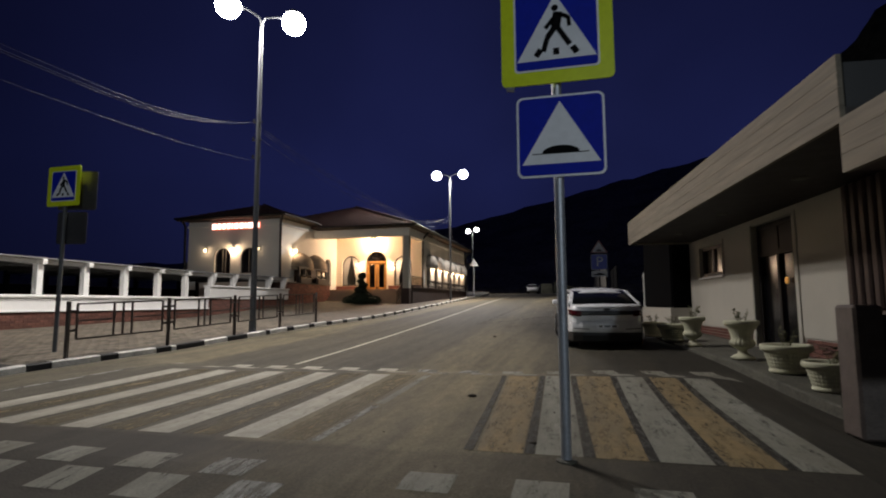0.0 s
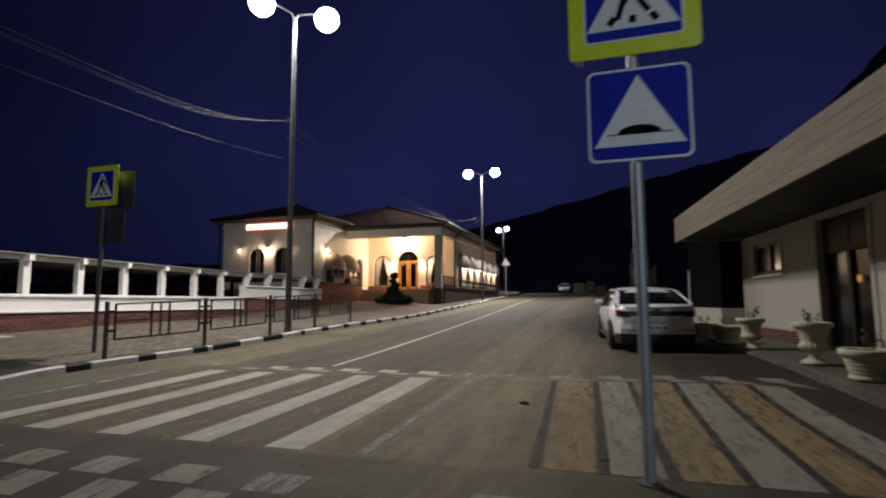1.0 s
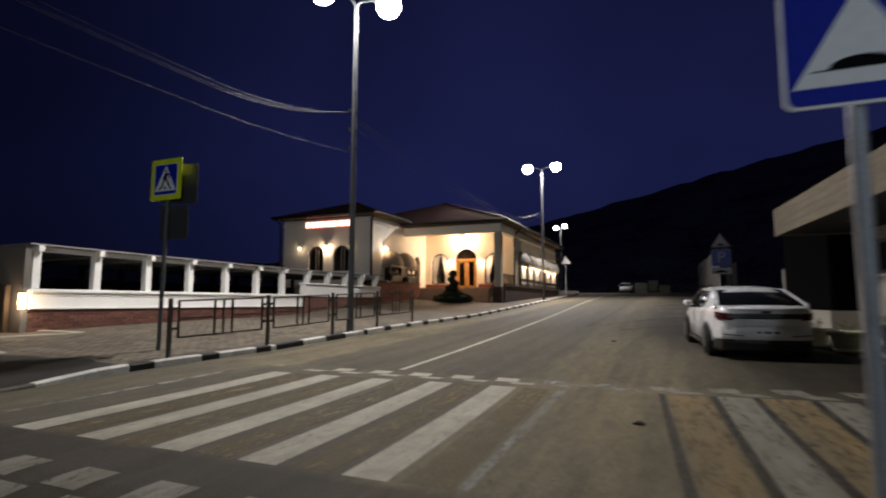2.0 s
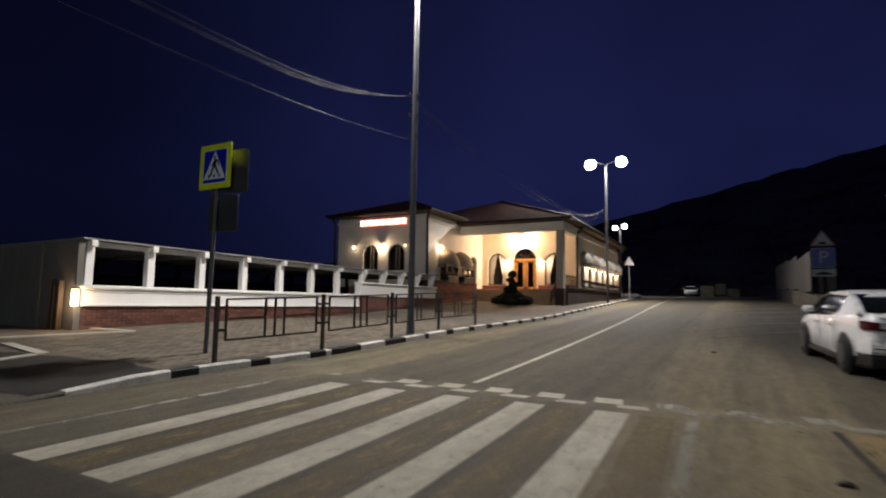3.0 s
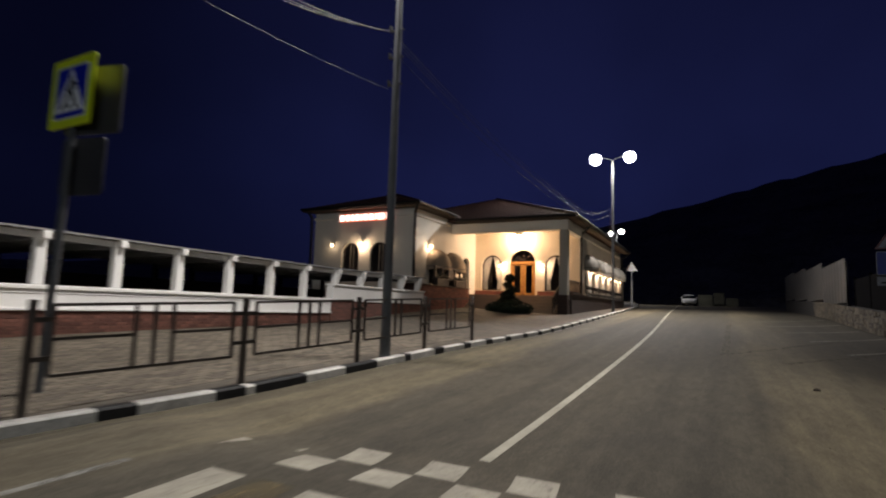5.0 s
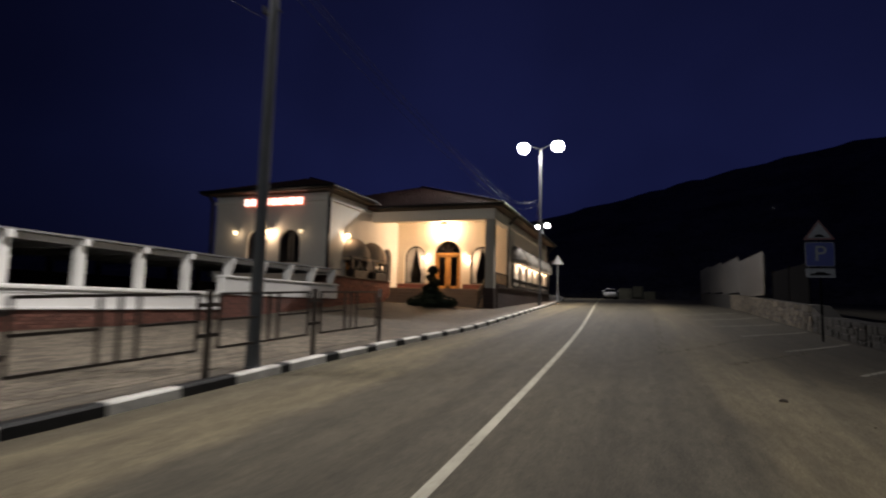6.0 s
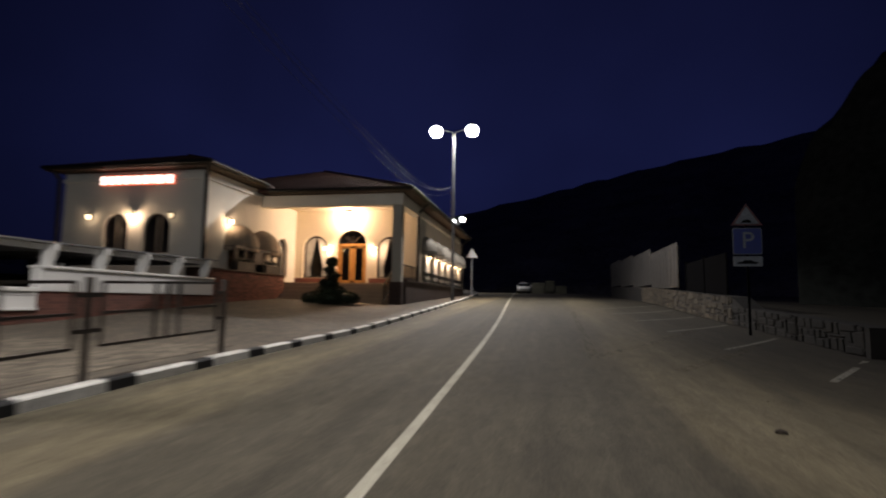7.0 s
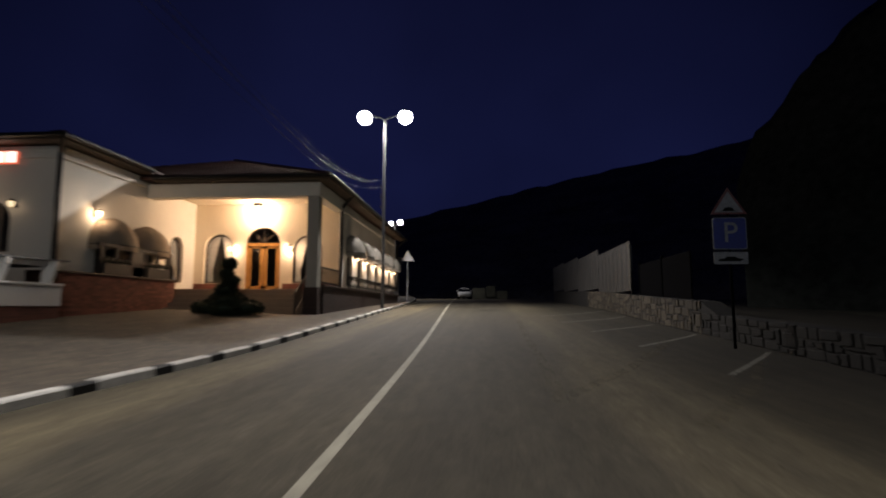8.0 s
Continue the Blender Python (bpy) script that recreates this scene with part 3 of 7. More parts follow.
def arch_outline(uc, w, sill, spring, inset=0.0, steps=16):
    w = w - 2 * inset
    pts = [(uc - w / 2, sill + inset), (uc + w / 2, sill + inset)]
    for i in range(steps + 1):
        a = math.pi * i / steps
        pts.append((uc + w / 2 * math.cos(a), spring + w / 2 * math.sin(a)))
    return pts

# ---- ground, road, footpath ----
def sheet(bm, xs, ys, height):
    grid = [[bm.verts.new((x(y) if callable(x) else x, y, height(x(y) if callable(x) else x, y))) for x in xs] for y in ys]
    for r0, r1 in zip(grid, grid[1:]):
        for i in range(len(xs) - 1):
            bm.faces.new((r0[i], r0[i + 1], r1[i + 1], r1[i]))


def steps_between(a, b, d):
    n = max(1, round((b - a) / d))
    return [a + (b - a) * i / n for i in range(n + 1)]


bm = bmesh.new()
sheet(bm, [-900, -400, -150, -60, -40] + steps_between(-30, 30, 3) + [45, 90, 200, 500, 900],
      [-900, -300, -100, -50] + steps_between(-30, 120, 2.5) + [150, 250, 500, 900], lambda x, y: base_z(x, y) - 0.08 - (0.0 if x > -26 else min(6.0, (-26 - x) * 0.2)))
solid("ground", bm, "earth", "dark bare earth beyond the road", "ground", "structure")

bm = bmesh.new()
road_xs = [(lambda y, k=k: kerb_x(y) - 0.05 + k) for k in [0, 0.2, 0.45] + steps_between(0.7, 10.2, 0.6) + [10.5, 10.75, 11.0, 11.3, 11.6, 12.2]] + [8.0, 12.0]
sheet(bm, road_xs, steps_between(-30, 2, 2.0) + steps_between(2.2, 9.2, 0.14) + steps_between(10, 115, 1.5), lambda x, y: ground_z(x, y))
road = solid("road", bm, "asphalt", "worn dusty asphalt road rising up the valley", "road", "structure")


def strip(bm, quad, lift=0.004, n=6):
    """A painted patch on the road: four corners (near left, near right, far right, far left)."""
    a, b, c, d = [Vector(p) for p in quad]
    rows = []
    for i in range(n + 1):
        t = i / n
        l, r = a.lerp(d, t), b.lerp(c, t)
        rows.append([bm.verts.new((p.x, p.y, ground_z(p.x, p.y) + lift)) for p in (l, l.lerp(r, 0.5), r)])
    for r0, r1 in zip(rows, rows[1:]):
        for k in range(2):
            bm.faces.new((r0[k], r0[k + 1], r1[k + 1], r1[k]))


crossing = thing("pedestrian_crossing", "worn white and yellow crossing stripes painted on asphalt", "road marking", kind="structure")
def stripe(name, key, x0, x1, x2, x3, y0, y1, lift=0.004, label=""):
    """A stripe from its near edge (x0 to x1 at y0) to its far edge (x2 to x3 at y1)."""
    b = bmesh.new()
    strip(b, ((x0, y0), (x1, y0), (x3, y1), (x2, y1)), lift, 14)
    part(name, b, key, crossing, label)


# white stripes with worn yellow between them on the restaurant's side
for k in range(5):
    near, far = -2.41 - 0.905 * k, -2.587 - 0.914 * k
    y0, y1 = 3.77 - 0.012 * k, 7.63 - (0.05 if k > 1 else 0.0)
    stripe("white_stripe", "white_paint", near - 0.175, near + 0.175, far - 0.178, far + 0.178, y0, y1)
    if k < 4:
        stripe("yellow_stripe", "faint_yellow", near - 0.62, near - 0.27, far - 0.63, far - 0.285, y0 + 0.01, y1, label="worn yellow paint stripe")
stripe("yellow_stripe", "faint_yellow", -2.14, -1.80, -2.30, -1.97, 3.80, 7.62, label="worn yellow paint stripe")
stripe("white_stripe", "faint_white", -1.76, -1.67, -1.80, -1.71, 3.80, 5.35)
stripe("white_stripe", "worn_white", -1.81, -1.70, -1.86, -1.75, 5.45, 7.66)
stripe("white_stripe", "faint_white", -6.93, -6.86, -6.99, -6.93, 3.6, 7.3)
# closer stripes, yellow and white in turn, on the parking side
for key, n0, n1, f0, f1 in (("yellow", -0.31, 0.05, -0.565, -0.115), ("white", 0.145, 0.505, -0.01, 0.345), ("yellow", 0.60, 0.975, 0.43, 0.905), ("white", 1.045, 1.42, 1.0, 1.35), ("yellow", 1.50, 1.875, 1.44, 1.80), ("white", 1.96, 2.32, 1.895, 2.235)):
    stripe(key + "_stripe", "yellow_paint" if key == "yellow" else "worn_white", n0, n1, f0, f1, 3.82, 7.80)
for near, far in ((-0.38, -0.63), (0.10, -0.06), (0.555, 0.39), (1.01, 0.95), (1.46, 1.395), (1.92, 1.85)):
    stripe("bare_gap", "tar", near - 0.04, near + 0.04, far - 0.035, far + 0.035, 3.82, 7.80, 0.006, "dark bare gap between stripes")
# two rows of squares on each ramp
for y0, y1, first, last, skew, pitch in ((2.52, 2.84, -5.46, 2.4, 0.02, 0.735), (2.89, 3.21, -5.81, 2.4, 0.0, 0.735), (7.90, 8.34, -6.83, 2.4, -0.08, 0.706), (8.40, 8.82, -6.66, 2.5, -0.07, 0.74)):
    x = first
    while x < last:
        worn = -2.3 < x < -0.75
        if y0 < 4 and -1.6 < x < -0.9:
            x += pitch
            continue
        bm = bmesh.new()
        strip(bm, ((x, y0), (x + 0.345, y0), (x + 0.345 + skew, y1), (x + skew, y1)), n=4)
        # near rows take the duller white to stand for dimness there
        part("checker_square", bm, "faint_white" if worn else "worn_white" if x > -0.75 or y0 < 4 else "white_paint", crossing)
        x += pitch

lines = thing("lane_lines", "thin white lane line and parking bay lines on asphalt", "road marking", kind="structure")
bm = bmesh.new()
ys = steps_between(9.03, 98, 1.4)
pts = [[bm.verts.new((centre_x(y) + o, y, ground_z(centre_x(y), y) + 0.005)) for o in (-0.051, 0.051)] for y in ys]
for a, b in zip(pts, pts[1:]):
    bm.faces.new((a[0], a[1], b[1], b[0]))
part("centre_line", bm, "line_paint", lines)
for y0 in (17.4, 20.6, 23.84, 27.0, 30.2, 33.4):
    bm = bmesh.new()
    x0 = -0.62 - 0.105 * (y0 - 23.0)
    strip(bm, ((x0 - 0.04, y0 + 0.05), (x0 + 0.04, y0), (1.9, y0 + (1.9 - x0) * 1.5), (1.82, y0 + (1.9 - x0) * 1.5 + 0.05)))
    part("bay_line", bm, "bay_paint", lines, "faded parking bay line")

tracks = thing("tyre_tracks", "pale dusty tyre tracks curving across the parking lane", "tyre tracks", kind="structure")
for ring in (((-2.7, 31.0), (-2.85, 25.0), (-2.92, 21.0), (-3.0, 18.5)), ((-2.9, 18.8), (-2.28, 19.82), (-1.79, 20.66), (-0.96, 22.39), (0.72, 26.2)), ((-1.9, 17.6), (-0.4, 19.9), (0.9, 22.5))):
    bm = bmesh.new()
    for (xa, ya), (xb, yb) in zip(ring, ring[1:]):
        d = Vector((xb - xa, yb - ya)).normalized()
        nx, ny = -d.y * 0.085, d.x * 0.085
        strip(bm, ((xa - nx, ya - ny), (xa + nx, ya + ny), (xb + nx, yb + ny), (xb - nx, yb - ny)), 0.003, 5)
    part("tyre_track", bm, "track_dust", tracks)

bm = bmesh.new()
pave_xs = [-60, -40, -26] + [(lambda y, k=k: kerb_x(y) - 0.16 - k) for k in (15.0, 12.5, 10.5, 8.5, 6.0, 3.5, 1.8, 0.9, 0.0)]
pave_ys = steps_between(-30, 4, 2.0) + steps_between(4.3, 8, 0.37) + steps_between(9, 100, 1.5)
sheet(bm, pave_xs, pave_ys, lambda x, y: pave_z(max(x, -24), y) + (0.004 if x < -10 else 0))
pavement = solid("pavement", bm, "paving", "grey block-paved footpath along the restaurant", "pavement", "structure")

# kerb stones, painted black and white in uneven lengths
kerb = thing("kerb", "concrete kerb stones painted black and white in turn", "kerb", kind="structure")
cuts = [(k - 4.0, "d") for k in range(9)] + [(5.16, "w"), (6.5, "b"), (6.92, "w"), (7.79, "b"), (8.15, "w"), (8.99, "b"), (9.38, "w"), (9.52, "b"), (10.4, "w"), (11.24, "b"), (12.07, "w"), (12.93, "b"), (13.13, "w"),
                                                 (14.04, "b"), (14.44, "w"), (15.4, "b"), (15.76, "w"), (16.62, "b"), (17.05, "w")]
y, k = 17.94, 0
while y < 74:
    cuts.append((y, "bw"[k % 2]))
    y += (0.41, 1.0)[k % 2]
    k += 1
for (ya, c), (yb, _) in zip(cuts, cuts[1:]):
    bm = bmesh.new()
    n = 3
    jit = 0.006 * math.sin(ya * 7.3)
    rows = []
    for i in range(n + 1):
        y = ya + 0.006 + (yb - ya - 0.012) * i / n
        x, z, top = kerb_x(y), base_z(kerb_x(y), y), pave_z(kerb_x(y) - 0.2, y) + 0.012 + jit
        prof = ((x - 0.15, z - 0.1), (x - 0.15, top), (x - 0.025, top), (x - 0.004, top - 0.02), (x + 0.006 + jit, z - 0.1))
        rows.append([bm.verts.new((px, y, pz)) for px, pz in prof])
    for a, b in zip(rows, rows[1:]):
        for i in range(5):
            bm.faces.new((a[i], a[(i + 1) % 5], b[(i + 1) % 5], b[i]))
    bm.faces.new(rows[0])
    bm.faces.new(list(reversed(rows[-1])))
    kind_of = {"w": ("kerb_white", "white painted kerb stone"), "b": ("kerb_black", "black painted kerb stone"), "d": ("damp_concrete", "bare dirty dropped kerb stone")}[c]
    part("kerb_stone", bm, kind_of[0], kerb, kind_of[1])

# dark asphalt patch where the footpath drops to the crossing
bm = bmesh.new()
rows = []
for i in range(15):
    x = -8.56 - 0.30 * i
    lo, hi = 4.86 + 0.05 * math.sin(2.3 * i) - 0.03 * i, 6.38 + 0.06 * math.sin(1.7 * i + 1) - 0.055 * i + 0.14 * min(i, 3)
    rows.append([bm.verts.new((x, lo + (hi - lo) * j / 8, pave_z(x, lo + (hi - lo) * j / 8) + 0.009)) for j in range(9)])
for a, b in zip(rows, rows[1:]):
    for j in range(8):
        bm.faces.new((a[j], a[j + 1], b[j + 1], b[j]))
solid("asphalt_patch", bm, "fresh_asphalt", "black asphalt patch in the footpath beside the crossing", "asphalt patch", "structure")

# pale stone borders in the paving beside the gallery
borders = thing("paving_border", "pale stone border strips laid in the paving", "paving border", kind="structure")
for a, b in (((-13.85, 9.28), (-14.6, 6.85)), ((-13.85, 9.28), (-16.6, 9.0)), ((-11.46, 6.33), (-13.4, 6.62)), ((-11.46, 6.2), (-11.45, 5.3))):
    bm = bmesh.new()
    d = (Vector(b) - Vector(a)).normalized()
    n2 = Vector((-d.y, d.x)) * 0.09
    q = [bm.verts.new((p.x, p.y, pave_z(p.x, p.y) + 0.03)) for p in (Vector(a) - n2, Vector(a) + n2, Vector(b) + n2, Vector(b) - n2)]
    f = bm.faces.new(q)
    ext = bmesh.ops.extrude_face_region(bm, geom=[f])
    bmesh.ops.translate(bm, vec=(0, 0, -0.08), verts=[v for v in ext["geom"] if isinstance(v, bmesh.types.BMVert)])
    part("border_strip", bm, "shop_stucco", borders)

# ---- gallery: white parapet with posts and a thin roof ----
GX, GY = -15.2, 8.8
gallery = thing("covered_gallery", "long white roofed gallery with square posts on a brick parapet", "gallery", Matrix.Translation((GX, GY, 0.3)))
bm = bmesh.new()
box(bm, GX - 0.25, GX - 0.02, GY, 19.66, 0.0, 1.1)
gallery_base = part("brick_base", bm, "mortar_red", gallery, "red brick base course")
bm = bmesh.new()
box(bm, GX - 0.25, GX + 0.01, GY, 19.66, 1.1, 1.48, 0.01)
part("parapet", bm, "white_wall", gallery)
bm = bmesh.new()
box(bm, GX - 0.32, GX + 0.09, GY - 0.05, 19.68, 1.48, 1.58, 0.02)
part("ledge", bm, "white_wall", gallery)
for z0, z1, d in ((1.06, 1.12, 0.055), (1.40, 1.44, 0.035)):
    bm = bmesh.new()
    box(bm, GX - 0.2, GX + d, GY, 19.66, z0, z1, 0.012)
    part("moulding", bm, "white_wall", gallery)
bm = bmesh.new()
box(bm, GX - 0.25, GX, 19.665, 26.2, 0.4, 1.5)
part("brick_base", bm, "brick", gallery, "red brick base course")
bm = bmesh.new()
box(bm, GX - 0.25, GX + 0.05, 19.68, 26.2, 1.5, 2.02, 0.01)
part("parapet", bm, "white_wall", gallery)
bm = bmesh.new()
box(bm, GX - 0.32, GX + 0.12, 19.69, 26.2, 2.02, 2.10, 0.02)
part("ledge", bm, "white_wall", gallery)


def roof_line(y):
    return 2.70 - 0.007 * (y - GY) if y < 19.6 else 2.64 + 0.011 * (y - 19.6)


post_ys = [8.95, 10.53, 12.12, 13.70, 15.29, 16.86, 18.36, 19.98, 21.5, 22.97, 24.44, 25.9]
for y in post_ys:
    foot = 1.58 if y < 19.6 else 2.10
    top = roof_line(y) - 0.03
    bm = bmesh.new()
    box(bm, GX - 0.24, GX - 0.04, y - 0.10, y + 0.10, foot, top, 0.012)
    part("post", bm, "white_wall", gallery)
    bm = bmesh.new()
    box(bm, GX - 0.3, GX + 0.13, y - 0.075, y + 0.075, top - 0.15, top + 0.012, 0.01)
    part("beam_end", bm, "white_wall", gallery)
    if y > 19.6:
        bm = bmesh.new()
        prism(bm, ((0, foot), (0.16, top - 0.15), (0, top - 0.15)), 0.12, Matrix.Translation((GX - 0.04, y - 0.06, 0)))
        part("bracket", bm, "white_wall", gallery)
    bm = bmesh.new()
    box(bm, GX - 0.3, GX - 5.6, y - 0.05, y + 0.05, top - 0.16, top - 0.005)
    part("rafter", bm, "gallery_inside", gallery, "rafter greyed for the shade under the roof")
    bm = bmesh.new()
    box(bm, GX - 5.75, GX - 5.6, y - 0.08, y + 0.08, 0.4, top, 0.01)
    part("rear_post", bm, "black_wood", gallery)


def gallery_sheet(name, section, material, label=""):
    """A length of roof or beam along the gallery; section gives offset from the front and from the roof line."""
    b = bmesh.new()
    rows_ = [[b.verts.new((GX + o, y, roof_line(y) + dz)) for o, dz in section] for y in (GY - 0.1, 14.0, 19.6, 26.35)]
    for r0, r1 in zip(rows_, rows_[1:]):
        for i in range(len(section)):
            b.faces.new((r0[i], r0[(i + 1) % len(section)], r1[(i + 1) % len(section)], r1[i]))
    b.faces.new(rows_[0])
    b.faces.new(list(reversed(rows_[-1])))
    return part(name, b, material, gallery, label)


gallery_sheet("roof_slab", ((0.10, -0.018), (0.10, 0.022), (-5.9, -0.02), (-5.9, -0.06)), "gallery_inside", "thin sheet roof greyed for the shade beneath it")
gallery_sheet("header_beam", ((-0.08, -0.16), (-0.08, -0.03), (-0.2, -0.03), (-0.2, -0.16)), "white_wall", "slim header beam under the roof")
# deck kept pale as a reflector that lifts the light under the roof
bm = bmesh.new()
box(bm, GX - 5.7, GX - 0.25, GY + 0.1, 26.2, 0.5, 0.62)
part("deck", bm, "shop_stucco", gallery)
# backing added so that the openings read as dark
bm = bmesh.new()
box(bm, GX - 5.85, GX - 5.76, GY + 0.1, 26.2, 0.6, 2.1)
part("rear_screen", bm, "black_wood", gallery, "added dark backing that blackens the openings")
# end wall of the gallery with upright boards
# grey render, with the lack of light on this side put into it
bm = bmesh.new()
box(bm, GX - 5.9, GX - 0.001, GY - 0.15, GY - 0.005, 0.2, 2.66)
part("end_wall", bm, "grey_wall", gallery, "grey rendered end wall, darkened for its unlit side")
for i in range(10):
    x = GX - 5.7 + 0.42 * i
    bm = bmesh.new()
    box(bm, x, x + 0.36, GY - 0.20, GY - 0.154, 0.3, 2.6, 0.008)
    part("cladding_board", bm, "grey_wall", gallery)
for x, w, z in ((-16.02, 0.06, 1.72), (-15.83, 0.05, 1.60), (-15.62, 0.07, 1.68)):
    bm = bmesh.new()
    box(bm, x - w / 2, x + w / 2, GY - 0.32, GY - 0.205, 0.3, z, 0.01)
    part("board", bm, "soffit", gallery, "upright brown timber board")


def sconce(place, out, power, name="wall_lamp", label="small black wall lantern giving warm light", strength="warm_glow", up=False):
    """Wall lantern: back plate, arm, cap and a glowing glass."""
    p, o = Vector(place), Vector(out)
    t = thing(name, label, "wall lamp", Matrix.Translation(p), "wall lamps")
    bm = bmesh.new()
    q = p + o * 0.02
    s = 0.05
    box(bm, q.x - s, q.x + s, q.y - s, q.y + s, q.z - 0.09, q.z + 0.09, 0.01)
    part("back_plate", bm, "black_metal", t)
    bm = bmesh.new()
    tube(bm, p, p + o * 0.17 + Vector((0, 0, 0.08)), 0.012, seg=8)
    part("arm", bm, "black_metal", t)
    bm = bmesh.new()
    lathe(bm, ((0.01, 0.16), (0.09, 0.10), (0.1, 0.08), (0.02, 0.08)), 12, Matrix.Translation(p + o * 0.17))
    part("cap", bm, "black_metal", t)
    bm = bmesh.new()
    lathe(bm, ((0.045, -0.10), (0.085, -0.02), (0.085, 0.06), (0.03, 0.08)), 14, Matrix.Translation(p + o * 0.17))
    g = part("lamp_glass", bm, strength, t, "glowing frosted glass", smooth_faces=True)
    g.visible_shadow = False
    if power:
        lamp("wall_light", "POINT", p + o * 0.2 + Vector((0, 0, -0.02)), power, WARM, 0.07)
    return t


wl_t = thing("gallery_wall_lamp", "cylindrical wall lamp throwing warm light up and down", "wall lamp", Matrix.Translation((-15.22, 8.55, 1.3)), "wall lamps")
bm = bmesh.new()
tube(bm, (-15.10, 8.60, 1.08), (-15.10, 8.60, 1.46), 0.07, seg=16)
part("lamp_body", bm, "warm_glow", wl_t, "glowing glass cylinder", smooth_faces=True).visible_shadow = False
bm = bmesh.new()
tube(bm, (-15.10, 8.60, 1.46), (-15.10, 8.60, 1.50), 0.09, seg=16)
part("cap", bm, "black_metal", wl_t)
lamp("gallery_light", "POINT", (-15.10, 8.46, 1.22), 13.0, WARM, 0.06)

# ---- restaurant ----
WX0, WX1, WY, DY = -22.75, -16.45, 27.3, 34.9   # wing front and entrance wall
FX, FY1 = -10.0, 48.6                            # street front
FLOOR, EAVE = 2.2, 6.3
house = thing("restaurant", "cream single-storey restaurant with arched windows and a hipped tile roof", "restaurant", Matrix.Translation((-16, 34, 1.0)))
bm = bmesh.new()
arch_wall(bm, WX0, WX1, 0.8, EAVE, [(-20.3, 1.1, 3.1, 4.1), (-18.47, 1.15, 3.1, 4.05)], lambda u, d, z: Vector((u, WY + d, z)), 0.3)
part("wing_front_wall", bm, "stucco", house)
bm = bmesh.new()
arch_wall(bm, WY + 0.3, DY, 0.8, EAVE, [(29.6, 1.25, 2.6, -3.62), (31.35, 1.25, 2.6, -3.62), (33.55, 0.95, 2.5, 3.9)], lambda u, d, z: Vector((WX1 - d, u, z)), 0.3)
part("wing_side_wall", bm, "stucco", house)
bm = bmesh.new()
arch_wall(bm, WX1 - 0.3, FX, 1.2, EAVE - 0.24, [(-15.35, 1.3, 2.52, 4.02), (-13.38, 1.56, FLOOR, 4.16), (-11.4, 1.3, 2.52, 3.95)], lambda u, d, z: Vector((u, DY + d, z)), 0.3)
part("entrance_wall", bm, "porch_stucco", house, "warm yellow entrance wall")
fac = [(36.6 + 2.05 * i, 1.0, 2.45, 3.45) for i in range(6)]
bm = bmesh.new()
arch_wall(bm, DY + 0.3, FY1, 0.9, EAVE - 0.24, fac, lambda u, d, z: Vector((FX - d, u, z)), 0.3)
part("street_wall", bm, "stucco", house)
bm = bmesh.new()
box(bm, WX0, WX0 + 0.3, WY + 0.3, FY1, 0.5, EAVE)
part("rear_wall", bm, "stucco", house)
bm = bmesh.new()
box(bm, WX0 + 0.3, FX, FY1, FY1 + 0.3, 0.5, EAVE)
part("end_wall", bm, "stucco", house)
# unseen walls added to close the rooms so the windows stay dark
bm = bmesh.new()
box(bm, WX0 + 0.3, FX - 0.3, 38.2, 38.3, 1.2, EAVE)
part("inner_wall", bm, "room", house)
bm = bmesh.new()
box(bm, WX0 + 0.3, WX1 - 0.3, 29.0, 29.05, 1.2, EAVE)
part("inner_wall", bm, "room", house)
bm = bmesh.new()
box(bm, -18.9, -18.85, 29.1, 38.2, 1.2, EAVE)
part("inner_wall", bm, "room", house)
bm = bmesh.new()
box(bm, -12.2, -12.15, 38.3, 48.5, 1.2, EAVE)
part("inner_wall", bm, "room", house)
# cornice under the eaves
for x0, x1, y0, y1, z in ((WX0 - 0.06, WX1 + 0.06, WY - 0.06, WY - 0.004, 5.92), (WX1 + 0.004, WX1 + 0.07, WY, 31.3, 5.92), (FX + 0.004, FX + 0.06, DY + 0.4, FY1, 5.66)):
    bm = bmesh.new()
    box(bm, x0, x1, y0, y1, z, z + 0.14, 0.012)
    part("cornice", bm, "stucco", house)
# porch: floor, beam, corner column
bm = bmesh.new()
box(bm, WX1, -9.8, 32.75, DY, 0.8, FLOOR)
part("porch_floor", bm, "stone_step", house)
bm = bmesh.new()
box(bm, -16.38, -9.78, 31.35, 31.8, 5.54, 6.06, 0.015)
part("porch_beam", bm, "stucco", house)
bm = bmesh.new()
box(bm, -10.22, -9.8, 31.85, DY + 0.25, 5.54, 6.06, 0.015)
part("porch_beam", bm, "stucco", house)
bm = bmesh.new()
box(bm, -10.24, -9.82, 31.37, 31.79, 2.2, 5.54, 0.02)
part("porch_column", bm, "shop_stucco", house, "square white corner column")
bm = bmesh.new()
box(bm, -10.3, -9.78, 31.3, 31.84, 0.9, 2.2, 0.01)
part("column_base", bm, "dark_brick", house, "dark brick column base")
bm = bmesh.new()
box(bm, -16.4, -9.9, 31.8, DY, 5.96, 6.05)
part("porch_ceiling", bm, "porch_stucco", house)
for i in range(6):
    bm = bmesh.new()
    y = 31.0 + 0.3 * i
    z = 1.14 + 0.172 * i
    box(bm, -15.6, -10.35, y, 32.75, z, z + 0.172, 0.012)
    part("step", bm, "stone_step", house, "brown stone step")
bm = bmesh.new()
box(bm, WX1, -15.5, 26.42, 32.0, 0.6, 2.44)
terrace_base = part("terrace_wall", bm, "mortar_red", house, "red brick terrace wall")
bm = bmesh.new()
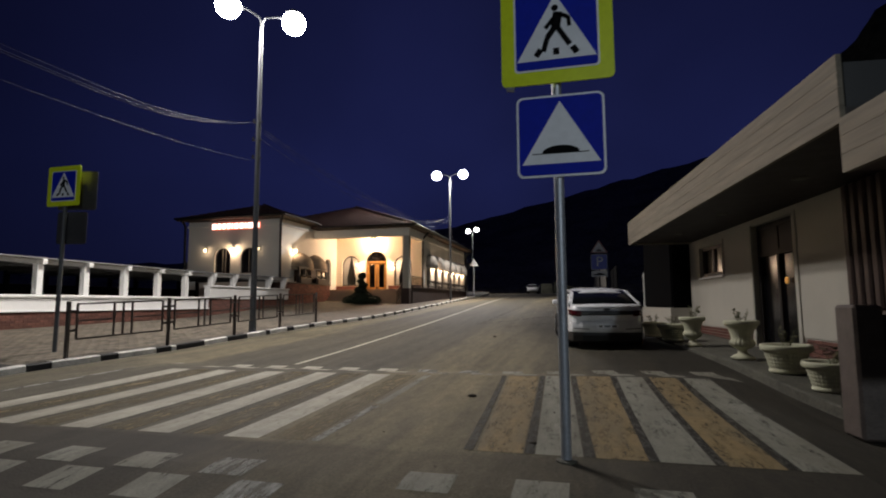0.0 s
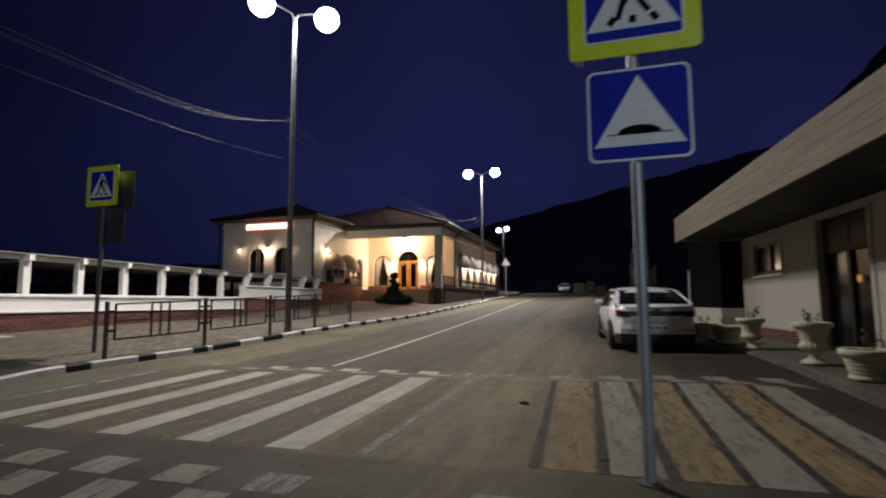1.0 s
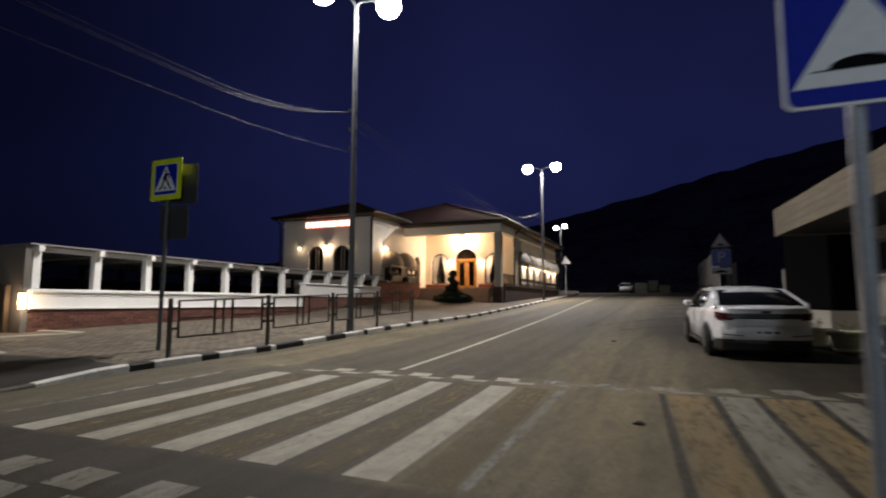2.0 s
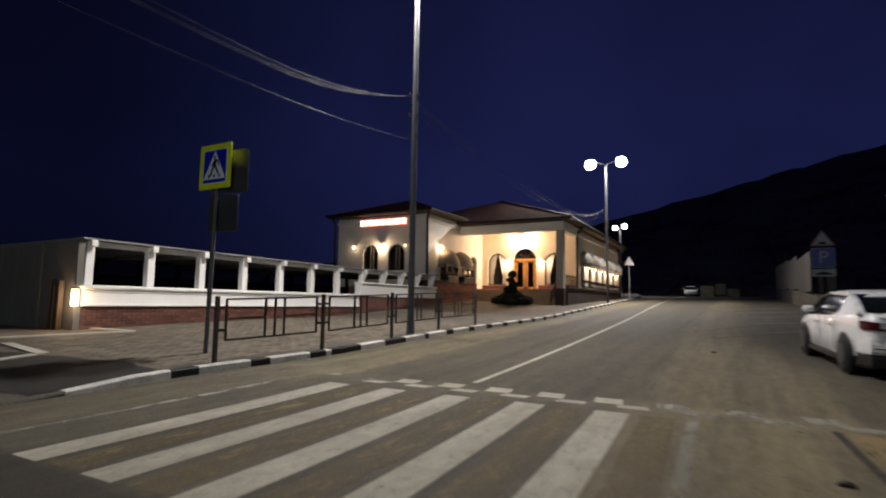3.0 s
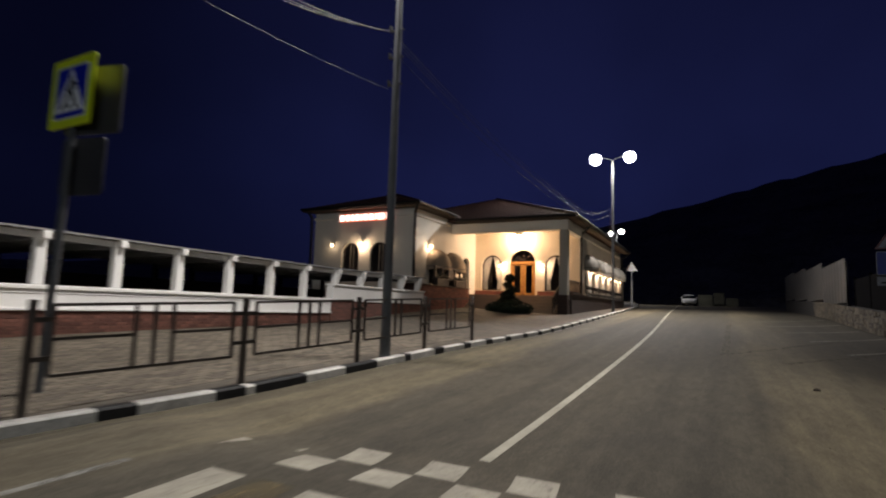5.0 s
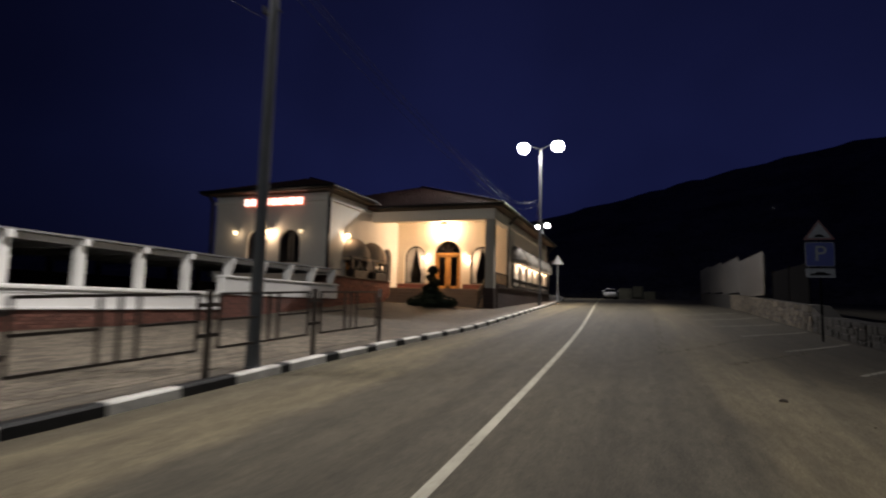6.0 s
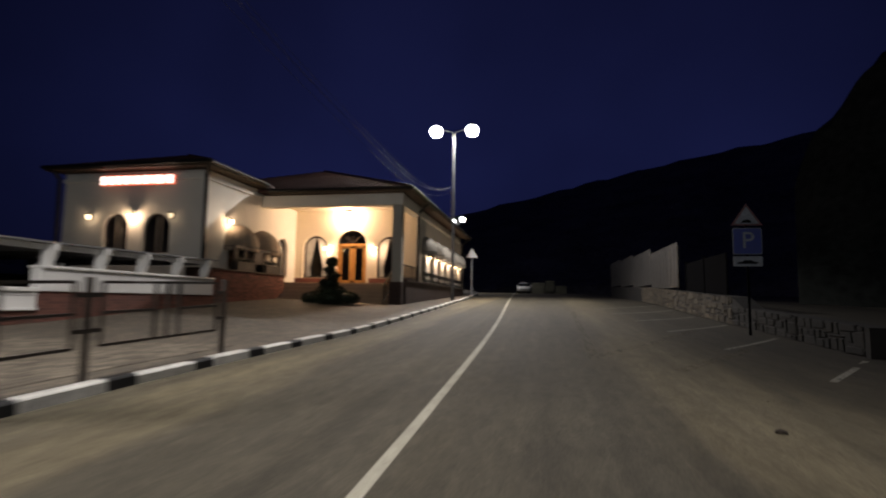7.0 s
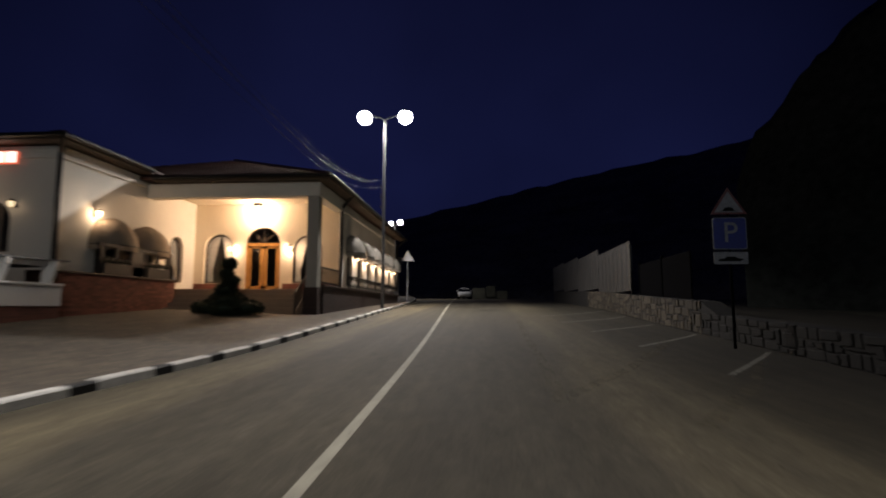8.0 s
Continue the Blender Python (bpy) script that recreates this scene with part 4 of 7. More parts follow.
box(bm, WX1, -15.44, 26.40, 32.0, 2.44, 2.5, 0.01)
part("terrace_coping", bm, "dark_brown", house)
bm = bmesh.new()
box(bm, -16.4, -14.35, DY - 0.06, DY - 0.004, FLOOR, 2.5)
part("brick_plinth", bm, "brick_x", house)
bm = bmesh.new()
box(bm, -12.45, -10.1, DY - 0.06, DY - 0.004, FLOOR, 2.5)
part("brick_plinth", bm, "brick_x", house)
bm = bmesh.new()
box(bm, -9.96, -9.72, 31.85, 48.5, 0.8, 2.25, 0.01)
part("street_plinth", bm, "dark_brick", house, "dark brick plinth along the footpath")
bm = bmesh.new()
box(bm, -9.98, -9.66, 31.85, 48.5, 2.25, 2.32, 0.01)
part("plinth_coping", bm, "dark_brown", house)


def arched_window(parent, uc, w, sill, spring, place, curtain=True):
    """Window in an arched opening: frame, glass, two swept curtains behind. place maps (u, depth, z)."""
    win = thing_part("window", parent)
    out, inn = arch_outline(uc, w, sill, spring), arch_outline(uc, w, sill, spring, 0.07)
    b = bmesh.new()
    rings = [[b.verts.new(place(u, d, z)) for u, z in o] for o, d in ((out, 0.12), (inn, 0.12), (inn, 0.18), (out, 0.18))]
    k = len(out)
    for i0, i1 in ((0, 1), (1, 2), (2, 3), (3, 0)):
        for i in range(k):
            b.faces.new((rings[i0][i], rings[i0][(i + 1) % k], rings[i1][(i + 1) % k], rings[i1][i]))
    part("window_frame", b, "dark_brown", win)
    b = bmesh.new()
    b.faces.new([b.verts.new(place(u, 0.15, z)) for u, z in inn])
    part("pane", b, "glass", win).visible_shadow = False
    if curtain:
        for side in (-1, 1):
            b = bmesh.new()
            n, rows_ = 14, []
            top = spring + w * 0.42
            for j in range(11):
                z = top - (top - sill) * j / 10
                f = (top - z) / (top - sill)
                pull = 0.98 - 0.62 * f ** 0.8 if f < 0.62 else 0.56 - 0.1 * math.cos((f - 0.62) * 4)
                rows_.append([b.verts.new(place(uc + side * (w / 2 - (w / 2 * pull) * i / n), 0.20 + 0.02 * math.sin(i * 2.1), z)) for i in range(n + 1)])
            for r0, r1 in zip(rows_, rows_[1:]):
                for i in range(n):
                    b.faces.new((r0[i], r0[i + 1], r1[i + 1], r1[i]))
            part("curtain", b, "curtain", win, "pale curtain swept aside", smooth_faces=True)
    return win


def thing_part(name, parent):
    """A hub for a part that has pieces of its own."""
    ob = new(name)
    ob.empty_display_size = 0.1
    ob.parent = parent
    PLACE[ob] = PLACE[parent]
    return ob


front = lambda u, d, z: Vector((u, WY + d, z))
side = lambda u, d, z: Vector((WX1 - d, u, z))
entry = lambda u, d, z: Vector((u, DY + d, z))
street = lambda u, d, z: Vector((FX - d, u, z))
for uc, w, spring in ((-20.3, 1.1, 4.1), (-18.47, 1.15, 4.05)):
    win = arched_window(house, uc, w, 3.1, spring, front, False)
    for du in (-0.07, 0.14):
        bm = bmesh.new()
        bar(bm, front(uc + du, 0.14, 3.15), front(uc + du, 0.14, spring + 0.48), 0.05)
        part("mullion", bm, "grey_wall", win)
arched_window(house, 33.55, 0.95, 2.5, 3.9, side)
arched_window(house, -15.35, 1.3, 2.52, 4.02, entry)
arched_window(house, -11.4, 1.3, 2.52, 3.95, entry)
for uc, w, sill, spring in fac:
    arched_window(house, uc, w, sill, spring, street, False)
for yc in (29.6, 31.35):
    win = thing_part("window", house)
    bm = bmesh.new()
    for a in (-0.58, 0.0, 0.58):
        bar(bm, side(yc + a, 0.1, 2.6), side(yc + a, 0.1, 3.62), 0.09)
    for z in (2.64, 3.1, 3.58):
        bar(bm, side(yc - 0.62, 0.1, z), side(yc + 0.62, 0.1, z), 0.08)
    part("window_frame", bm, "dark_brown", win)
    bm = bmesh.new()
    bm.faces.new([bm.verts.new(side(yc + a, 0.11, z)) for a, z in ((-0.6, 2.6), (0.6, 2.6), (0.6, 3.6), (-0.6, 3.6))])
    part("pane", bm, "glass", win).visible_shadow = False
# double entrance door under a fanlight
door = thing_part("entrance_door", house)
bm = bmesh.new()
for u in (-14.12, -12.64):
    bar(bm, entry(u, 0.14, FLOOR), entry(u, 0.14, 4.2), 0.09)
bar(bm, entry(-14.15, 0.14, 4.2), entry(-12.6, 0.14, 4.2), 0.12)
part("door_frame", bm, "door_wood", door)
for u0, u1 in ((-14.07, -13.4), (-13.36, -12.69)):
    bm = bmesh.new()
    for u in (u0 + 0.07, u1 - 0.07):
        bar(bm, entry(u, 0.14, FLOOR + 0.01), entry(u, 0.14, 4.13), 0.14, 0.05)
    bar(bm, entry(u0, 0.14, 2.3), entry(u1, 0.14, 2.3), 0.05, 0.2)
    bar(bm, entry(u0, 0.14, 4.08), entry(u1, 0.14, 4.08), 0.05, 0.1)
    part("door_leaf", bm, "door_wood", door, "varnished timber glazed door leaf")
    bm = bmesh.new()
    bm.faces.new([bm.verts.new(entry(u, 0.145, z)) for u, z in ((u0 + 0.1, 2.35), (u1 - 0.1, 2.35), (u1 - 0.1, 4.05), (u0 + 0.1, 4.05))])
    part("door_glass", bm, "glass", door).visible_shadow = False
bm = bmesh.new()
bar(bm, entry(-13.47, 0.04, 2.95), entry(-13.47, 0.04, 3.4), 0.03)
part("door_handle", bm, "gold", door)
fan = [(-13.38 + 0.72 * math.cos(math.pi * i / 16), 4.26 + 0.68 * math.sin(math.pi * i / 16)) for i in range(17)]
bm = bmesh.new()
bm.faces.new([bm.verts.new(entry(u, 0.15, z)) for u, z in fan])
part("fanlight_glass", bm, "glass", door).visible_shadow = False
bm = bmesh.new()
for a, b in zip(fan, fan[1:]):
    bar(bm, entry(a[0], 0.14, a[1]), entry(b[0], 0.14, b[1]), 0.07)
for k in (4, 8, 12):
    bar(bm, entry(-13.38, 0.14, 4.26), entry(fan[k][0], 0.14, fan[k][1]), 0.03)
part("fanlight_frame", bm, "dark_brown", door)

# roofs
def hip_roof(bm, x0, x1, y0, y1, z0, pitch, front_only=False):
    half = (x1 - x0) / 2
    zr = z0 + half * pitch
    xm = (x0 + x1) / 2
    a, b, c, d = [bm.verts.new(p) for p in ((x0, y0, z0), (x1, y0, z0), (x1, y1, z0), (x0, y1, z0))]
    r0, r1 = bm.verts.new((xm, y0 + half, zr)), bm.verts.new((xm, y1 - half if not front_only else y1, zr))
    bm.faces.new((a, b, r0))
    bm.faces.new((b, c, r1, r0))
    bm.faces.new((d, a, r0, r1))
    bm.faces.new((c, d, r1))
    e = [bm.verts.new(v.co - Vector((0, 0, 0.09))) for v in (a, b, c, d)]
    for p, q, r, s in ((a, b, e[1], e[0]), (b, c, e[2], e[1]), (c, d, e[3], e[2]), (d, a, e[0], e[3])):
        bm.faces.new((p, q, r, s))
    bm.faces.new(e)


bm = bmesh.new()
hip_roof(bm, -23.3, -9.3, 30.95, 49.2, 6.24, 0.37)
part("roof", bm, "roof", house, "brown metal-tile hipped roof")
bm = bmesh.new()
hip_roof(bm, -23.3, -15.92, 26.75, 38.0, 6.50, 0.36, True)
part("wing_roof", bm, "roof", house, "brown metal-tile hipped roof")
# raised seams of the tile sheets on the faces that show
pitch = 0.37
bm = bmesh.new()
x = -22.9
while x < -9.5:
    run = min(x + 23.3, -9.3 - x)
    bar(bm, (x, 30.97, 6.25), (x, 30.95 + run, 6.25 + run * pitch), 0.05, 0.025)
    x += 0.36
y = 31.2
while y < 49:
    run = min(7.0, y - 30.95, 49.2 - y)
    bar(bm, (-9.32, y, 6.25), (-9.3 - run, y, 6.25 + run * pitch), 0.025, 0.05)
    y += 0.36
x = -23.0
while x < -16.0:
    run = min(x + 23.3, -15.92 - x)
    bar(bm, (x, 26.77, 6.52), (x, 26.75 + run, 6.52 + run * 0.36), 0.05, 0.035)
    x += 0.36
y = 27.0
while y < 31.0:
    run = min(3.69, y - 26.75)
    bar(bm, (-15.94, y, 6.52), (-15.92 - run, y, 6.52 + run * 0.36), 0.035, 0.05)
    y += 0.36
for k in range(1, 19):
    run = 0.36 * k
    bar(bm, (-23.3 + run, 30.95 + run, 6.25 + run * pitch), (-9.3 - run, 30.95 + run, 6.25 + run * pitch), 0.03, 0.03)
    bar(bm, (-9.3 - run, 30.95 + run, 6.25 + run * pitch), (-9.3 - run, 49.2 - run, 6.25 + run * pitch), 0.03, 0.03)
    if k < 10:
        bar(bm, (-23.3 + run, 26.75 + run, 6.51 + run * 0.36), (-15.92 - run, 26.75 + run, 6.51 + run * 0.36), 0.03, 0.03)
        bar(bm, (-15.92 - run, 26.75 + run, 6.51 + run * 0.36), (-15.92 - run, 31.0, 6.51 + run * 0.36), 0.03, 0.03)
tagged(part("roof_seams", bm, "roof", house), kind="stuff")
bm = bmesh.new()
bar(bm, (-9.3, 30.95, 6.27), (-16.3, 37.95, 6.27 + 7 * pitch), 0.14, 0.09)
part("hip_cap", bm, "roof", house)
bm = bmesh.new()
bar(bm, (-15.92, 26.75, 6.53), (-19.61, 30.44, 6.53 + 3.69 * 0.36), 0.14, 0.09)
part("hip_cap", bm, "roof", house)
for x0, x1, y0, y1, z in ((-23.3, -15.92, 26.75, WY, 6.34), (WX1, -15.92, WY, 31.0, 6.34), (-15.92, -9.3, 30.95, 31.34, 6.07), (-9.78, -9.3, 31.34, 49.2, 6.07)):
    bm = bmesh.new()
    box(bm, x0 + 0.02, x1 - 0.02, y0 + 0.02, y1, z, z + 0.07)
    part("soffit", bm, "soffit", house, "boarded brown soffit")
for a, b in (((-23.3, 26.7, 6.46), (-15.9, 26.7, 6.46)), ((-15.87, 26.7, 6.46), (-15.87, 30.9, 6.46)), ((-15.9, 30.9, 6.19), (-9.25, 30.9, 6.19)), ((-9.25, 30.9, 6.19), (-9.25, 49.2, 6.19))):
    bm = bmesh.new()
    tube(bm, a, b, 0.075, seg=10)
    part("gutter", bm, "black_metal", house)
for path in (((-15.95, 26.78, 6.42), (-16.3, 27.12, 6.05), (-16.32, 27.18, 2.75)), ((-22.9, 26.78, 6.42), (-22.85, 27.1, 6.05), (-22.85, 27.18, 2.4)), ((-9.3, 34.3, 6.16), (-9.86, 34.6, 5.66), (-9.86, 34.6, 1.3)), ((-9.3, 48.9, 6.16), (-9.86, 48.8, 5.66), (-9.86, 48.8, 2.0))):
    bm = bmesh.new()
    for a, b in zip(path, path[1:]):
        tube(bm, a, b, 0.075, seg=10)
    part("downpipe", bm, "black_metal", house, "dark round downpipe")


def dome_awning(centre, out, w, h, depth, material):
    """A dome awning: a quarter of a ball on ribs, with a valance."""
    c, o = Vector(centre), Vector(out)
    along = Vector((-o.y, o.x, 0))
    t = thing("window_awning", "domed cloth awning over an arched window", "awning", Matrix.Translation(c), "window awnings")
    b = bmesh.new()
    n, k = 16, 7
    rows_ = []
    for j in range(k + 1):
        e = math.pi / 2 * j / k
        rows_.append([b.verts.new(c + along * (w / 2 * math.cos(math.pi * i / n)) * (0.35 + 0.65 * math.cos(e)) + o * (depth * math.sin(math.pi * i / n) * math.cos(e) + 0.01)
                                  + Vector((0, 0, h * math.sin(e) * (1 - 0.12 * abs(math.cos(math.pi * i / n)))))) for i in range(n + 1)])
    for r0, r1 in zip(rows_, rows_[1:]):
        for i in range(n):
            b.faces.new((r0[i], r0[i + 1], r1[i + 1], r1[i]))
    part("canopy", b, material, t, smooth_faces=True)
    b = bmesh.new()
    edge = [(c + along * (w / 2 * math.cos(math.pi * i / n)) + o * (depth * math.sin(math.pi * i / n) + 0.01)) for i in range(n + 1)]
    lo = [p - Vector((0, 0, 0.16 + 0.03 * (i % 2))) for i, p in enumerate(edge)]
    va, vb = [b.verts.new(p) for p in edge], [b.verts.new(p) for p in lo]
    for i in range(n):
        b.faces.new((va[i], va[i + 1], vb[i + 1], vb[i]))
    part("valance", b, material, t)
    b = bmesh.new()
    pts_ = [c + along * (w / 2 * math.cos(math.pi * i / n)) + o * (depth * math.sin(math.pi * i / n) + 0.015) for i in range(n + 1)]
    for a, q in zip(pts_, pts_[1:]):
        tube(b, a, q, 0.015, seg=6)
    part("rib", b, "black_metal", t)
    return t


for yc in (29.55, 31.4):
    dome_awning((WX1, yc, 3.5), (1, 0, 0), 1.85, 0.98, 0.9, "awning")
for uc, w, sill, spring in fac:
    dome_awning((FX, uc, 3.95), (1, 0, 0), 1.5, 0.85, 0.7, "awning_grey")
    lamp("awning_light", "POINT", (FX + 0.22, uc + 0.95, 3.72), 34.0, WARM, 0.06)
    t = thing("awning_lamp", "small warm wall light under an awning", "wall lamp", Matrix.Translation((FX + 0.1, uc + 0.95, 3.8)), "wall lamps")
    bm = bmesh.new()
    lathe(bm, ((0.03, -0.09), (0.06, -0.04), (0.06, 0.05), (0.02, 0.07)), 12, Matrix.Translation((FX + 0.12, uc + 0.95, 3.82)))
    part("lamp_glass", bm, "soft_glow", t, smooth_faces=True).visible_shadow = False
    bm = bmesh.new()
    box(bm, FX + 0.005, FX + 0.06, uc + 0.89, uc + 1.01, 3.74, 3.92, 0.01)
    part("back_plate", bm, "black_metal", t)
for x, p, s in ((-21.4, 3.0, "soft_glow"), (-19.5, 42.0, "warm_glow"), (-17.75, 0.8, "dim_glow")):
    sconce((x, WY, 4.52), (0, -1, 0), p, strength=s)
sconce((WX1, 28.82, 4.5), (1, 0, 0), 24.0)
for x in (-14.75, -12.1):
    sconce((x, DY, 4.0), (0, -1, 0), 65.0, strength="soft_glow")
flood = thing("porch_floodlight", "bright warm floodlight on the porch wall above the door", "floodlight", Matrix.Translation((-13.5, DY - 0.3, 5.95)))
bm = bmesh.new()
box(bm, -13.68, -13.32, DY - 0.42, DY - 0.22, 5.78, 5.94, 0.02)
part("housing", bm, "black_metal", flood)
bm = bmesh.new()
box(bm, -13.63, -13.37, DY - 0.40, DY - 0.24, 5.765, 5.78)
part("lens", bm, "warm_glow", flood)
lamp("porch_light", "POINT", (-13.5, DY - 0.38, 5.66), 400.0, (1.0, 0.70, 0.48), 0.12)

# glowing name sign: plain tubes and blocks in its colours
sign = thing("restaurant_sign", "row of glowing pinkish white sign blocks with red rims", "illuminated sign", Matrix.Translation((-19.4, WY - 0.1, 5.95)))
bm = bmesh.new()
box(bm, -21.05, -17.75, WY - 0.06, WY - 0.01, 5.72, 6.16, 0.01)
part("backing", bm, "stucco", sign)
u = -21.0
for w in (0.34, 0.30, 0.28, 0.28, 0.16, 0.32, 0.32, 0.16, 0.44, 0.36):
    bm = bmesh.new()
    box(bm, u, u + w, WY - 0.14, WY - 0.062, 5.74, 6.14, 0.02)
    part("rim_block", bm, "sign_rim", sign, "red lit rim")
    bm = bmesh.new()
    box(bm, u + 0.03, u + w - 0.03, WY - 0.16, WY - 0.142, 5.78, 6.10, 0.006)
    part("light_block", bm, "sign_glow", sign)
    u += w + 0.035

# railings of the porch steps
for x in (-10.42,):
    rail = thing("step_railing", "dark wrought metal railing beside the entrance steps", "railing", Matrix.Translation((x, 30.9, 1.1)))
    for a, b in (((x, 30.85, 2.0), (x, 32.75, 3.1)), ((x, 30.85, 1.3), (x, 32.75, 2.45))):
        bm = bmesh.new()
        bar(bm, a, b, 0.05)
        part("handrail", bm, "black_metal", rail)
    for i in range(12):
        bm = bmesh.new()
        y = 30.85 + 1.9 * i / 11
        bar(bm, (x, y, (1.05 if i in (0, 11) else 1.3) + (1.15 if i != 11 else 1.2) * i / 11), (x, y, 2.0 + 1.1 * i / 11), 0.03)
        part("baluster", bm, "black_metal", rail)
rail = thing("porch_railing", "dark metal railing between porch column and wall", "railing", Matrix.Translation((-9.95, 32, 2.2)))
for z in (2.42, 3.0):
    bm = bmesh.new()
    bar(bm, (-9.95, 31.9, z), (-9.95, 34.8, z), 0.05)
    part("rail", bm, "black_metal", rail)
for i in range(15):
    bm = bmesh.new()
    bar(bm, (-9.95, 32.0 + 0.19 * i, 2.32), (-9.95, 32.0 + 0.19 * i, 3.0), 0.025)
    part("baluster", bm, "black_metal", rail)
rail = thing("street_railing", "low dark metal railing along the street plinth", "railing", Matrix.Translation((-9.7, 42, 2.3)))
bm = bmesh.new()
bar(bm, (-9.72, 35.3, 2.85), (-9.72, 48.3, 2.85), 0.05)
part("rail", bm, "black_metal", rail)
for i in range(44):
    bm = bmesh.new()
    y = 35.4 + 0.3 * i
    bar(bm, (-9.72, y - 0.12, 2.32), (-9.72, y + 0.12, 2.85), 0.025)
    bar(bm, (-9.72, y + 0.12, 2.32), (-9.72, y - 0.12, 2.85), 0.025)
    part("lattice", bm, "black_metal", rail)

screen = thing("terrace_screen", "dark timber screen with planter boxes on the terrace wall", "terrace screen", Matrix.Translation((-15.62, 29.5, 2.5)))
for i in range(6):
    bm = bmesh.new()
    y = 28.2 + 0.72 * i
    bar(bm, (-15.66, y, 2.5), (-15.66, y, 3.45), 0.09)
    part("screen_post", bm, "black_wood", screen)
for y0, y1, z0, z1 in ((29.68, 30.30, 2.5, 3.40), (28.18, 28.36, 2.5, 3.40), (31.62, 31.86, 2.5, 3.40), (28.36, 31.62, 2.5, 2.84)):
    bm = bmesh.new()
    box(bm, -15.70, -15.64, y0, y1, z0, z1, 0.008)
    part("screen_panel", bm, "black_wood", screen, "dark boarded panel")
for z in (3.43, 2.98):
    bm = bmesh.new()
    bar(bm, (-15.66, 28.1, z), (-15.66, 31.9, z), 0.09)
    part("screen_rail", bm, "black_wood", screen)
for y0 in (28.2, 30.36):
    bm = bmesh.new()
    box(bm, -15.86, -15.55, y0 + 0.06, y0 + 1.38, 2.5, 2.86, 0.02)
    part("planter_box", bm, "black_wood", screen)
    bm = bmesh.new()
    rr = random.Random(int(y0 * 10))
    for _ in range(260):
        c = Vector((rr.uniform(-15.86, -15.55), rr.uniform(y0 + 0.08, y0 + 1.36), 2.86 + rr.uniform(0, 0.22) * rr.uniform(0.3, 1)))
        d = Vector((rr.uniform(-1, 1), rr.uniform(-1, 1), rr.uniform(0, 1))).normalized() * 0.09
        s = d.cross(Vector((0, 0, 1))).normalized() * 0.025
        bm.faces.new([bm.verts.new(v) for v in (c, c + d * 0.5 + s, c + d, c + d * 0.5 - s)])
    tagged(part("planting", bm, "needles", screen), kind="stuff")

# ---- bricks of the terrace wall and the gallery base ----
rr = random.Random(6)
bm = bmesh.new()
for row in range(19):
    z = 0.99 + 0.076 * row
    y = 26.42 - (0.125 if row % 2 else 0.0)
    while y < 31.9:
        a, b = max(26.42, y + 0.006), min(32.0, y + 0.244)
        d = rr.uniform(0.006, 0.014)
        vs = [bm.verts.new(p) for p in ((-15.5, a, z), (-15.5, b, z), (-15.5, b, z + 0.066), (-15.5, a, z + 0.066), (-15.5 + d, a, z), (-15.5 + d, b, z), (-15.5 + d, b, z + 0.066), (-15.5 + d, a, z + 0.066))]
        for f in ((4, 5, 6, 7), (0, 1, 5, 4), (3, 2, 6, 7), (0, 3, 7, 4), (1, 2, 6, 5)):
            bm.faces.new([vs[i] for i in f])
        y += 0.25
tagged(part("wall_bricks", bm, "brick_island", terrace_base), kind="stuff")
bm = bmesh.new()
box(bm, -0.01, 0.012, -0.119, 0.119, -0.033, 0.033, 0.004)
brick_face = mesh_of("brick", bm, "brick_piece")
for row in range(7):
    y = GY + 0.13 + (0.125 if row % 2 else 0.0)
    while y < 19.5:
        ob = new("brick", brick_face)
        ob.parent = gallery_base
        ob.matrix_basis = PLACE[gallery_base].inverted() @ Matrix.Translation((GX - 0.02 + rr.uniform(-0.002, 0.003), y, 0.555 + 0.076 * row))
        y += 0.25

# ---- paving blocks of the footpath beside the railing and the gallery ----
bm = bmesh.new()
box(bm, -0.061, 0.061, -0.126, 0.126, -0.02, 0.010, 0.006)
block_mesh = mesh_of("paving_block", bm, "paving_piece")
verts, faces = [], []
count, col = 0, 0
x = -8.66
while x > -14.9:
    y = 6.85 + (0.13 if col % 2 else 0.0)
    while y < 17.0:
        lift, lean = rr.uniform(-0.002, 0.003), rr.uniform(-0.006, 0.006)
        z = pave_z(x, y) + lift
        slope = math.atan2(pave_z(x, y + 0.1) - pave_z(x, y - 0.1), 0.2)
        if x < kerb_x(y) - 0.24 and not (x < -13.6 and y < 9.5):
            if x > -11.2 and y < 10.6 and count < 290:
                ob = new("paving_block", block_mesh)
                ob.parent = pavement
                ob.matrix_basis = pose(x, y, z, math.degrees(slope + lean), math.degrees(lean))
                count += 1
            else:
                k = len(verts)
                for dz, inset in ((-0.012, 0.0), (0.004, 0.0), (0.010, 0.006)):
                    for sx, sy in ((-1, -1), (1, -1), (1, 1), (-1, 1)):
                        dy = sy * (0.126 - inset)
                        verts.append((x + sx * (0.061 - inset), y + dy, z + dz + dy * math.tan(slope)))
                faces.append((k + 8, k + 9, k + 10, k + 11))
                for r in (0, 4):
                    faces.extend((k + r + q, k + r + (q + 1) % 4, k + r + 4 + (q + 1) % 4, k + r + 4 + q) for q in range(4))
        y += 0.26
    x -= 0.13
    col += 1
me = bpy.data.meshes.new("paving_blocks")
me.from_pydata(verts, [], faces)
me.materials.append(M["paving_island"])
ob = new("paving_blocks", me)
ob.parent = pavement
tagged(ob, kind="stuff")

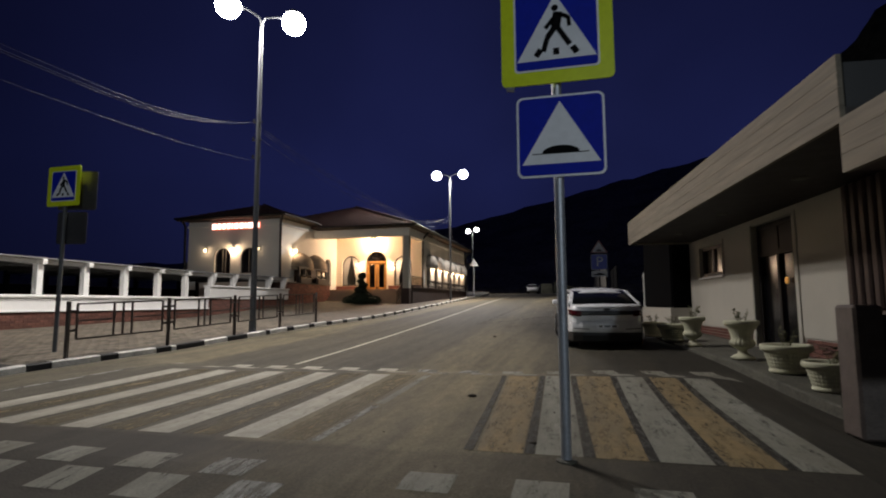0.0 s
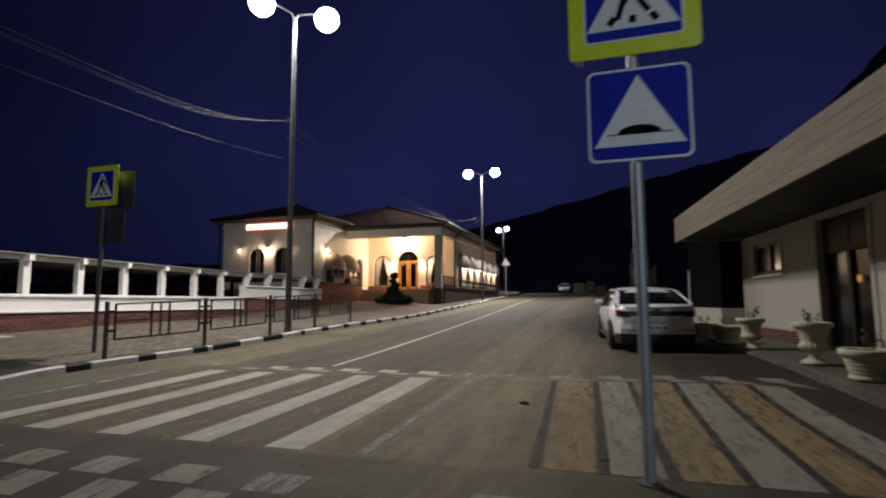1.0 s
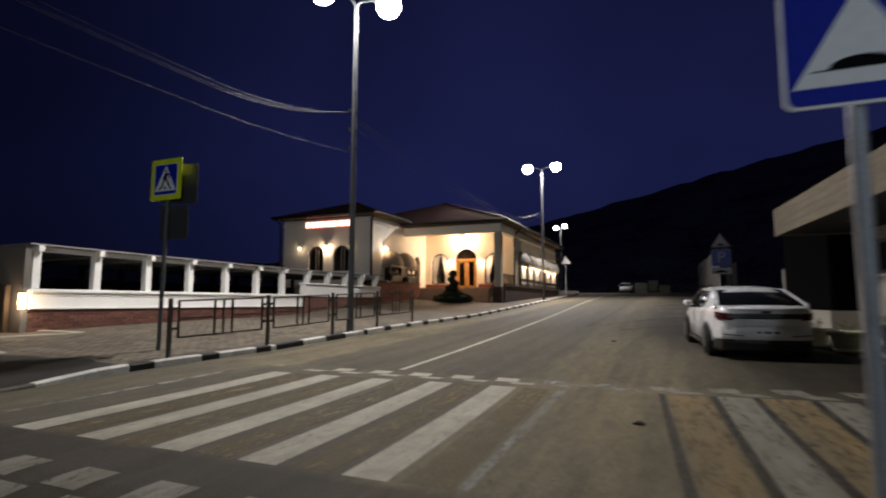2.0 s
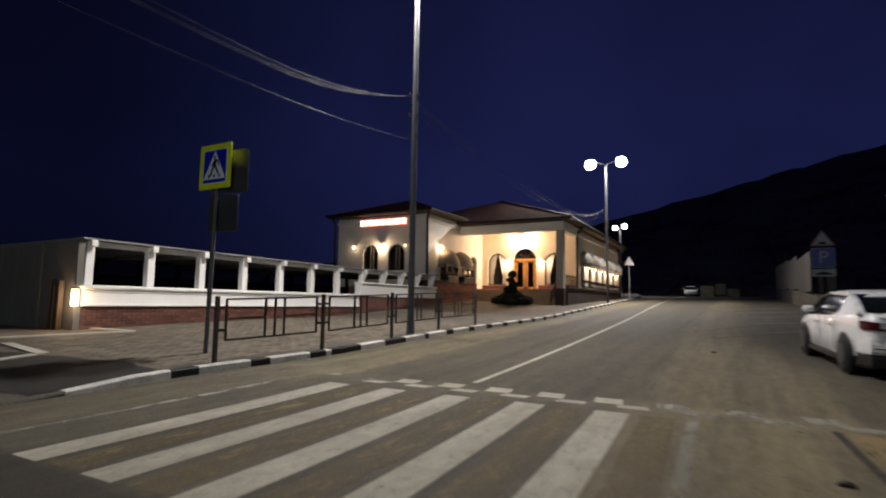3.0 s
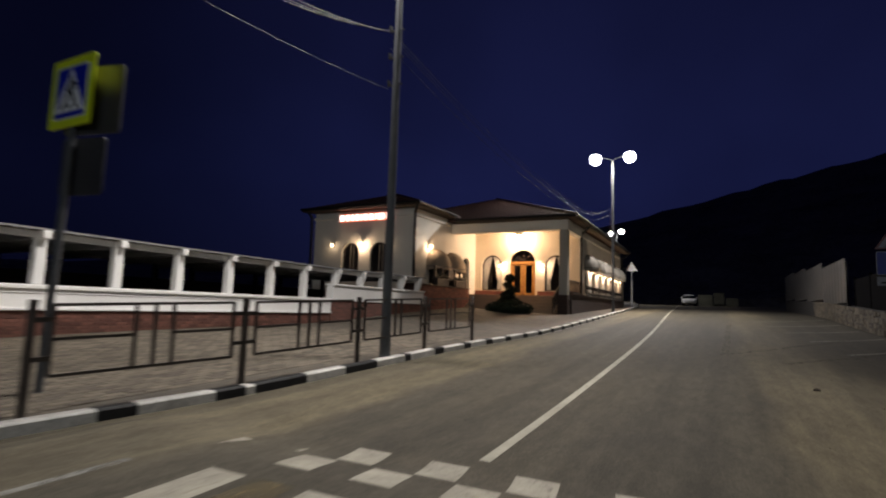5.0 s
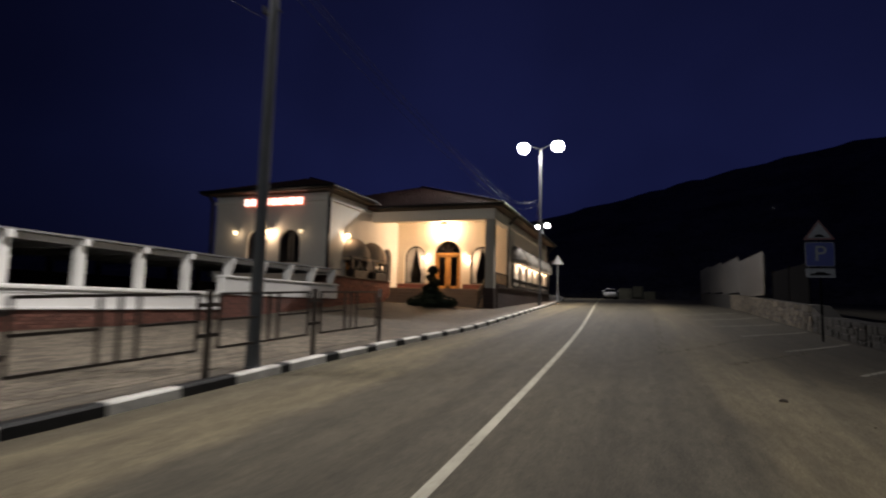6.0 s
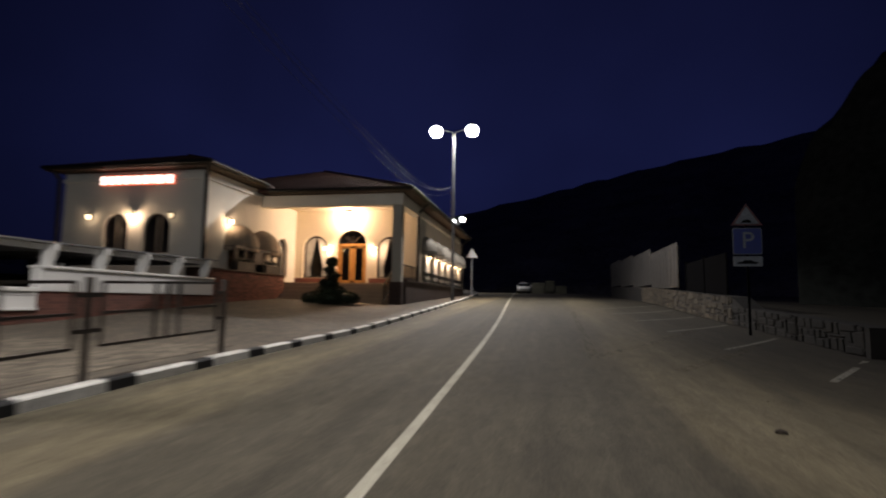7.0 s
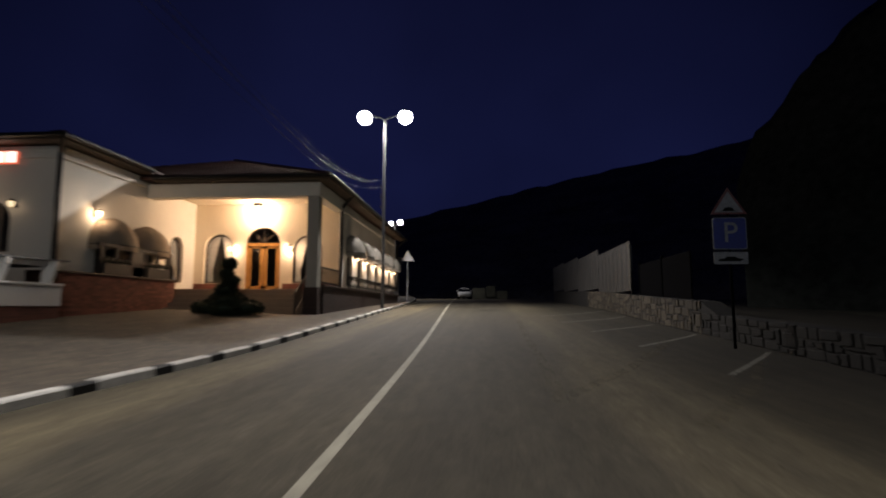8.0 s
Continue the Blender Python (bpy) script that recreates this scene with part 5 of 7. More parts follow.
# ---- street lamps and cables ----
def street_lamp(x, y, angle, height=8.95, reach=1.02, power=STREET_POWER, cone=148, blend=0.6, aim=(0, 0), tint=LAMP_COLOUR):
    """Tapered pole with two arms and two round lamp heads."""
    z = pave_z(x, y)
    t = thing("street_lamp", "tall grey steel street lamp with two bright round heads" if power > 10 else "tall grey steel street lamp with two unlit heads", "street lamp", Matrix.Translation((x, y, z)), "street lamps")
    bm = bmesh.new()
    tube(bm, (x, y, z - 0.1), (x, y, z + height), 0.088, 0.05, 16)
    part("pole", bm, "grey_paint", t, smooth_faces=False)
    bm = bmesh.new()
    lathe(bm, ((0.11, 0.0), (0.11, 0.02), (0.10, 0.03), (0.096, 0.3)), 16, Matrix.Translation((x, y, z)))
    part("base_collar", bm, "grey_paint", t)
    for k, zz in ((0, 5.95), (1, 5.42), (2, 4.9)):
        bm = bmesh.new()
        bar(bm, (x - 0.18, y, z + zz), (x + 0.12, y, z + zz), 0.03)
        tube(bm, (x - 0.16, y, z + zz), (x - 0.16, y, z + zz + 0.1), 0.03, seg=8)
        part("cable_bracket", bm, "black_metal", t)
    d = Vector((math.cos(radians(angle)), math.sin(radians(angle)), 0))
    for s in (-1, 1):
        bm = bmesh.new()
        top = Vector((x, y, z + height - 0.05))
        pts_ = [top, top + d * s * 0.1 + Vector((0, 0, 0.16)), top + d * s * reach * 0.45 + Vector((0, 0, 0.27)), top + d * s * (reach - 0.17) + Vector((0, 0, 0.33))]
        for a, b in zip(pts_, pts_[1:]):
            tube(bm, a, b, 0.03, seg=10)
        part("arm", bm, "grey_paint", t)
        c = top + d * s * reach + Vector((0, 0, 0.33))
        bm = bmesh.new()
        lathe(bm, ((0.05, 0.30), (0.16, 0.27), (0.25, 0.20), (0.27, 0.16), (0.15, 0.15)), 20, Matrix.Translation(c))
        head = part("lamp_head", bm, "grey_paint", t, smooth_faces=True)
        # round oversized globe: the head's glare put into its shape
        bm = bmesh.new()
        lathe(bm, tuple((max(0.02, 0.35 * math.cos(a)), 0.35 * math.sin(a) - 0.10) for a in [radians(-90 + 12 * i) for i in range(13)]), 20, Matrix.Translation(c))
        g = part("lamp_glass", bm, "street_glow" if power > 10 else "urn", t, "brightly glowing lamp globe, oversized for its glare" if power > 10 else "unlit frosted lamp glass", smooth_faces=True)
        g.visible_shadow = False
        if power > 10:
            lamp("street_light", "SPOT", c - Vector((0, 0, 0.1)), power, tint, 0.2, target=c + Vector((*aim, -8)), angle=cone, blend=blend)
    return (x, y, z)


# unseen lamp added behind the start to brighten the sign faces
street_lamp(9.5, -22.0, 0, power=1800.0, aim=(-3.0, 9.0), tint=(0.80, 0.92, 1.0))
POLES = [street_lamp(-8.0, -10.5, 45, power=5.0), street_lamp(-8.24, 12.6, 46, 9.0, reach=0.93, power=2000.0, cone=166, blend=0.75, aim=(-0.3, -1.8)), street_lamp(-8.75, 38.15, 2, 9.3, power=5000.0, cone=152, blend=0.5), street_lamp(-15.85, 83.0, -40, 9.7)]
# cables hang slack and bend up towards the next pole: lowest height, where the bend begins, its strength, near-end rise, sideways swing
SPANS = (((5.60, 5.54, 5.66, 5.08), 8.0, (0.041, 0.044, 0.037, 0.012), 8.0, 0.0009, -0.75),
         ((6.08, 6.0, 6.14, 5.8), 27.0, (0.0135, 0.0142, 0.013, 0.013), 20.0, 0.006, -0.2),
         ((6.9, 6.8, 6.95, 6.5), 68.0, (0.008, 0.0085, 0.008, 0.008), 50.0, 0.005, -0.3))
for (p, q), (lows, y_far, bends, y_near, near_bend, swing) in zip(zip(POLES, POLES[1:]), SPANS):
    for k, (low, bend) in enumerate(zip(lows, bends)):
        cu = bpy.data.curves.new("overhead_cable", "CURVE")
        cu.dimensions, cu.bevel_depth, cu.bevel_resolution = "3D", 0.0036, 1
        s = cu.splines.new("POLY")
        n = 48
        s.points.add(n)
        for i in range(n + 1):
            f = i / n
            y = p[1] + (q[1] - p[1]) * f
            z = low + bend * max(0.0, y - y_far) ** 2 + near_bend * max(0.0, y_near - y) ** 2
            s.points[i].co = (p[0] + (q[0] - p[0]) * f - 0.16 + (swing + 0.05 * (k % 3)) * math.sin(math.pi * f), y, z, 1)
        cu.materials.append(M["cable"])
        tagged(new("overhead_cable", cu), "thin overhead cable strung between street lamps", "cable", "overhead cables")

# ---- traffic signs ----
def flat(t, name, outline, x, y, z, material, lift, label="", depth=0.004, turn=0):
    bm = bmesh.new()
    prism(bm, outline, depth, Matrix.Translation((x, y, z)) @ Matrix.Rotation(radians(turn), 4, "Z") @ Matrix.Translation((0, -lift, 0)))
    return part(name, bm, material, t, label)


def triangle(w, h, r=0.0):
    return ((-w / 2, -h / 3), (w / 2, -h / 3), (0, 2 * h / 3))


def hump_shape(w, h):
    out = [(-w / 2, -h * 0.1), (w / 2, -h * 0.1), (w / 2, 0), (w * 0.33, 0.0)]
    out += [(w * 0.33 * math.cos(math.pi * i / 12), h * math.sin(math.pi * i / 12)) for i in range(1, 12)]
    out += [(-w * 0.33, 0.0), (-w / 2, 0)]
    return out


def quad_bar(x0, z0, x1, z1, w):
    d = Vector((x1 - x0, z1 - z0)).normalized()
    n = Vector((-d.y, d.x)) * w / 2
    return ((x0 + n.x, z0 + n.y), (x0 - n.x, z0 - n.y), (x1 - n.x, z1 - n.y), (x1 + n.x, z1 + n.y))


def crossing_board(t, x, y, z, size):
    """Yellow-green board with a blue square, a white triangle and plain dark bars."""
    flat(t, "backing_board", round_rect(size, size, size * 0.05), x, y, z, "sign_yellow", 0.02, "fluorescent yellow-green backing board", 0.015)
    b = size * 0.76
    flat(t, "sign_rim", round_rect(b, b, 0.03), x, y, z, "sign_white", 0.024)
    flat(t, "sign_face", round_rect(b - 0.03, b - 0.03, 0.025), x, y, z, "sign_blue", 0.028, "blue sign face")
    flat(t, "white_triangle", triangle(b * 0.93, b * 0.82), x, y, z - b * 0.10, "sign_white", 0.032)
    s = b
    for q in (quad_bar(0.03 * s, 0.21 * s, 0.0, 0.03 * s, 0.11 * s), quad_bar(0.0, 0.04 * s, -0.1 * s, -0.10 * s, 0.07 * s), quad_bar(-0.1 * s, -0.10 * s, -0.15 * s, -0.27 * s, 0.06 * s),
              quad_bar(0.02 * s, 0.02 * s, 0.16 * s, -0.21 * s, 0.062 * s), quad_bar(0.03 * s, 0.19 * s, 0.15 * s, 0.13 * s, 0.05 * s), quad_bar(0.15 * s, 0.14 * s, 0.16 * s, 0.02 * s, 0.045 * s), quad_bar(-0.02 * s, 0.14 * s, -0.12 * s, 0.02 * s, 0.05 * s),
              quad_bar(-0.24 * s, -0.32 * s, -0.18 * s, -0.24 * s, 0.07 * s), quad_bar(0.0, -0.32 * s, 0.0, -0.24 * s, 0.07 * s), quad_bar(0.24 * s, -0.32 * s, 0.19 * s, -0.24 * s, 0.07 * s)):
        flat(t, "dark_bar", q, x, y, z, "sign_black", 0.036)
    bm = bmesh.new()
    o = [(0.04 * s * math.cos(2 * math.pi * i / 12) - 0.005 * s, 0.265 * s + 0.04 * s * math.sin(2 * math.pi * i / 12)) for i in range(12)]
    prism(bm, o, 0.004, Matrix.Translation((x, y - 0.036, z)))
    part("dark_dot", bm, "sign_black", t)


def hump_board(t, x, y, z, w, h):
    flat(t, "sign_rim", round_rect(w, h, 0.05), x, y, z, "sign_white", 0.02, depth=0.012)
    flat(t, "sign_face", round_rect(w - 0.035, h - 0.035, 0.04), x, y, z, "sign_blue", 0.025, "blue sign face")
    flat(t, "white_triangle", triangle(w * 0.88, h * 0.76), x, y, z - h * 0.09, "sign_white", 0.029)
    flat(t, "hump_mark", hump_shape(w * 0.64, h * 0.09), x, y, z - h * 0.215, "sign_black", 0.033, "black hump symbol")


PX, PY = 0.385, 3.69
rs = thing("crossing_sign_post", "galvanised pole with yellow-edged crossing sign above blue hump sign", "traffic sign", Matrix.Translation((PX, PY, ground_z(PX, PY))), "traffic signs")
bm = bmesh.new()
tube(bm, (PX, PY, ground_z(PX, PY) - 0.1), (PX, PY, 3.95), 0.038, seg=16)
part("pole", bm, "galvanised", rs, smooth_faces=False)
crossing_board(rs, 0.394, PY - 0.045, 3.395, 0.86)
hump_board(rs, 0.408, PY - 0.045, 2.543, 0.665, 0.645)
for z in (3.08, 3.7, 2.38, 2.72):
    bm = bmesh.new()
    box(bm, PX - 0.06, PX + 0.06, PY - 0.055, PY + 0.05, z - 0.02, z + 0.02, 0.005)
    part("clamp", bm, "galvanised", rs)
bm = bmesh.new()
tube(bm, (0.0, PY - 0.05, 2.955), (0.06, PY - 0.05, 2.945), 0.02, seg=8)
part("bracket_end", bm, "galvanised", rs)
bm = bmesh.new()
lathe(bm, ((0.08, -0.02), (0.075, 0.012), (0.045, 0.02)), 12, Matrix.Translation((PX, PY, ground_z(PX, PY))))
part("base_collar", bm, "damp_concrete", rs)

LX, LY = -9.55, 8.0
ls = thing("crossing_sign_post", "dark pole with yellow-edged crossing sign and sign backs", "traffic sign", Matrix.Translation((LX, LY, pave_z(LX, LY))), "traffic signs")
bm = bmesh.new()
tube(bm, (LX + 0.1, LY - 0.12, 0.1), (LX, LY, 4.05), 0.04, seg=14)
part("pole", bm, "grey_paint", ls)
crossing_board(ls, LX, LY - 0.05, 3.665, 0.82)
for dx, z, w, h in ((0.22, 3.58, 0.8, 0.8), (0.12, 2.82, 0.62, 0.66)):
    flat(ls, "sign_back", round_rect(w, h, 0.05), LX + dx, LY + 0.06, z, "sign_back", 0.0, "bare grey back of a sign", 0.012, 12)

GXS, GYS = 1.42, 24.5
ps = thing("parking_sign_post", "pole with hump warning triangle, blue parking sign and white plate", "traffic sign", Matrix.Translation((GXS, GYS, ground_z(GXS, GYS))), "traffic signs")
bm = bmesh.new()
tube(bm, (GXS, GYS, ground_z(GXS, GYS) - 0.1), (GXS, GYS, 3.9), 0.032, seg=12)
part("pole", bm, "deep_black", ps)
flat(ps, "warning_rim", triangle(0.76, 0.58), GXS, GYS - 0.045, 3.68, "dirty_red", 0.0, "red triangle rim", 0.012)
flat(ps, "warning_face", triangle(0.6, 0.46), GXS, GYS - 0.045, 3.68, "dirty_white", 0.004)
flat(ps, "hump_mark", hump_shape(0.36, 0.08), GXS, GYS - 0.045, 3.56, "sign_black", 0.009)
flat(ps, "parking_rim", round_rect(0.70, 0.69, 0.05), GXS, GYS - 0.045, 3.07, "dirty_white", 0.0, depth=0.012)
flat(ps, "parking_face", round_rect(0.67, 0.66, 0.045), GXS, GYS - 0.045, 3.07, "dirty_blue", 0.004, "blue parking sign face")
tx = bpy.data.curves.new("parking_letter", "FONT")
tx.body, tx.size, tx.align_x, tx.align_y, tx.extrude = "P", 0.62, "CENTER", "CENTER", 0.002
tmp = bpy.data.objects.new("letter_source", tx)
me = bpy.data.meshes.new_from_object(tmp)
bpy.data.objects.remove(tmp)
bm = bmesh.new()
bm.from_mesh(me)
bm.transform(Matrix.Translation((GXS + 0.01, GYS - 0.056, 3.07)) @ Matrix.Rotation(radians(90), 4, "X"))
part("letter", bm, "dirty_white", ps, "white letter P")
flat(ps, "plate", round_rect(0.70, 0.26, 0.02), GXS, GYS - 0.045, 2.54, "dirty_white", 0.0, "white plate with a dark car mark", 0.012)
car_mark = ((-0.25, -0.03), (0.25, -0.03), (0.25, 0.0), (0.14, 0.015), (0.08, 0.05), (-0.08, 0.05), (-0.15, 0.01), (-0.25, 0.0))
flat(ps, "car_mark", car_mark, GXS, GYS - 0.045, 2.52, "sign_black", 0.004)
flat(ps, "bar_mark", quad_bar(-0.27, -0.06, 0.2, -0.06, 0.02), GXS, GYS - 0.045, 2.54, "sign_black", 0.004)

ws = thing("warning_sign_post", "white-faced triangular warning sign on a grey pole", "traffic sign", Matrix.Translation((-9.35, 50.4, pave_z(-9.35, 50.4))), "traffic signs")
bm = bmesh.new()
tube(bm, (-9.35, 50.4, 1.8), (-9.35, 50.4, 5.3), 0.04, seg=12)
part("pole", bm, "galvanised", ws)
flat(ws, "warning_rim", triangle(0.92, 0.78), -9.35, 50.35, 5.08, "sign_white", 0.0, depth=0.012)
flat(ws, "warning_face", triangle(0.74, 0.62), -9.35, 50.35, 5.08, "sign_white", 0.004)
ws = thing("sign_post", "small grey-backed square sign on a pole", "traffic sign", Matrix.Translation((-10.2, 51.5, pave_z(-10.2, 51.5))), "traffic signs")
bm = bmesh.new()
tube(bm, (-10.2, 51.5, 1.8), (-10.2, 51.5, 5.2), 0.04, seg=12)
part("pole", bm, "grey_paint", ws)
flat(ws, "sign_back", round_rect(0.6, 0.6, 0.04), -10.2, 51.45, 4.9, "sign_back", 0.0, depth=0.012)

# ---- pedestrian railing ----
fence_ys = [7.28, 9.45, 11.74, 13.92, 16.18]
FXL = lambda y: kerb_x(y) - 0.18
railing = thing("pedestrian_railing", "dark steel pedestrian railing with square posts behind the kerb", "railing", Matrix.Translation((FXL(7.28), 7.28, pave_z(FXL(7.28), 7.28))))


def rail_panel(ya, yb):
    t = thing_part("railing_panel", railing)
    za, zb = pave_z(FXL(ya), ya), pave_z(FXL(yb), yb)

    def at(f, h):
        y = ya + (yb - ya) * f
        return Vector((FXL(ya) + (FXL(yb) - FXL(ya)) * f, y, za + (zb - za) * f + h))
    lo, hi, md = 0.34, 0.98, 0.67
    f0, f1 = 0.075, 0.925
    pieces = [((f0, lo), (f1, lo), "rail"), ((f0, hi), (f1, hi), "rail"), ((f0, lo), (f0, hi), "upright"), ((f1, lo), (f1, hi), "upright"), ((0.41, lo), (0.41, hi), "upright"), ((0.50, lo), (0.50, hi), "upright"), ((0.59, lo), (0.59, hi), "upright"),
              ((f0, md), (0.41, md), "rail"), ((0.59, md), (f1, md), "rail"), ((0.0, 0.85), (f0, 0.85), "link"), ((0.0, 0.5), (f0, 0.5), "link"), ((f1, 0.85), (1.0, 0.85), "link"), ((f1, 0.5), (1.0, 0.5), "link")]
    for (fa, ha), (fb, hb), nm in pieces:
        b = bmesh.new()
        bar(b, at(fa, ha), at(fb, hb), 0.03 if nm != "link" else 0.045)
        part(nm, b, "fence_paint", t)


for ya, yb in zip(fence_ys, fence_ys[1:]):
    rail_panel(ya, yb)
for y in fence_ys:
    x, z = FXL(y), pave_z(FXL(y), y)
    bm = bmesh.new()
    box(bm, x - 0.03, x + 0.03, y - 0.03, y + 0.03, z - 0.05, z + 1.03, 0.005)
    part("post", bm, "fence_paint", railing)

# ---- clipped conifer before the steps ----
SX, SY = -12.35, 29.9
topiary = thing("clipped_conifer", "dark clipped conifer in stacked balls over a low spread", "shrub", Matrix.Translation((SX, SY, pave_z(SX, SY))))
z0 = pave_z(SX, SY)
bm = bmesh.new()
tube(bm, (SX, SY, z0 - 0.05), (SX - 0.03, SY, z0 + 1.75), 0.06, 0.02, 8)
part("trunk", bm, "bark", topiary)
rnd = random.Random(4)


def needle_ball(bm, c, r, squash, count, size):
    for _ in range(count):
        a, b = rnd.uniform(0, 2 * math.pi), math.acos(rnd.uniform(-1, 1))
        k = r * rnd.uniform(0.72, 1.06)
        d = Vector((math.cos(a) * math.sin(b), math.sin(a) * math.sin(b), math.cos(b) * squash))
        p = Vector(c) + d * k
        o = d.normalized() * size * rnd.uniform(0.7, 1.5)
        s = Vector((rnd.uniform(-1, 1), rnd.uniform(-1, 1), rnd.uniform(-1, 1))).cross(o).normalized() * size * 0.35
        bm.faces.new([bm.verts.new(q) for q in (p - s, p + s, p + o)])


for dx, dy, dz, r, sq, n in ((0, 0, 0.42, 0.62, 0.55, 1500), (-0.75, 0.1, 0.22, 0.5, 0.5, 900), (0.72, -0.1, 0.22, 0.52, 0.5, 900), (0.2, -0.55, 0.2, 0.5, 0.5, 900), (-0.3, 0.5, 0.22, 0.5, 0.5, 700), (-0.08, 0, 0.82, 0.34, 0.62, 900), (0.10, 0, 1.12, 0.24, 0.7, 500), (-0.10, 0.05, 1.36, 0.20, 0.7, 400), (0.02, 0, 1.68, 0.21, 0.85, 600)):
    bm = bmesh.new()
    ico = bmesh.ops.create_icosphere(bm, subdivisions=2, radius=r * 0.8)
    bmesh.ops.scale(bm, vec=(1, 1, sq), verts=ico["verts"])
    bmesh.ops.translate(bm, vec=(SX + dx, SY + dy, z0 + dz), verts=ico["verts"])
    needle_ball(bm, (SX + dx, SY + dy, z0 + dz), r, sq, n, 0.07)
    part("foliage_ball", bm, "needles", topiary)

# ---- building on the parking side ----
RB = Matrix.Translation((3.985, 12.3, 0.065)) @ Matrix.Rotation(radians(5.1), 4, "Z") @ Matrix.Scale(0.977, 4)   # local y along the wall, local -x towards the road
shop = thing("low_building", "low cream building with a boarded canopy and dark door", "building", RB)


def plat_lift(yl):
    """Height of the platform's edge over the road; it runs out towards the far end."""
    return 0.13 - 0.085 * smooth(-3.5, -0.5, yl)


bm = bmesh.new()
rows = []
for i in range(22):
    yl = -8.2 + 14.2 * i / 21
    w = RB @ Vector((-1.42, yl, 0))
    zt = (base_z(w.x, w.y) + plat_lift(yl) - 0.065) / 0.977
    rows.append([bm.verts.new((px, yl, pz)) for px, pz in ((-1.42, zt - 0.3), (-1.42, zt - 0.015), (-1.40, zt), (-0.02, zt + 0.03), (3.0, zt + 0.03), (3.0, zt - 0.3))])
for a, b in zip(rows, rows[1:]):
    for i in range(5):
        bm.faces.new((a[i], a[i + 1], b[i + 1], b[i]))
part("platform", bm, "damp_concrete", shop, "low worn concrete platform along the wall", local=True)
bm = bmesh.new()
arch_wall(bm, -3.88, 4.0, 0.6, 2.95, [(2.15, 1.75, 1.9, -2.68), (-1.39, 1.82, 0.6, -2.82)], lambda u, d, z: Vector((d, u, z)), 0.3)
part("wall", bm, "shop_stucco", shop, "cream rendered wall", local=True)
bm = bmesh.new()
arch_wall(bm, -3.88, 4.0, 0.1, 0.6, [(-1.39, 1.82, 0.1, -0.6)], lambda u, d, z: Vector((d + 0.02, u, z)), 0.28)
plinth = part("plinth", bm, "mortar", shop, "brick plinth", local=True)
bm = bmesh.new()
box(bm, -0.012, 0.27, -0.116, 0.116, -0.03, 0.03, 0.006)
brick_mesh = mesh_of("brick", bm, "brick_piece")
for row in range(5):
    u = -3.63 + (0.12 if row % 2 else 0.0)
    while u < 3.95:
        if not -2.43 < u < -0.36:
            ob = new("brick", brick_mesh)
            ob.parent = plinth
            ob.matrix_basis = pose(0, u, 0.255 + 0.072 * row)
        u += 0.245
bm = bmesh.new()
for u in (1.33, 2.15, 2.97):
    bar(bm, (0.1, u, 1.9), (0.1, u, 2.68), 0.08)
for z in (1.94, 2.64):
    bar(bm, (0.1, 1.28, z), (0.1, 3.02, z), 0.08)
win = thing_part("window", shop)
part("window_frame", bm, "dark_brown", win, local=True)
bm = bmesh.new()
bm.faces.new([bm.verts.new((0.11, u, z)) for u, z in ((1.3, 1.9), (3.0, 1.9), (3.0, 2.68), (1.3, 2.68))])
part("pane", bm, "dark_glass", win, "dark window pane", local=True)
bm = bmesh.new()
box(bm, -0.06, 0.04, 1.2, 3.1, 1.83, 1.88, 0.008)
part("sill", bm, "white_wall", win, local=True)
bm = bmesh.new()
box(bm, -0.03, 0.0, 1.2, 1.27, 1.89, 2.76, 0.005)
box(bm, -0.03, 0.0, 3.03, 3.1, 1.89, 2.76, 0.005)
box(bm, -0.03, 0.0, 1.271, 3.029, 2.69, 2.76, 0.005)
part("trim", bm, "shop_stucco", win, local=True)
dr = thing_part("door", shop)
bm = bmesh.new()
for u in (-2.26, -1.39, -0.52):
    bar(bm, (0.15, u, 0.25), (0.15, u, 2.8), 0.09)
for z in (0.32, 2.2, 2.76):
    bar(bm, (0.15, -2.28, z), (0.15, -0.50, z), 0.1)
part("door_frame", bm, "door_black", dr, local=True)
bm = bmesh.new()
bm.faces.new([bm.verts.new((0.16, u, z)) for u, z in ((-2.26, 0.3), (-0.52, 0.3), (-0.52, 2.2), (-2.26, 2.2))])
part("door_glass", bm, "dark_glass", dr, "dark reflecting door glass", local=True)
bm = bmesh.new()
box(bm, 0.12, 0.16, -2.26, -0.52, 2.24, 2.72)
part("transom_panel", bm, "door_black", dr, local=True)
bm = bmesh.new()
tube(bm, (0.09, -1.72, 1.62), (0.11, -1.72, 1.62), 0.07, seg=16)
part("door_badge", bm, "gold", dr, "small oval brass badge", local=True)
for u in (-2.36, -0.42):
    bm = bmesh.new()
    box(bm, -0.025, -0.002, u - 0.06, u + 0.06, 0.25, 2.86, 0.005)
    part("door_trim", bm, "shop_stucco", dr, local=True)
# side return, rear volume, far dark glazed bay above a low cream wall
bm = bmesh.new()
box(bm, 0.3, 6.0, 3.7, 4.0, 0.1, 2.95)
part("end_wall", bm, "shop_stucco", shop, local=True)
bm = bmesh.new()
box(bm, 0.3, 6.0, -9.5, -9.2, 0.0, 2.95)
part("end_wall", bm, "shop_stucco", shop, local=True)
bm = bmesh.new()
box(bm, 5.8, 6.0, -9.2, 3.7, 0.0, 2.95)
part("rear_wall", bm, "shop_stucco", shop, local=True)
bm = bmesh.new()
box(bm, -0.6, 6.0, 4.02, 8.0, 0.2, 1.05)
part("low_wall", bm, "shop_stucco", shop, "low cream wall", local=True)
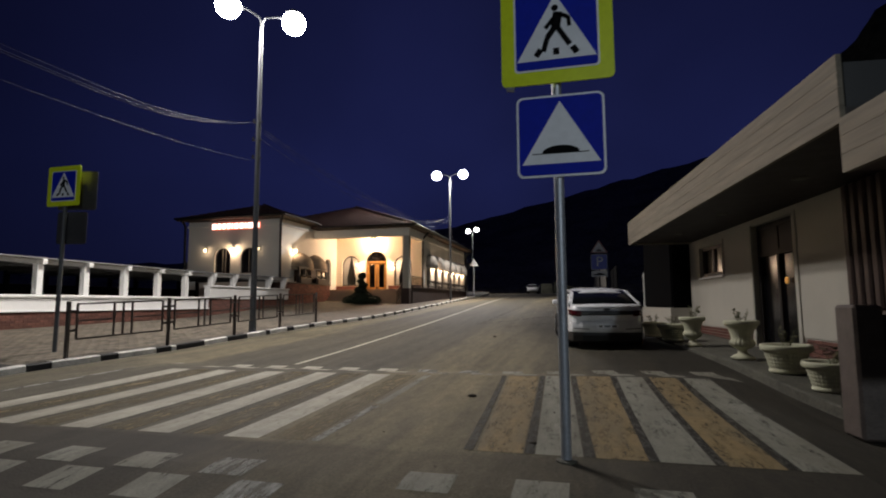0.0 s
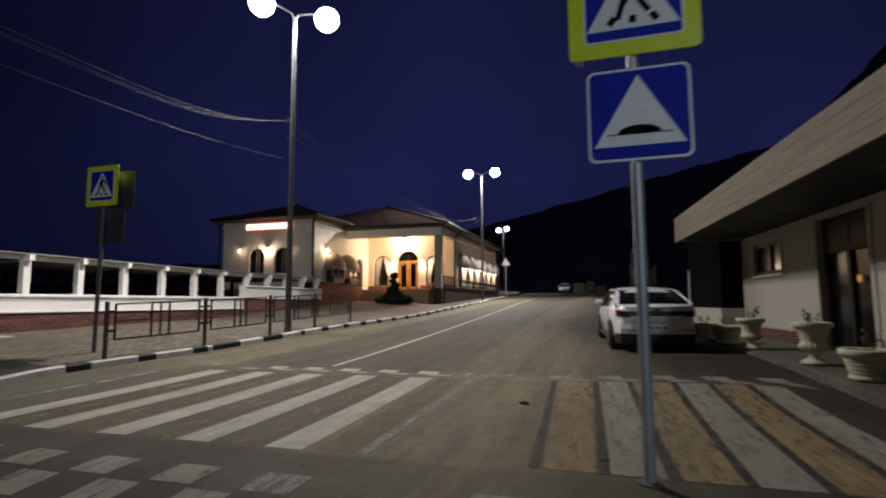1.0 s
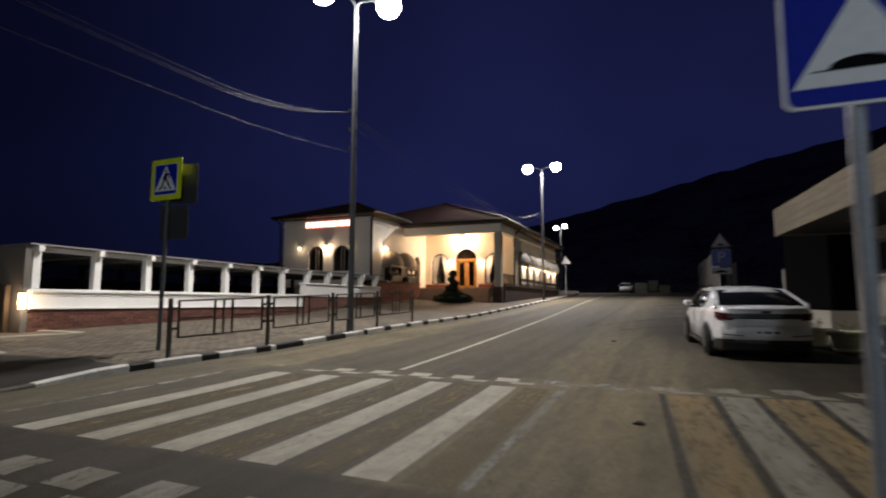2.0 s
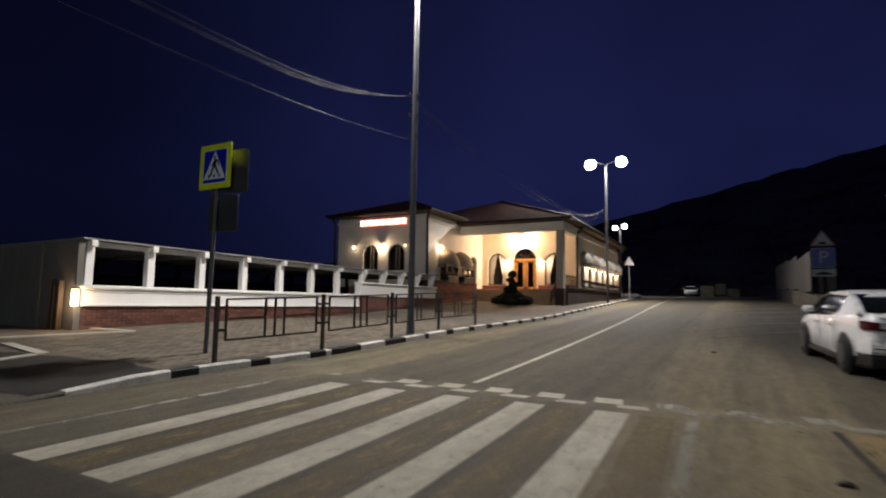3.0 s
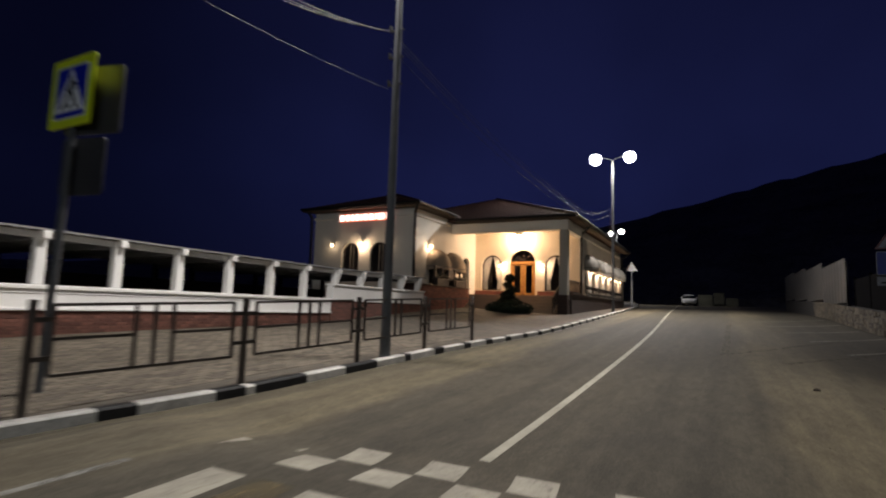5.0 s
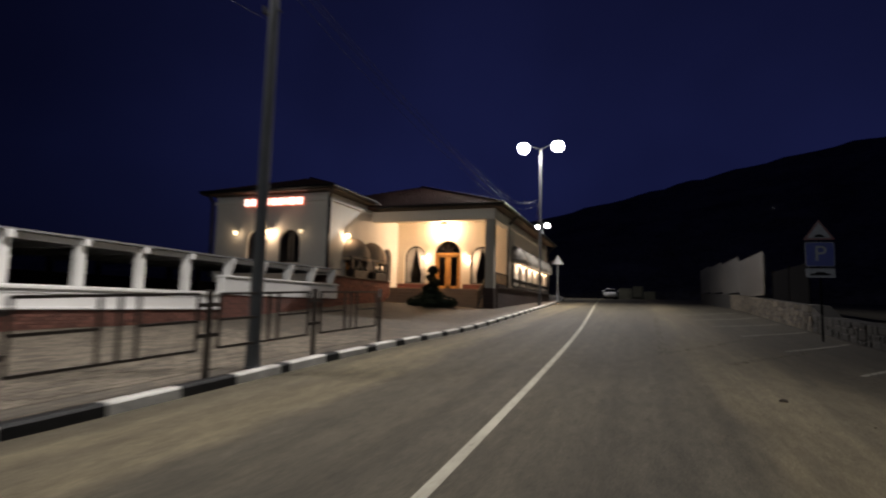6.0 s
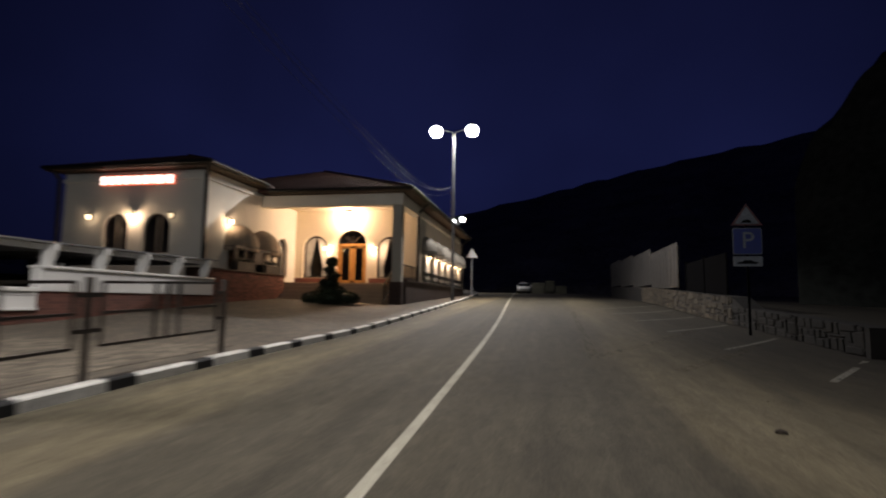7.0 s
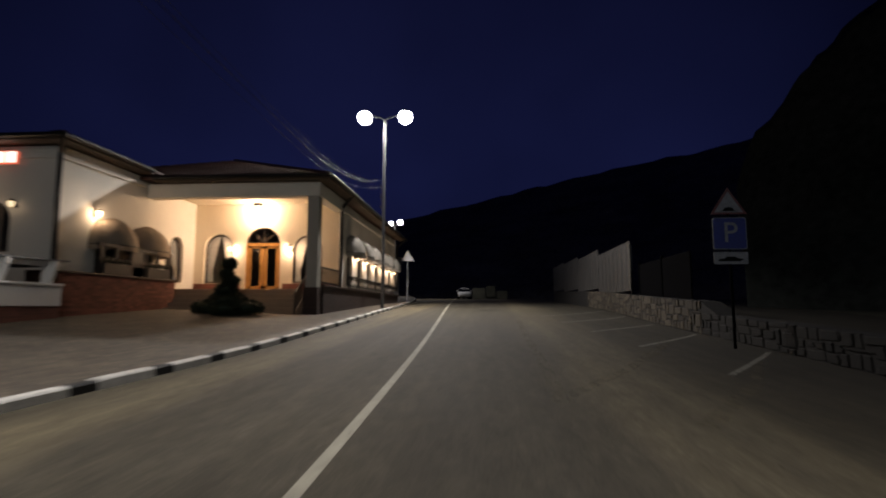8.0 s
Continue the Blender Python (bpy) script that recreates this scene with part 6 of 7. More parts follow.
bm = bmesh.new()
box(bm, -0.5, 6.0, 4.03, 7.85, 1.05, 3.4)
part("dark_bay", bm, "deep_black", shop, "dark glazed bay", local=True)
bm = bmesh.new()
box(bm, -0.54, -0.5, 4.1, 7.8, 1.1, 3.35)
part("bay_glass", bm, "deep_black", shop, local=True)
bm = bmesh.new()
box(bm, -0.56, -0.46, 7.86, 7.95, 1.05, 2.3)
part("bay_post", bm, "white_wall", shop, local=True)
# brown ribbed cladding and stone pillar beside the path
clad = thing_part("cladding", shop)
for i in range(26):
    bm = bmesh.new()
    u = -9.2 + 0.204 * i
    box(bm, -0.07, 0.0, u, u + 0.15, 1.1, 2.95, 0.03)
    part("cladding_rib", bm, "brown_panel", clad, "brown ribbed cladding strip", local=True)
bm = bmesh.new()
box(bm, -0.02, 0.28, -9.2, -3.89, 0.0, 1.1)
part("base_wall", bm, "granite", shop, local=True)
bm = bmesh.new()
box(bm, -1.80, -1.55, -7.28, -6.96, -0.02, 1.19, 0.025)
part("pillar", bm, "granite", shop, "speckled granite pillar", local=True)
# the unlit face of this parapet is put into its black colour
bm = bmesh.new()
box(bm, -1.545, -0.13, -7.16, -7.0, -0.02, 1.1, 0.02)
part("side_parapet", bm, "car_dark", shop, "parapet beside the pillar, black for its unlit face", local=True)
bm = bmesh.new()
box(bm, -0.45, -0.05, -9.2, -7.3, 0.05, 1.1, 0.04)
part("parapet", bm, "car_dark", shop, "dark side parapet", local=True)
bm = bmesh.new()
box(bm, -0.5, -0.13, -9.2, -7.3, 1.1, 1.15, 0.01)
part("parapet_coping", bm, "granite", shop, local=True)
# canopy: soffit and boarded fascia, lower over the near end
FO = -1.76
bm = bmesh.new()
box(bm, FO + 0.05, 6.0, -7.25, 3.75, 2.96, 3.06)
part("canopy_soffit", bm, "black_wood", shop, "dark canopy soffit", local=True)
bm = bmesh.new()
box(bm, FO + 0.06, 6.0, -7.25, 3.74, 3.06, 3.5)
part("canopy_roof", bm, "car_dark", shop, local=True)
for i in range(4):
    bm = bmesh.new()
    box(bm, FO, FO + 0.05, -7.25, 3.8, 2.91 + 0.17 * i, 3.0785 + 0.17 * i, 0.003)
    part("fascia_board", bm, "travertine", shop, "pale wood-grain fascia board", local=True)
bm = bmesh.new()
box(bm, FO + 0.051, 6.0, 3.75, 3.8, 2.91, 3.58)
part("fascia_end", bm, "travertine", shop, local=True)
for i in range(3):
    bm = bmesh.new()
    box(bm, FO - 0.02, FO + 0.04, -13.5, -7.255, 2.42 + 0.175 * i, 2.5935 + 0.175 * i, 0.003)
    part("fascia_board", bm, "travertine", shop, local=True)
bm = bmesh.new()
box(bm, FO + 0.04, 6.0, -13.5, -7.26, 2.44, 2.94)
part("lower_canopy", bm, "dark_brown", shop, local=True)
bm = bmesh.new()
box(bm, FO + 1.2, 6.0, -13.5, -7.3, 2.941, 3.6)
part("roof_box", bm, "car_dark", shop, local=True)
for yl in (1.6, -1.5, -4.6):
    bm = bmesh.new()
    lathe(bm, ((0.11, 0.0), (0.11, -0.015), (0.08, -0.025), (0.01, -0.025)), 18, Matrix.Translation((-0.9, yl, 2.958)))
    part("downlight", bm, "grey_wall", shop, "unlit round ceiling downlight", local=True)


# ---- planters ----
def fluted(bm, profile, seg, flutes, amount, m, weave=0.0):
    """A turned body with upright flutes, or with a crossed weave where the profile's third value is above nought."""
    def radius(r, z, k, a):
        rib = math.cos(flutes * a) if not weave else math.cos(flutes * a + weave * z) * math.cos(flutes * a - weave * z)
        return r * (1 + k * amount * rib)

    rings = []
    for r, z, k in profile:
        turn = [2 * math.pi * i / seg for i in range(seg)]
        rings.append([bm.verts.new(m @ Vector((radius(r, z, k, a) * math.cos(a), radius(r, z, k, a) * math.sin(a), z))) for a in turn])
    for a, b in zip(rings, rings[1:]):
        for i in range(seg):
            bm.faces.new((a[i], a[(i + 1) % seg], b[(i + 1) % seg], b[i]))
    bm.faces.new(rings[0])
    bm.faces.new(rings[-1])


def twigs(bm, base, h, spread, count, rr):
    for _ in range(count):
        a = rr.uniform(0, 2 * math.pi)
        p = Vector(base) + Vector((rr.uniform(-0.05, 0.05), rr.uniform(-0.05, 0.05), 0))
        q = p + Vector((math.cos(a) * spread * rr.uniform(0.2, 1), math.sin(a) * spread * rr.uniform(0.2, 1), h * rr.uniform(0.6, 1.0)))
        tube(bm, p, q, 0.006, 0.003, 5)
        for _ in range(5):
            c = p.lerp(q, rr.uniform(0.5, 1.0))
            d = Vector((rr.uniform(-1, 1), rr.uniform(-1, 1), rr.uniform(-0.2, 1))).normalized() * 0.06
            s = d.cross(Vector((0, 0, 1))).normalized() * 0.018
            bm.faces.new([bm.verts.new(v) for v in (c, c + d * 0.5 + s, c + d, c + d * 0.5 - s)])


def planter(kind, x, y, k, seed):
    w = RB.inverted() @ Vector((x, y, 0))
    z = base_z(*(RB @ Vector((-1.42, w.y, 0))).xy) + plat_lift(w.y) + 0.008
    rr = random.Random(seed)
    t = thing("planter", {"urn": "cream cast-stone urn on a foot with dry twigs", "tub": "low cream basket-weave planter tub with dry plants"}[kind], "planter", Matrix.Translation((x, y, z)), "planters by the door")
    bm = bmesh.new()
    if kind == "urn":
        prof = ((0.20, 0.0, 0), (0.21, 0.03, 0), (0.17, 0.06, 0), (0.09, 0.10, 0), (0.07, 0.16, 0), (0.10, 0.185, 0.3), (0.165, 0.225, 1), (0.205, 0.265, 1), (0.215, 0.305, 1), (0.198, 0.345, 1), (0.182, 0.37, 0.3), (0.188, 0.42, 0.1), (0.203, 0.49, 0.1), (0.228, 0.56, 0.1), (0.262, 0.615, 0.1), (0.29, 0.635, 0), (0.305, 0.65, 0), (0.31, 0.70, 0), (0.295, 0.72, 0), (0.25, 0.70, 0), (0.22, 0.62, 0))
    else:
        prof = ((0.25, 0.0, 0), (0.27, 0.02, 0), (0.265, 0.05, 0), (0.25, 0.06, 0.5), *((0.252 + 0.0042 * i, 0.075 + 0.0165 * i, 1) for i in range(17)), (0.33, 0.35, 0.4), (0.37, 0.36, 0), (0.385, 0.38, 0), (0.39, 0.43, 0), (0.37, 0.46, 0), (0.33, 0.44, 0), (0.31, 0.36, 0))
    prof = tuple((r * k, z_ * k, f) for r, z_, f in prof)
    fluted(bm, prof, 96 if kind == "urn" else 136, 18 if kind == "urn" else 16, 0.05, Matrix.Translation((x, y, z)), 0.0 if kind == "urn" else 55.0 / k)
    part("bowl", bm, "urn", t, smooth_faces=True)
    top = prof[-1][1] + z
    bm = bmesh.new()
    lathe(bm, ((prof[-1][0] * 0.98, 0), (0.01, 0.02)), 20, Matrix.Translation((x, y, top)))
    part("soil", bm, "soil", t)
    bm = bmesh.new()
    twigs(bm, (x, y, top), 0.36 * k, 0.2, 9, rr)
    part("dry_plant", bm, "dry_plant", t)


for kind, x, y, k, seed in (("tub", 2.33, 14.3, 0.80, 1), ("tub", 2.60, 13.1, 0.86, 2), ("urn", 2.83, 12.0, 0.85, 3), ("urn", 3.11, 9.45, 0.88, 4), ("tub", 3.34, 8.2, 0.86, 5), ("tub", 3.40, 6.98, 0.76, 6)):
    planter(kind, x, y, k, seed)


# ---- cars ----
def band(bm, line, section, drop=0.0):
    """A moulding swept along a plan line; section gives (offset ahead, height)."""
    rows = [[bm.verts.new((x, y + d, z + drop * i / (len(line) - 1))) for d, z in section] for i, (x, y) in enumerate(line)]
    k = len(section)
    for a, b in zip(rows, rows[1:]):
        for i in range(k):
            bm.faces.new((a[i], a[(i + 1) % k], b[(i + 1) % k], b[i]))
    bm.faces.new(rows[0])
    bm.faces.new(list(reversed(rows[-1])))


def car(name, m, paint, label, detailed=True):
    """Four-door fastback saloon. Local y points ahead, x to the right, z up."""
    t = thing(name, label, "car", m, "parked cars")
    L, W2 = 4.9, 0.93
    st = (  # y from the tail, half width at the sill, half width at the shoulder, sill height, shoulder height
        (0.00, 0.67, 0.70, 0.48, 0.98), (0.06, 0.76, 0.785, 0.40, 1.04), (0.35, 0.845, 0.865, 0.30, 1.07), (0.9, 0.905, 0.925, 0.24, 1.04), (1.6, 0.90, 0.925, 0.22, 0.99), (2.6, 0.90, 0.925, 0.22, 0.95),
        (3.4, 0.90, 0.92, 0.22, 0.93), (3.9, 0.90, 0.91, 0.23, 0.90), (4.45, 0.86, 0.86, 0.24, 0.82), (4.7, 0.72, 0.72, 0.28, 0.70), (4.82, 0.52, 0.52, 0.36, 0.60))
    bm = bmesh.new()
    rows = []
    for y, ws_, wt, zs, zt in st:
        zm = (zs + zt) / 2
        half = [(0.0, zs), (ws_ * 0.9, zs), (ws_, zs + 0.07), (ws_ * 1.0 + 0.012, zm), (wt, zt - 0.10), (wt * 0.965, zt - 0.02), (wt * 0.86, zt + 0.015), (0.0, zt + 0.03)]
        ring = [(x, z) for x, z in half] + [(-x, z) for x, z in reversed(half[1:-1])]
        rows.append([bm.verts.new((x, y, z)) for x, z in ring])
    k = len(rows[0])
    for a, b in zip(rows, rows[1:]):
        for i in range(k):
            bm.faces.new((a[i], a[(i + 1) % k], b[(i + 1) % k], b[i]))
    bm.faces.new(rows[0])
    bm.faces.new(list(reversed(rows[-1])))
    part("body", bm, paint, t, local=True, smooth_faces=True)
    # glasshouse
    gs = ((0.30, 0.74, 1.07, 1.09), (0.75, 0.71, 1.03, 1.25), (1.3, 0.67, 0.99, 1.39), (1.9, 0.655, 0.97, 1.435), (2.5, 0.655, 0.95, 1.44), (3.0, 0.655, 0.94, 1.38), (3.5, 0.66, 0.93, 1.12), (3.75, 0.72, 0.92, 0.96))
    bm = bmesh.new()
    rows = []
    for y, wr, zb, zt in gs:
        wb = 0.85
        top = max(zt, zb + 0.01)
        half = [(0, zb - 0.1), (wb, zb - 0.1), (wb, zb), (wr + 0.04, top - 0.035), (wr - 0.06, top - 0.003), (0, top + 0.012)]
        ring = half + [(-x, z) for x, z in reversed(half[1:-1])]
        rows.append([bm.verts.new((x, y, z)) for x, z in ring])
    k = len(rows[0])
    for a, b in zip(rows, rows[1:]):
        for i in range(k):
            bm.faces.new((a[i], a[(i + 1) % k], b[(i + 1) % k], b[i]))
    bm.faces.new(rows[0])
    bm.faces.new(list(reversed(rows[-1])))
    part("cabin", bm, "tinted", t, "dark tinted window band", local=True, smooth_faces=True)
    bm = bmesh.new()
    rows = []
    for y, wr, zt in ((1.12, 0.68, 1.345), (1.45, 0.695, 1.41), (1.9, 0.695, 1.445), (2.5, 0.695, 1.45), (2.9, 0.69, 1.405), (3.02, 0.66, 1.375)):
        rows.append([bm.verts.new((x, y, z)) for x, z in ((-wr, zt - 0.05), (-wr * 0.85, zt - 0.004), (-wr * 0.45, zt + 0.022), (wr * 0.45, zt + 0.022), (wr * 0.85, zt - 0.004), (wr, zt - 0.05), (0, zt - 0.05))])
    for a, b in zip(rows, rows[1:]):
        for i in range(7):
            bm.faces.new((a[i], a[(i + 1) % 7], b[(i + 1) % 7], b[i]))
    bm.faces.new(rows[0])
    bm.faces.new(list(reversed(rows[-1])))
    part("roof", bm, paint, t, local=True, smooth_faces=True)
    for s in (-1, 1):
        bm = bmesh.new()
        pts_ = [(s * 0.69, 1.25, 1.36), (s * 0.765, 0.8, 1.20), (s * 0.83, 0.4, 1.08)]
        for a, b in zip(pts_, pts_[1:]):
            bar(bm, a, b, 0.06, 0.05)
        part("rear_pillar", bm, paint, t, local=True)
        bm = bmesh.new()
        bar(bm, (s * 0.70, 1.3, 1.375), (s * 0.705, 2.5, 1.40), 0.05, 0.05)
        part("roof_rail", bm, paint, t, local=True)
        bm = bmesh.new()
        bar(bm, (s * 0.705, 2.5, 1.40), (s * 0.73, 3.1, 1.30), 0.05, 0.05)
        bar(bm, (s * 0.73, 3.1, 1.30), (s * 0.84, 3.75, 0.95), 0.05, 0.05)
        part("front_pillar", bm, "car_dark", t, local=True)
        bm = bmesh.new()
        outline = ((0.26, 1.05), (0.9, 1.0), (1.62, 0.97), (1.5, 1.10), (1.42, 1.25), (1.46, 1.38), (1.2, 1.375), (0.75, 1.245))
        rings = [[bm.verts.new((s * (0.885 - 0.48 * (z - 1.0) - d - 0.06 * max(0.0, 0.75 - y)), y, z)) for y, z in outline] for d in (0.0, 0.05)]
        bm.faces.new(rings[0])
        bm.faces.new(list(reversed(rings[1])))
        for i in range(8):
            bm.faces.new((rings[0][i], rings[1][i], rings[1][(i + 1) % 8], rings[0][(i + 1) % 8]))
        part("rear_quarter", bm, paint, t, local=True)
        mir = bmesh.new()
        box(mir, s * 0.98 - 0.11, s * 0.98 + 0.11, 3.12, 3.26, 0.98, 1.12, 0.04)
        part("side_mirror", mir, paint, t, local=True)
        if detailed:
            tl = bmesh.new()
            band(tl, [(s * x, y) for x, y in ((0.60, -0.045), (0.69, -0.035), (0.75, -0.01), (0.815, 0.06), (0.865, 0.24))], ((0.0, 0.80), (-0.02, 0.84), (0.0, 0.935), (0.12, 0.94), (0.12, 0.80)), 0.025)
            part("tail_light", tl, "tail_red", t, "dark red tail light", local=True)
    if detailed:
        bm = bmesh.new()
        band(bm, [(-0.595, -0.05), (0.0, -0.065), (0.595, -0.05)], ((0.0, 0.835), (-0.015, 0.85), (0.0, 0.93), (0.12, 0.935), (0.12, 0.835)))
        part("light_bar", bm, "car_dark", t, "black strip between the tail lights", local=True)
        bm = bmesh.new()
        band(bm, [(-0.79, 0.22), (-0.66, 0.04), (0, 0.0), (0.66, 0.04), (0.79, 0.22)], ((-0.02, 0.985), (-0.05, 1.03), (0.0, 1.05), (0.25, 1.085), (0.2, 1.0)))
        part("boot_lip", bm, paint, t, local=True, smooth_faces=True)
        bm = bmesh.new()
        band(bm, [(-0.865, 0.44), (-0.79, 0.08), (-0.57, -0.03), (0, -0.06), (0.57, -0.03), (0.79, 0.08), (0.865, 0.44)], ((0.02, 0.44), (0.0, 0.36), (0.02, 0.22), (0.22, 0.16), (0.25, 0.44)))
        part("rear_diffuser", bm, "car_dark", t, "black lower bumper", local=True)
        bm = bmesh.new()
        band(bm, [(-0.875, 0.44), (-0.80, 0.06), (-0.57, -0.05), (0, -0.08), (0.57, -0.05), (0.80, 0.06), (0.875, 0.44)], ((0.05, 0.70), (0.02, 0.66), (0.0, 0.58), (0.0, 0.47), (0.03, 0.42), (0.2, 0.44), (0.2, 0.70)))
        part("rear_bumper", bm, paint, t, local=True, smooth_faces=False)
        bm = bmesh.new()
        box(bm, -0.26, 0.26, -0.094, -0.082, 0.515, 0.625, 0.004)
        pl = part("number_plate", bm, "sign_white", t, "pale number plate with grey bars", local=True)
        for x0, x1 in ((-0.2, -0.12), (-0.08, 0.06), (0.1, 0.2)):
            bm = bmesh.new()
            box(bm, x0, x1, -0.097, -0.0945, 0.545, 0.595)
            part("plate_bar", bm, "alloy", pl, local=True)
        bm = bmesh.new()
        box(bm, -0.07, 0.07, -0.07, 0.0, 0.95, 0.985, 0.004)
        part("badge", bm, "car_dark", t, local=True)
        bm = bmesh.new()
        prism(bm, ((-0.01, 0), (0.01, 0), (0.004, 0.06), (-0.004, 0.06)), 0.14, Matrix.Translation((0, 1.32, 1.40)))
        part("roof_antenna", bm, paint, t, local=True)
        for s in (-1, 1):
            bm = bmesh.new()
            bar(bm, (s * 0.42, -0.072, 0.50), (s * 0.78, 0.0, 0.52), 0.022)
            part("chrome_strip", bm, "alloy", t, local=True)
            for y0, y1 in ((1.55, 1.58), (2.55, 2.58)):
                bm = bmesh.new()
                box(bm, s * 0.938 - 0.004, s * 0.938 + 0.004, y0, y1 - 0.018, 0.35, 0.95)
                part("door_seam", bm, "car_dark", t, local=True)
            for y0 in (1.72, 2.72):
                bm = bmesh.new()
                box(bm, s * 0.95 - 0.02, s * 0.95 + 0.01, y0, y0 + 0.2, 0.80, 0.83, 0.006)
                part("door_handle", bm, paint, t, local=True)
            bm = bmesh.new()
            bar(bm, (s * 0.93, 1.35, 0.23), (s * 0.93, 3.4, 0.23), 0.05, 0.08)
            part("sill", bm, "car_dark", t, local=True)
    for s in (-1, 1):
        for y in (1.02, 3.88):
            arch = bmesh.new()
            tube(arch, (s * 0.60, y, 0.335), (s * 0.932, y, 0.335), 0.385, seg=28)
            part("wheel_arch", arch, "car_dark", t, local=True)
            wheel = thing_part("wheel", t)
            b = bmesh.new()
            lathe(b, ((0.20, -0.11), (0.31, -0.11), (0.335, -0.08), (0.335, 0.08), (0.31, 0.11), (0.22, 0.115), (0.20, 0.05)), 28, Matrix.Translation((s * 0.855, y, 0.335)) @ Matrix.Rotation(radians(90), 4, "Y") @ Matrix.Scale(-s if s < 0 else 1, 4, (0, 0, 1)))
            part("tyre", b, "tyre", wheel, local=True, smooth_faces=True)
            b = bmesh.new()
            lathe(b, ((0.22, 0.0), (0.225, 0.03), (0.2, 0.02), (0.19, -0.04)), 24, Matrix.Translation((s * 0.945, y, 0.335)) @ Matrix.Rotation(radians(90), 4, "Y"))
            for i in range(5):
                a = 2 * math.pi * i / 5
                bar(b, (s * 0.955, y, 0.335), (s * 0.955, y + 0.2 * math.cos(a), 0.335 + 0.2 * math.sin(a)), 0.05, 0.025)
            part("rim", b, "alloy", wheel, local=True)
    return t


CX, CY = 1.07, 11.67
car("parked_saloon", Matrix.Translation((CX, CY, ground_z(CX - 0.2, CY + 2.2) - 0.08)) @ Matrix.Rotation(radians(6.0), 4, "Z") @ Matrix.Rotation(radians(1.9), 4, "X") @ Matrix.Scale(0.905, 4), "car_white", "white parked fastback saloon with dark tinted windows")
car("distant_car", Matrix.Translation((-6.9, 89.0, ground_z(-6.9, 89))) @ Matrix.Rotation(radians(184), 4, "Z"), "car_white", "pale car standing far up the road", False)

# ---- stone wall, sheet fence ----
SWX = 2.03
wall = thing("stone_wall", "low rubble stone retaining wall with dark joints", "stone wall", Matrix.Translation((SWX, 28, 0.8)), kind="structure")
bm = bmesh.new()
rows = []
for i in range(38):
    y = 20.6 + i * 1.05
    z = ground_z(SWX, y)
    h = 0.92 - (0.32 if y < 27.9 else 0)
    rows.append([bm.verts.new(p) for p in ((SWX + 0.06, y, z - 0.2), (SWX + 0.06, y, z + h - 0.03), (SWX + 0.6, y, z + h - 0.03), (SWX + 0.6, y, z - 0.2))])
for a, b in zip(rows, rows[1:]):
    for i in range(4):
        bm.faces.new((a[i], a[(i + 1) % 4], b[(i + 1) % 4], b[i]))
bm.faces.new(rows[0])
bm.faces.new(list(reversed(rows[-1])))
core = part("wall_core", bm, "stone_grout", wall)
rr = random.Random(11)
count = 0


def wall_top(y):
    return 0.91 - (0.32 if y < 27.9 else 0)


def course_z(y, k, n):
    """Height share of the joint under course k, wavy along the wall."""
    return 0.0 if k == 0 else 1.0 if k == n else (k + 0.26 * math.sin(1.7 * y + 2.1 * k) + 0.22 * math.sin(4.3 * y + 2.7 * k)) / n


for n_rows, ya, yb in ((3, 20.75, 27.9), (4, 27.9, 44.0)):
    for k in range(n_rows):
        y0 = ya
        while y0 < yb - 0.1 and count < 298:
            y1 = min(yb, y0 + rr.choice((0.22, 0.3, 0.42, 0.6)) * rr.uniform(0.85, 1.2))
            ym = (y0 + y1) / 2
            h, z = wall_top(ym), ground_z(SWX, ym)
            za, zb = course_z(ym, k, n_rows) * h + z, course_z(ym, k + 1, n_rows) * h + z
            ga, gb, step = 0.012 + 0.014 * rr.random(), 0.010 + 0.014 * rr.random(), y1 - y0
            ring = [(y0 + ga, za + gb), (y0 + step * rr.uniform(0.3, 0.7), za + gb * rr.uniform(0.2, 1.6)), (y1 - ga, za + gb * rr.uniform(0.5, 2.5)), (y1 - ga * rr.uniform(0.5, 3), (za + zb) / 2),
                    (y1 - ga * rr.uniform(1, 4), zb - gb), (y0 + step * rr.uniform(0.3, 0.7), zb - gb * rr.uniform(0.2, 2)), (y0 + ga * rr.uniform(1, 4), zb - gb), (y0 + ga * rr.uniform(0.3, 2.5), (za + zb) / 2)]
            cy, cz = sum(p[0] for p in ring) / 8, sum(p[1] for p in ring) / 8
            bulge = rr.uniform(0.006, 0.03)
            bm = bmesh.new()
            back = [bm.verts.new((SWX + 0.09, p[0], p[1])) for p in ring]
            mid_ = [bm.verts.new((SWX + 0.05, p[0], p[1])) for p in ring]
            frt = [bm.verts.new((SWX + 0.05 - bulge, cy + (p[0] - cy) * 0.84, cz + (p[1] - cz) * 0.84)) for p in ring]
            for a, b in ((back, mid_), (mid_, frt)):
                for i in range(8):
                    bm.faces.new((a[i], a[(i + 1) % 8], b[(i + 1) % 8], b[i]))
            bm.faces.new(frt)
            # nearer stretch takes the copy coloured for weak light
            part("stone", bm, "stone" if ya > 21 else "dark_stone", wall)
            count += 1
            y0 = y1
fence = thing("sheet_fence", "pale corrugated sheet-metal fence stepped along a stone wall", "fence", Matrix.Translation((SWX + 0.3, 34, 2.2)), kind="structure")
y = 35.3
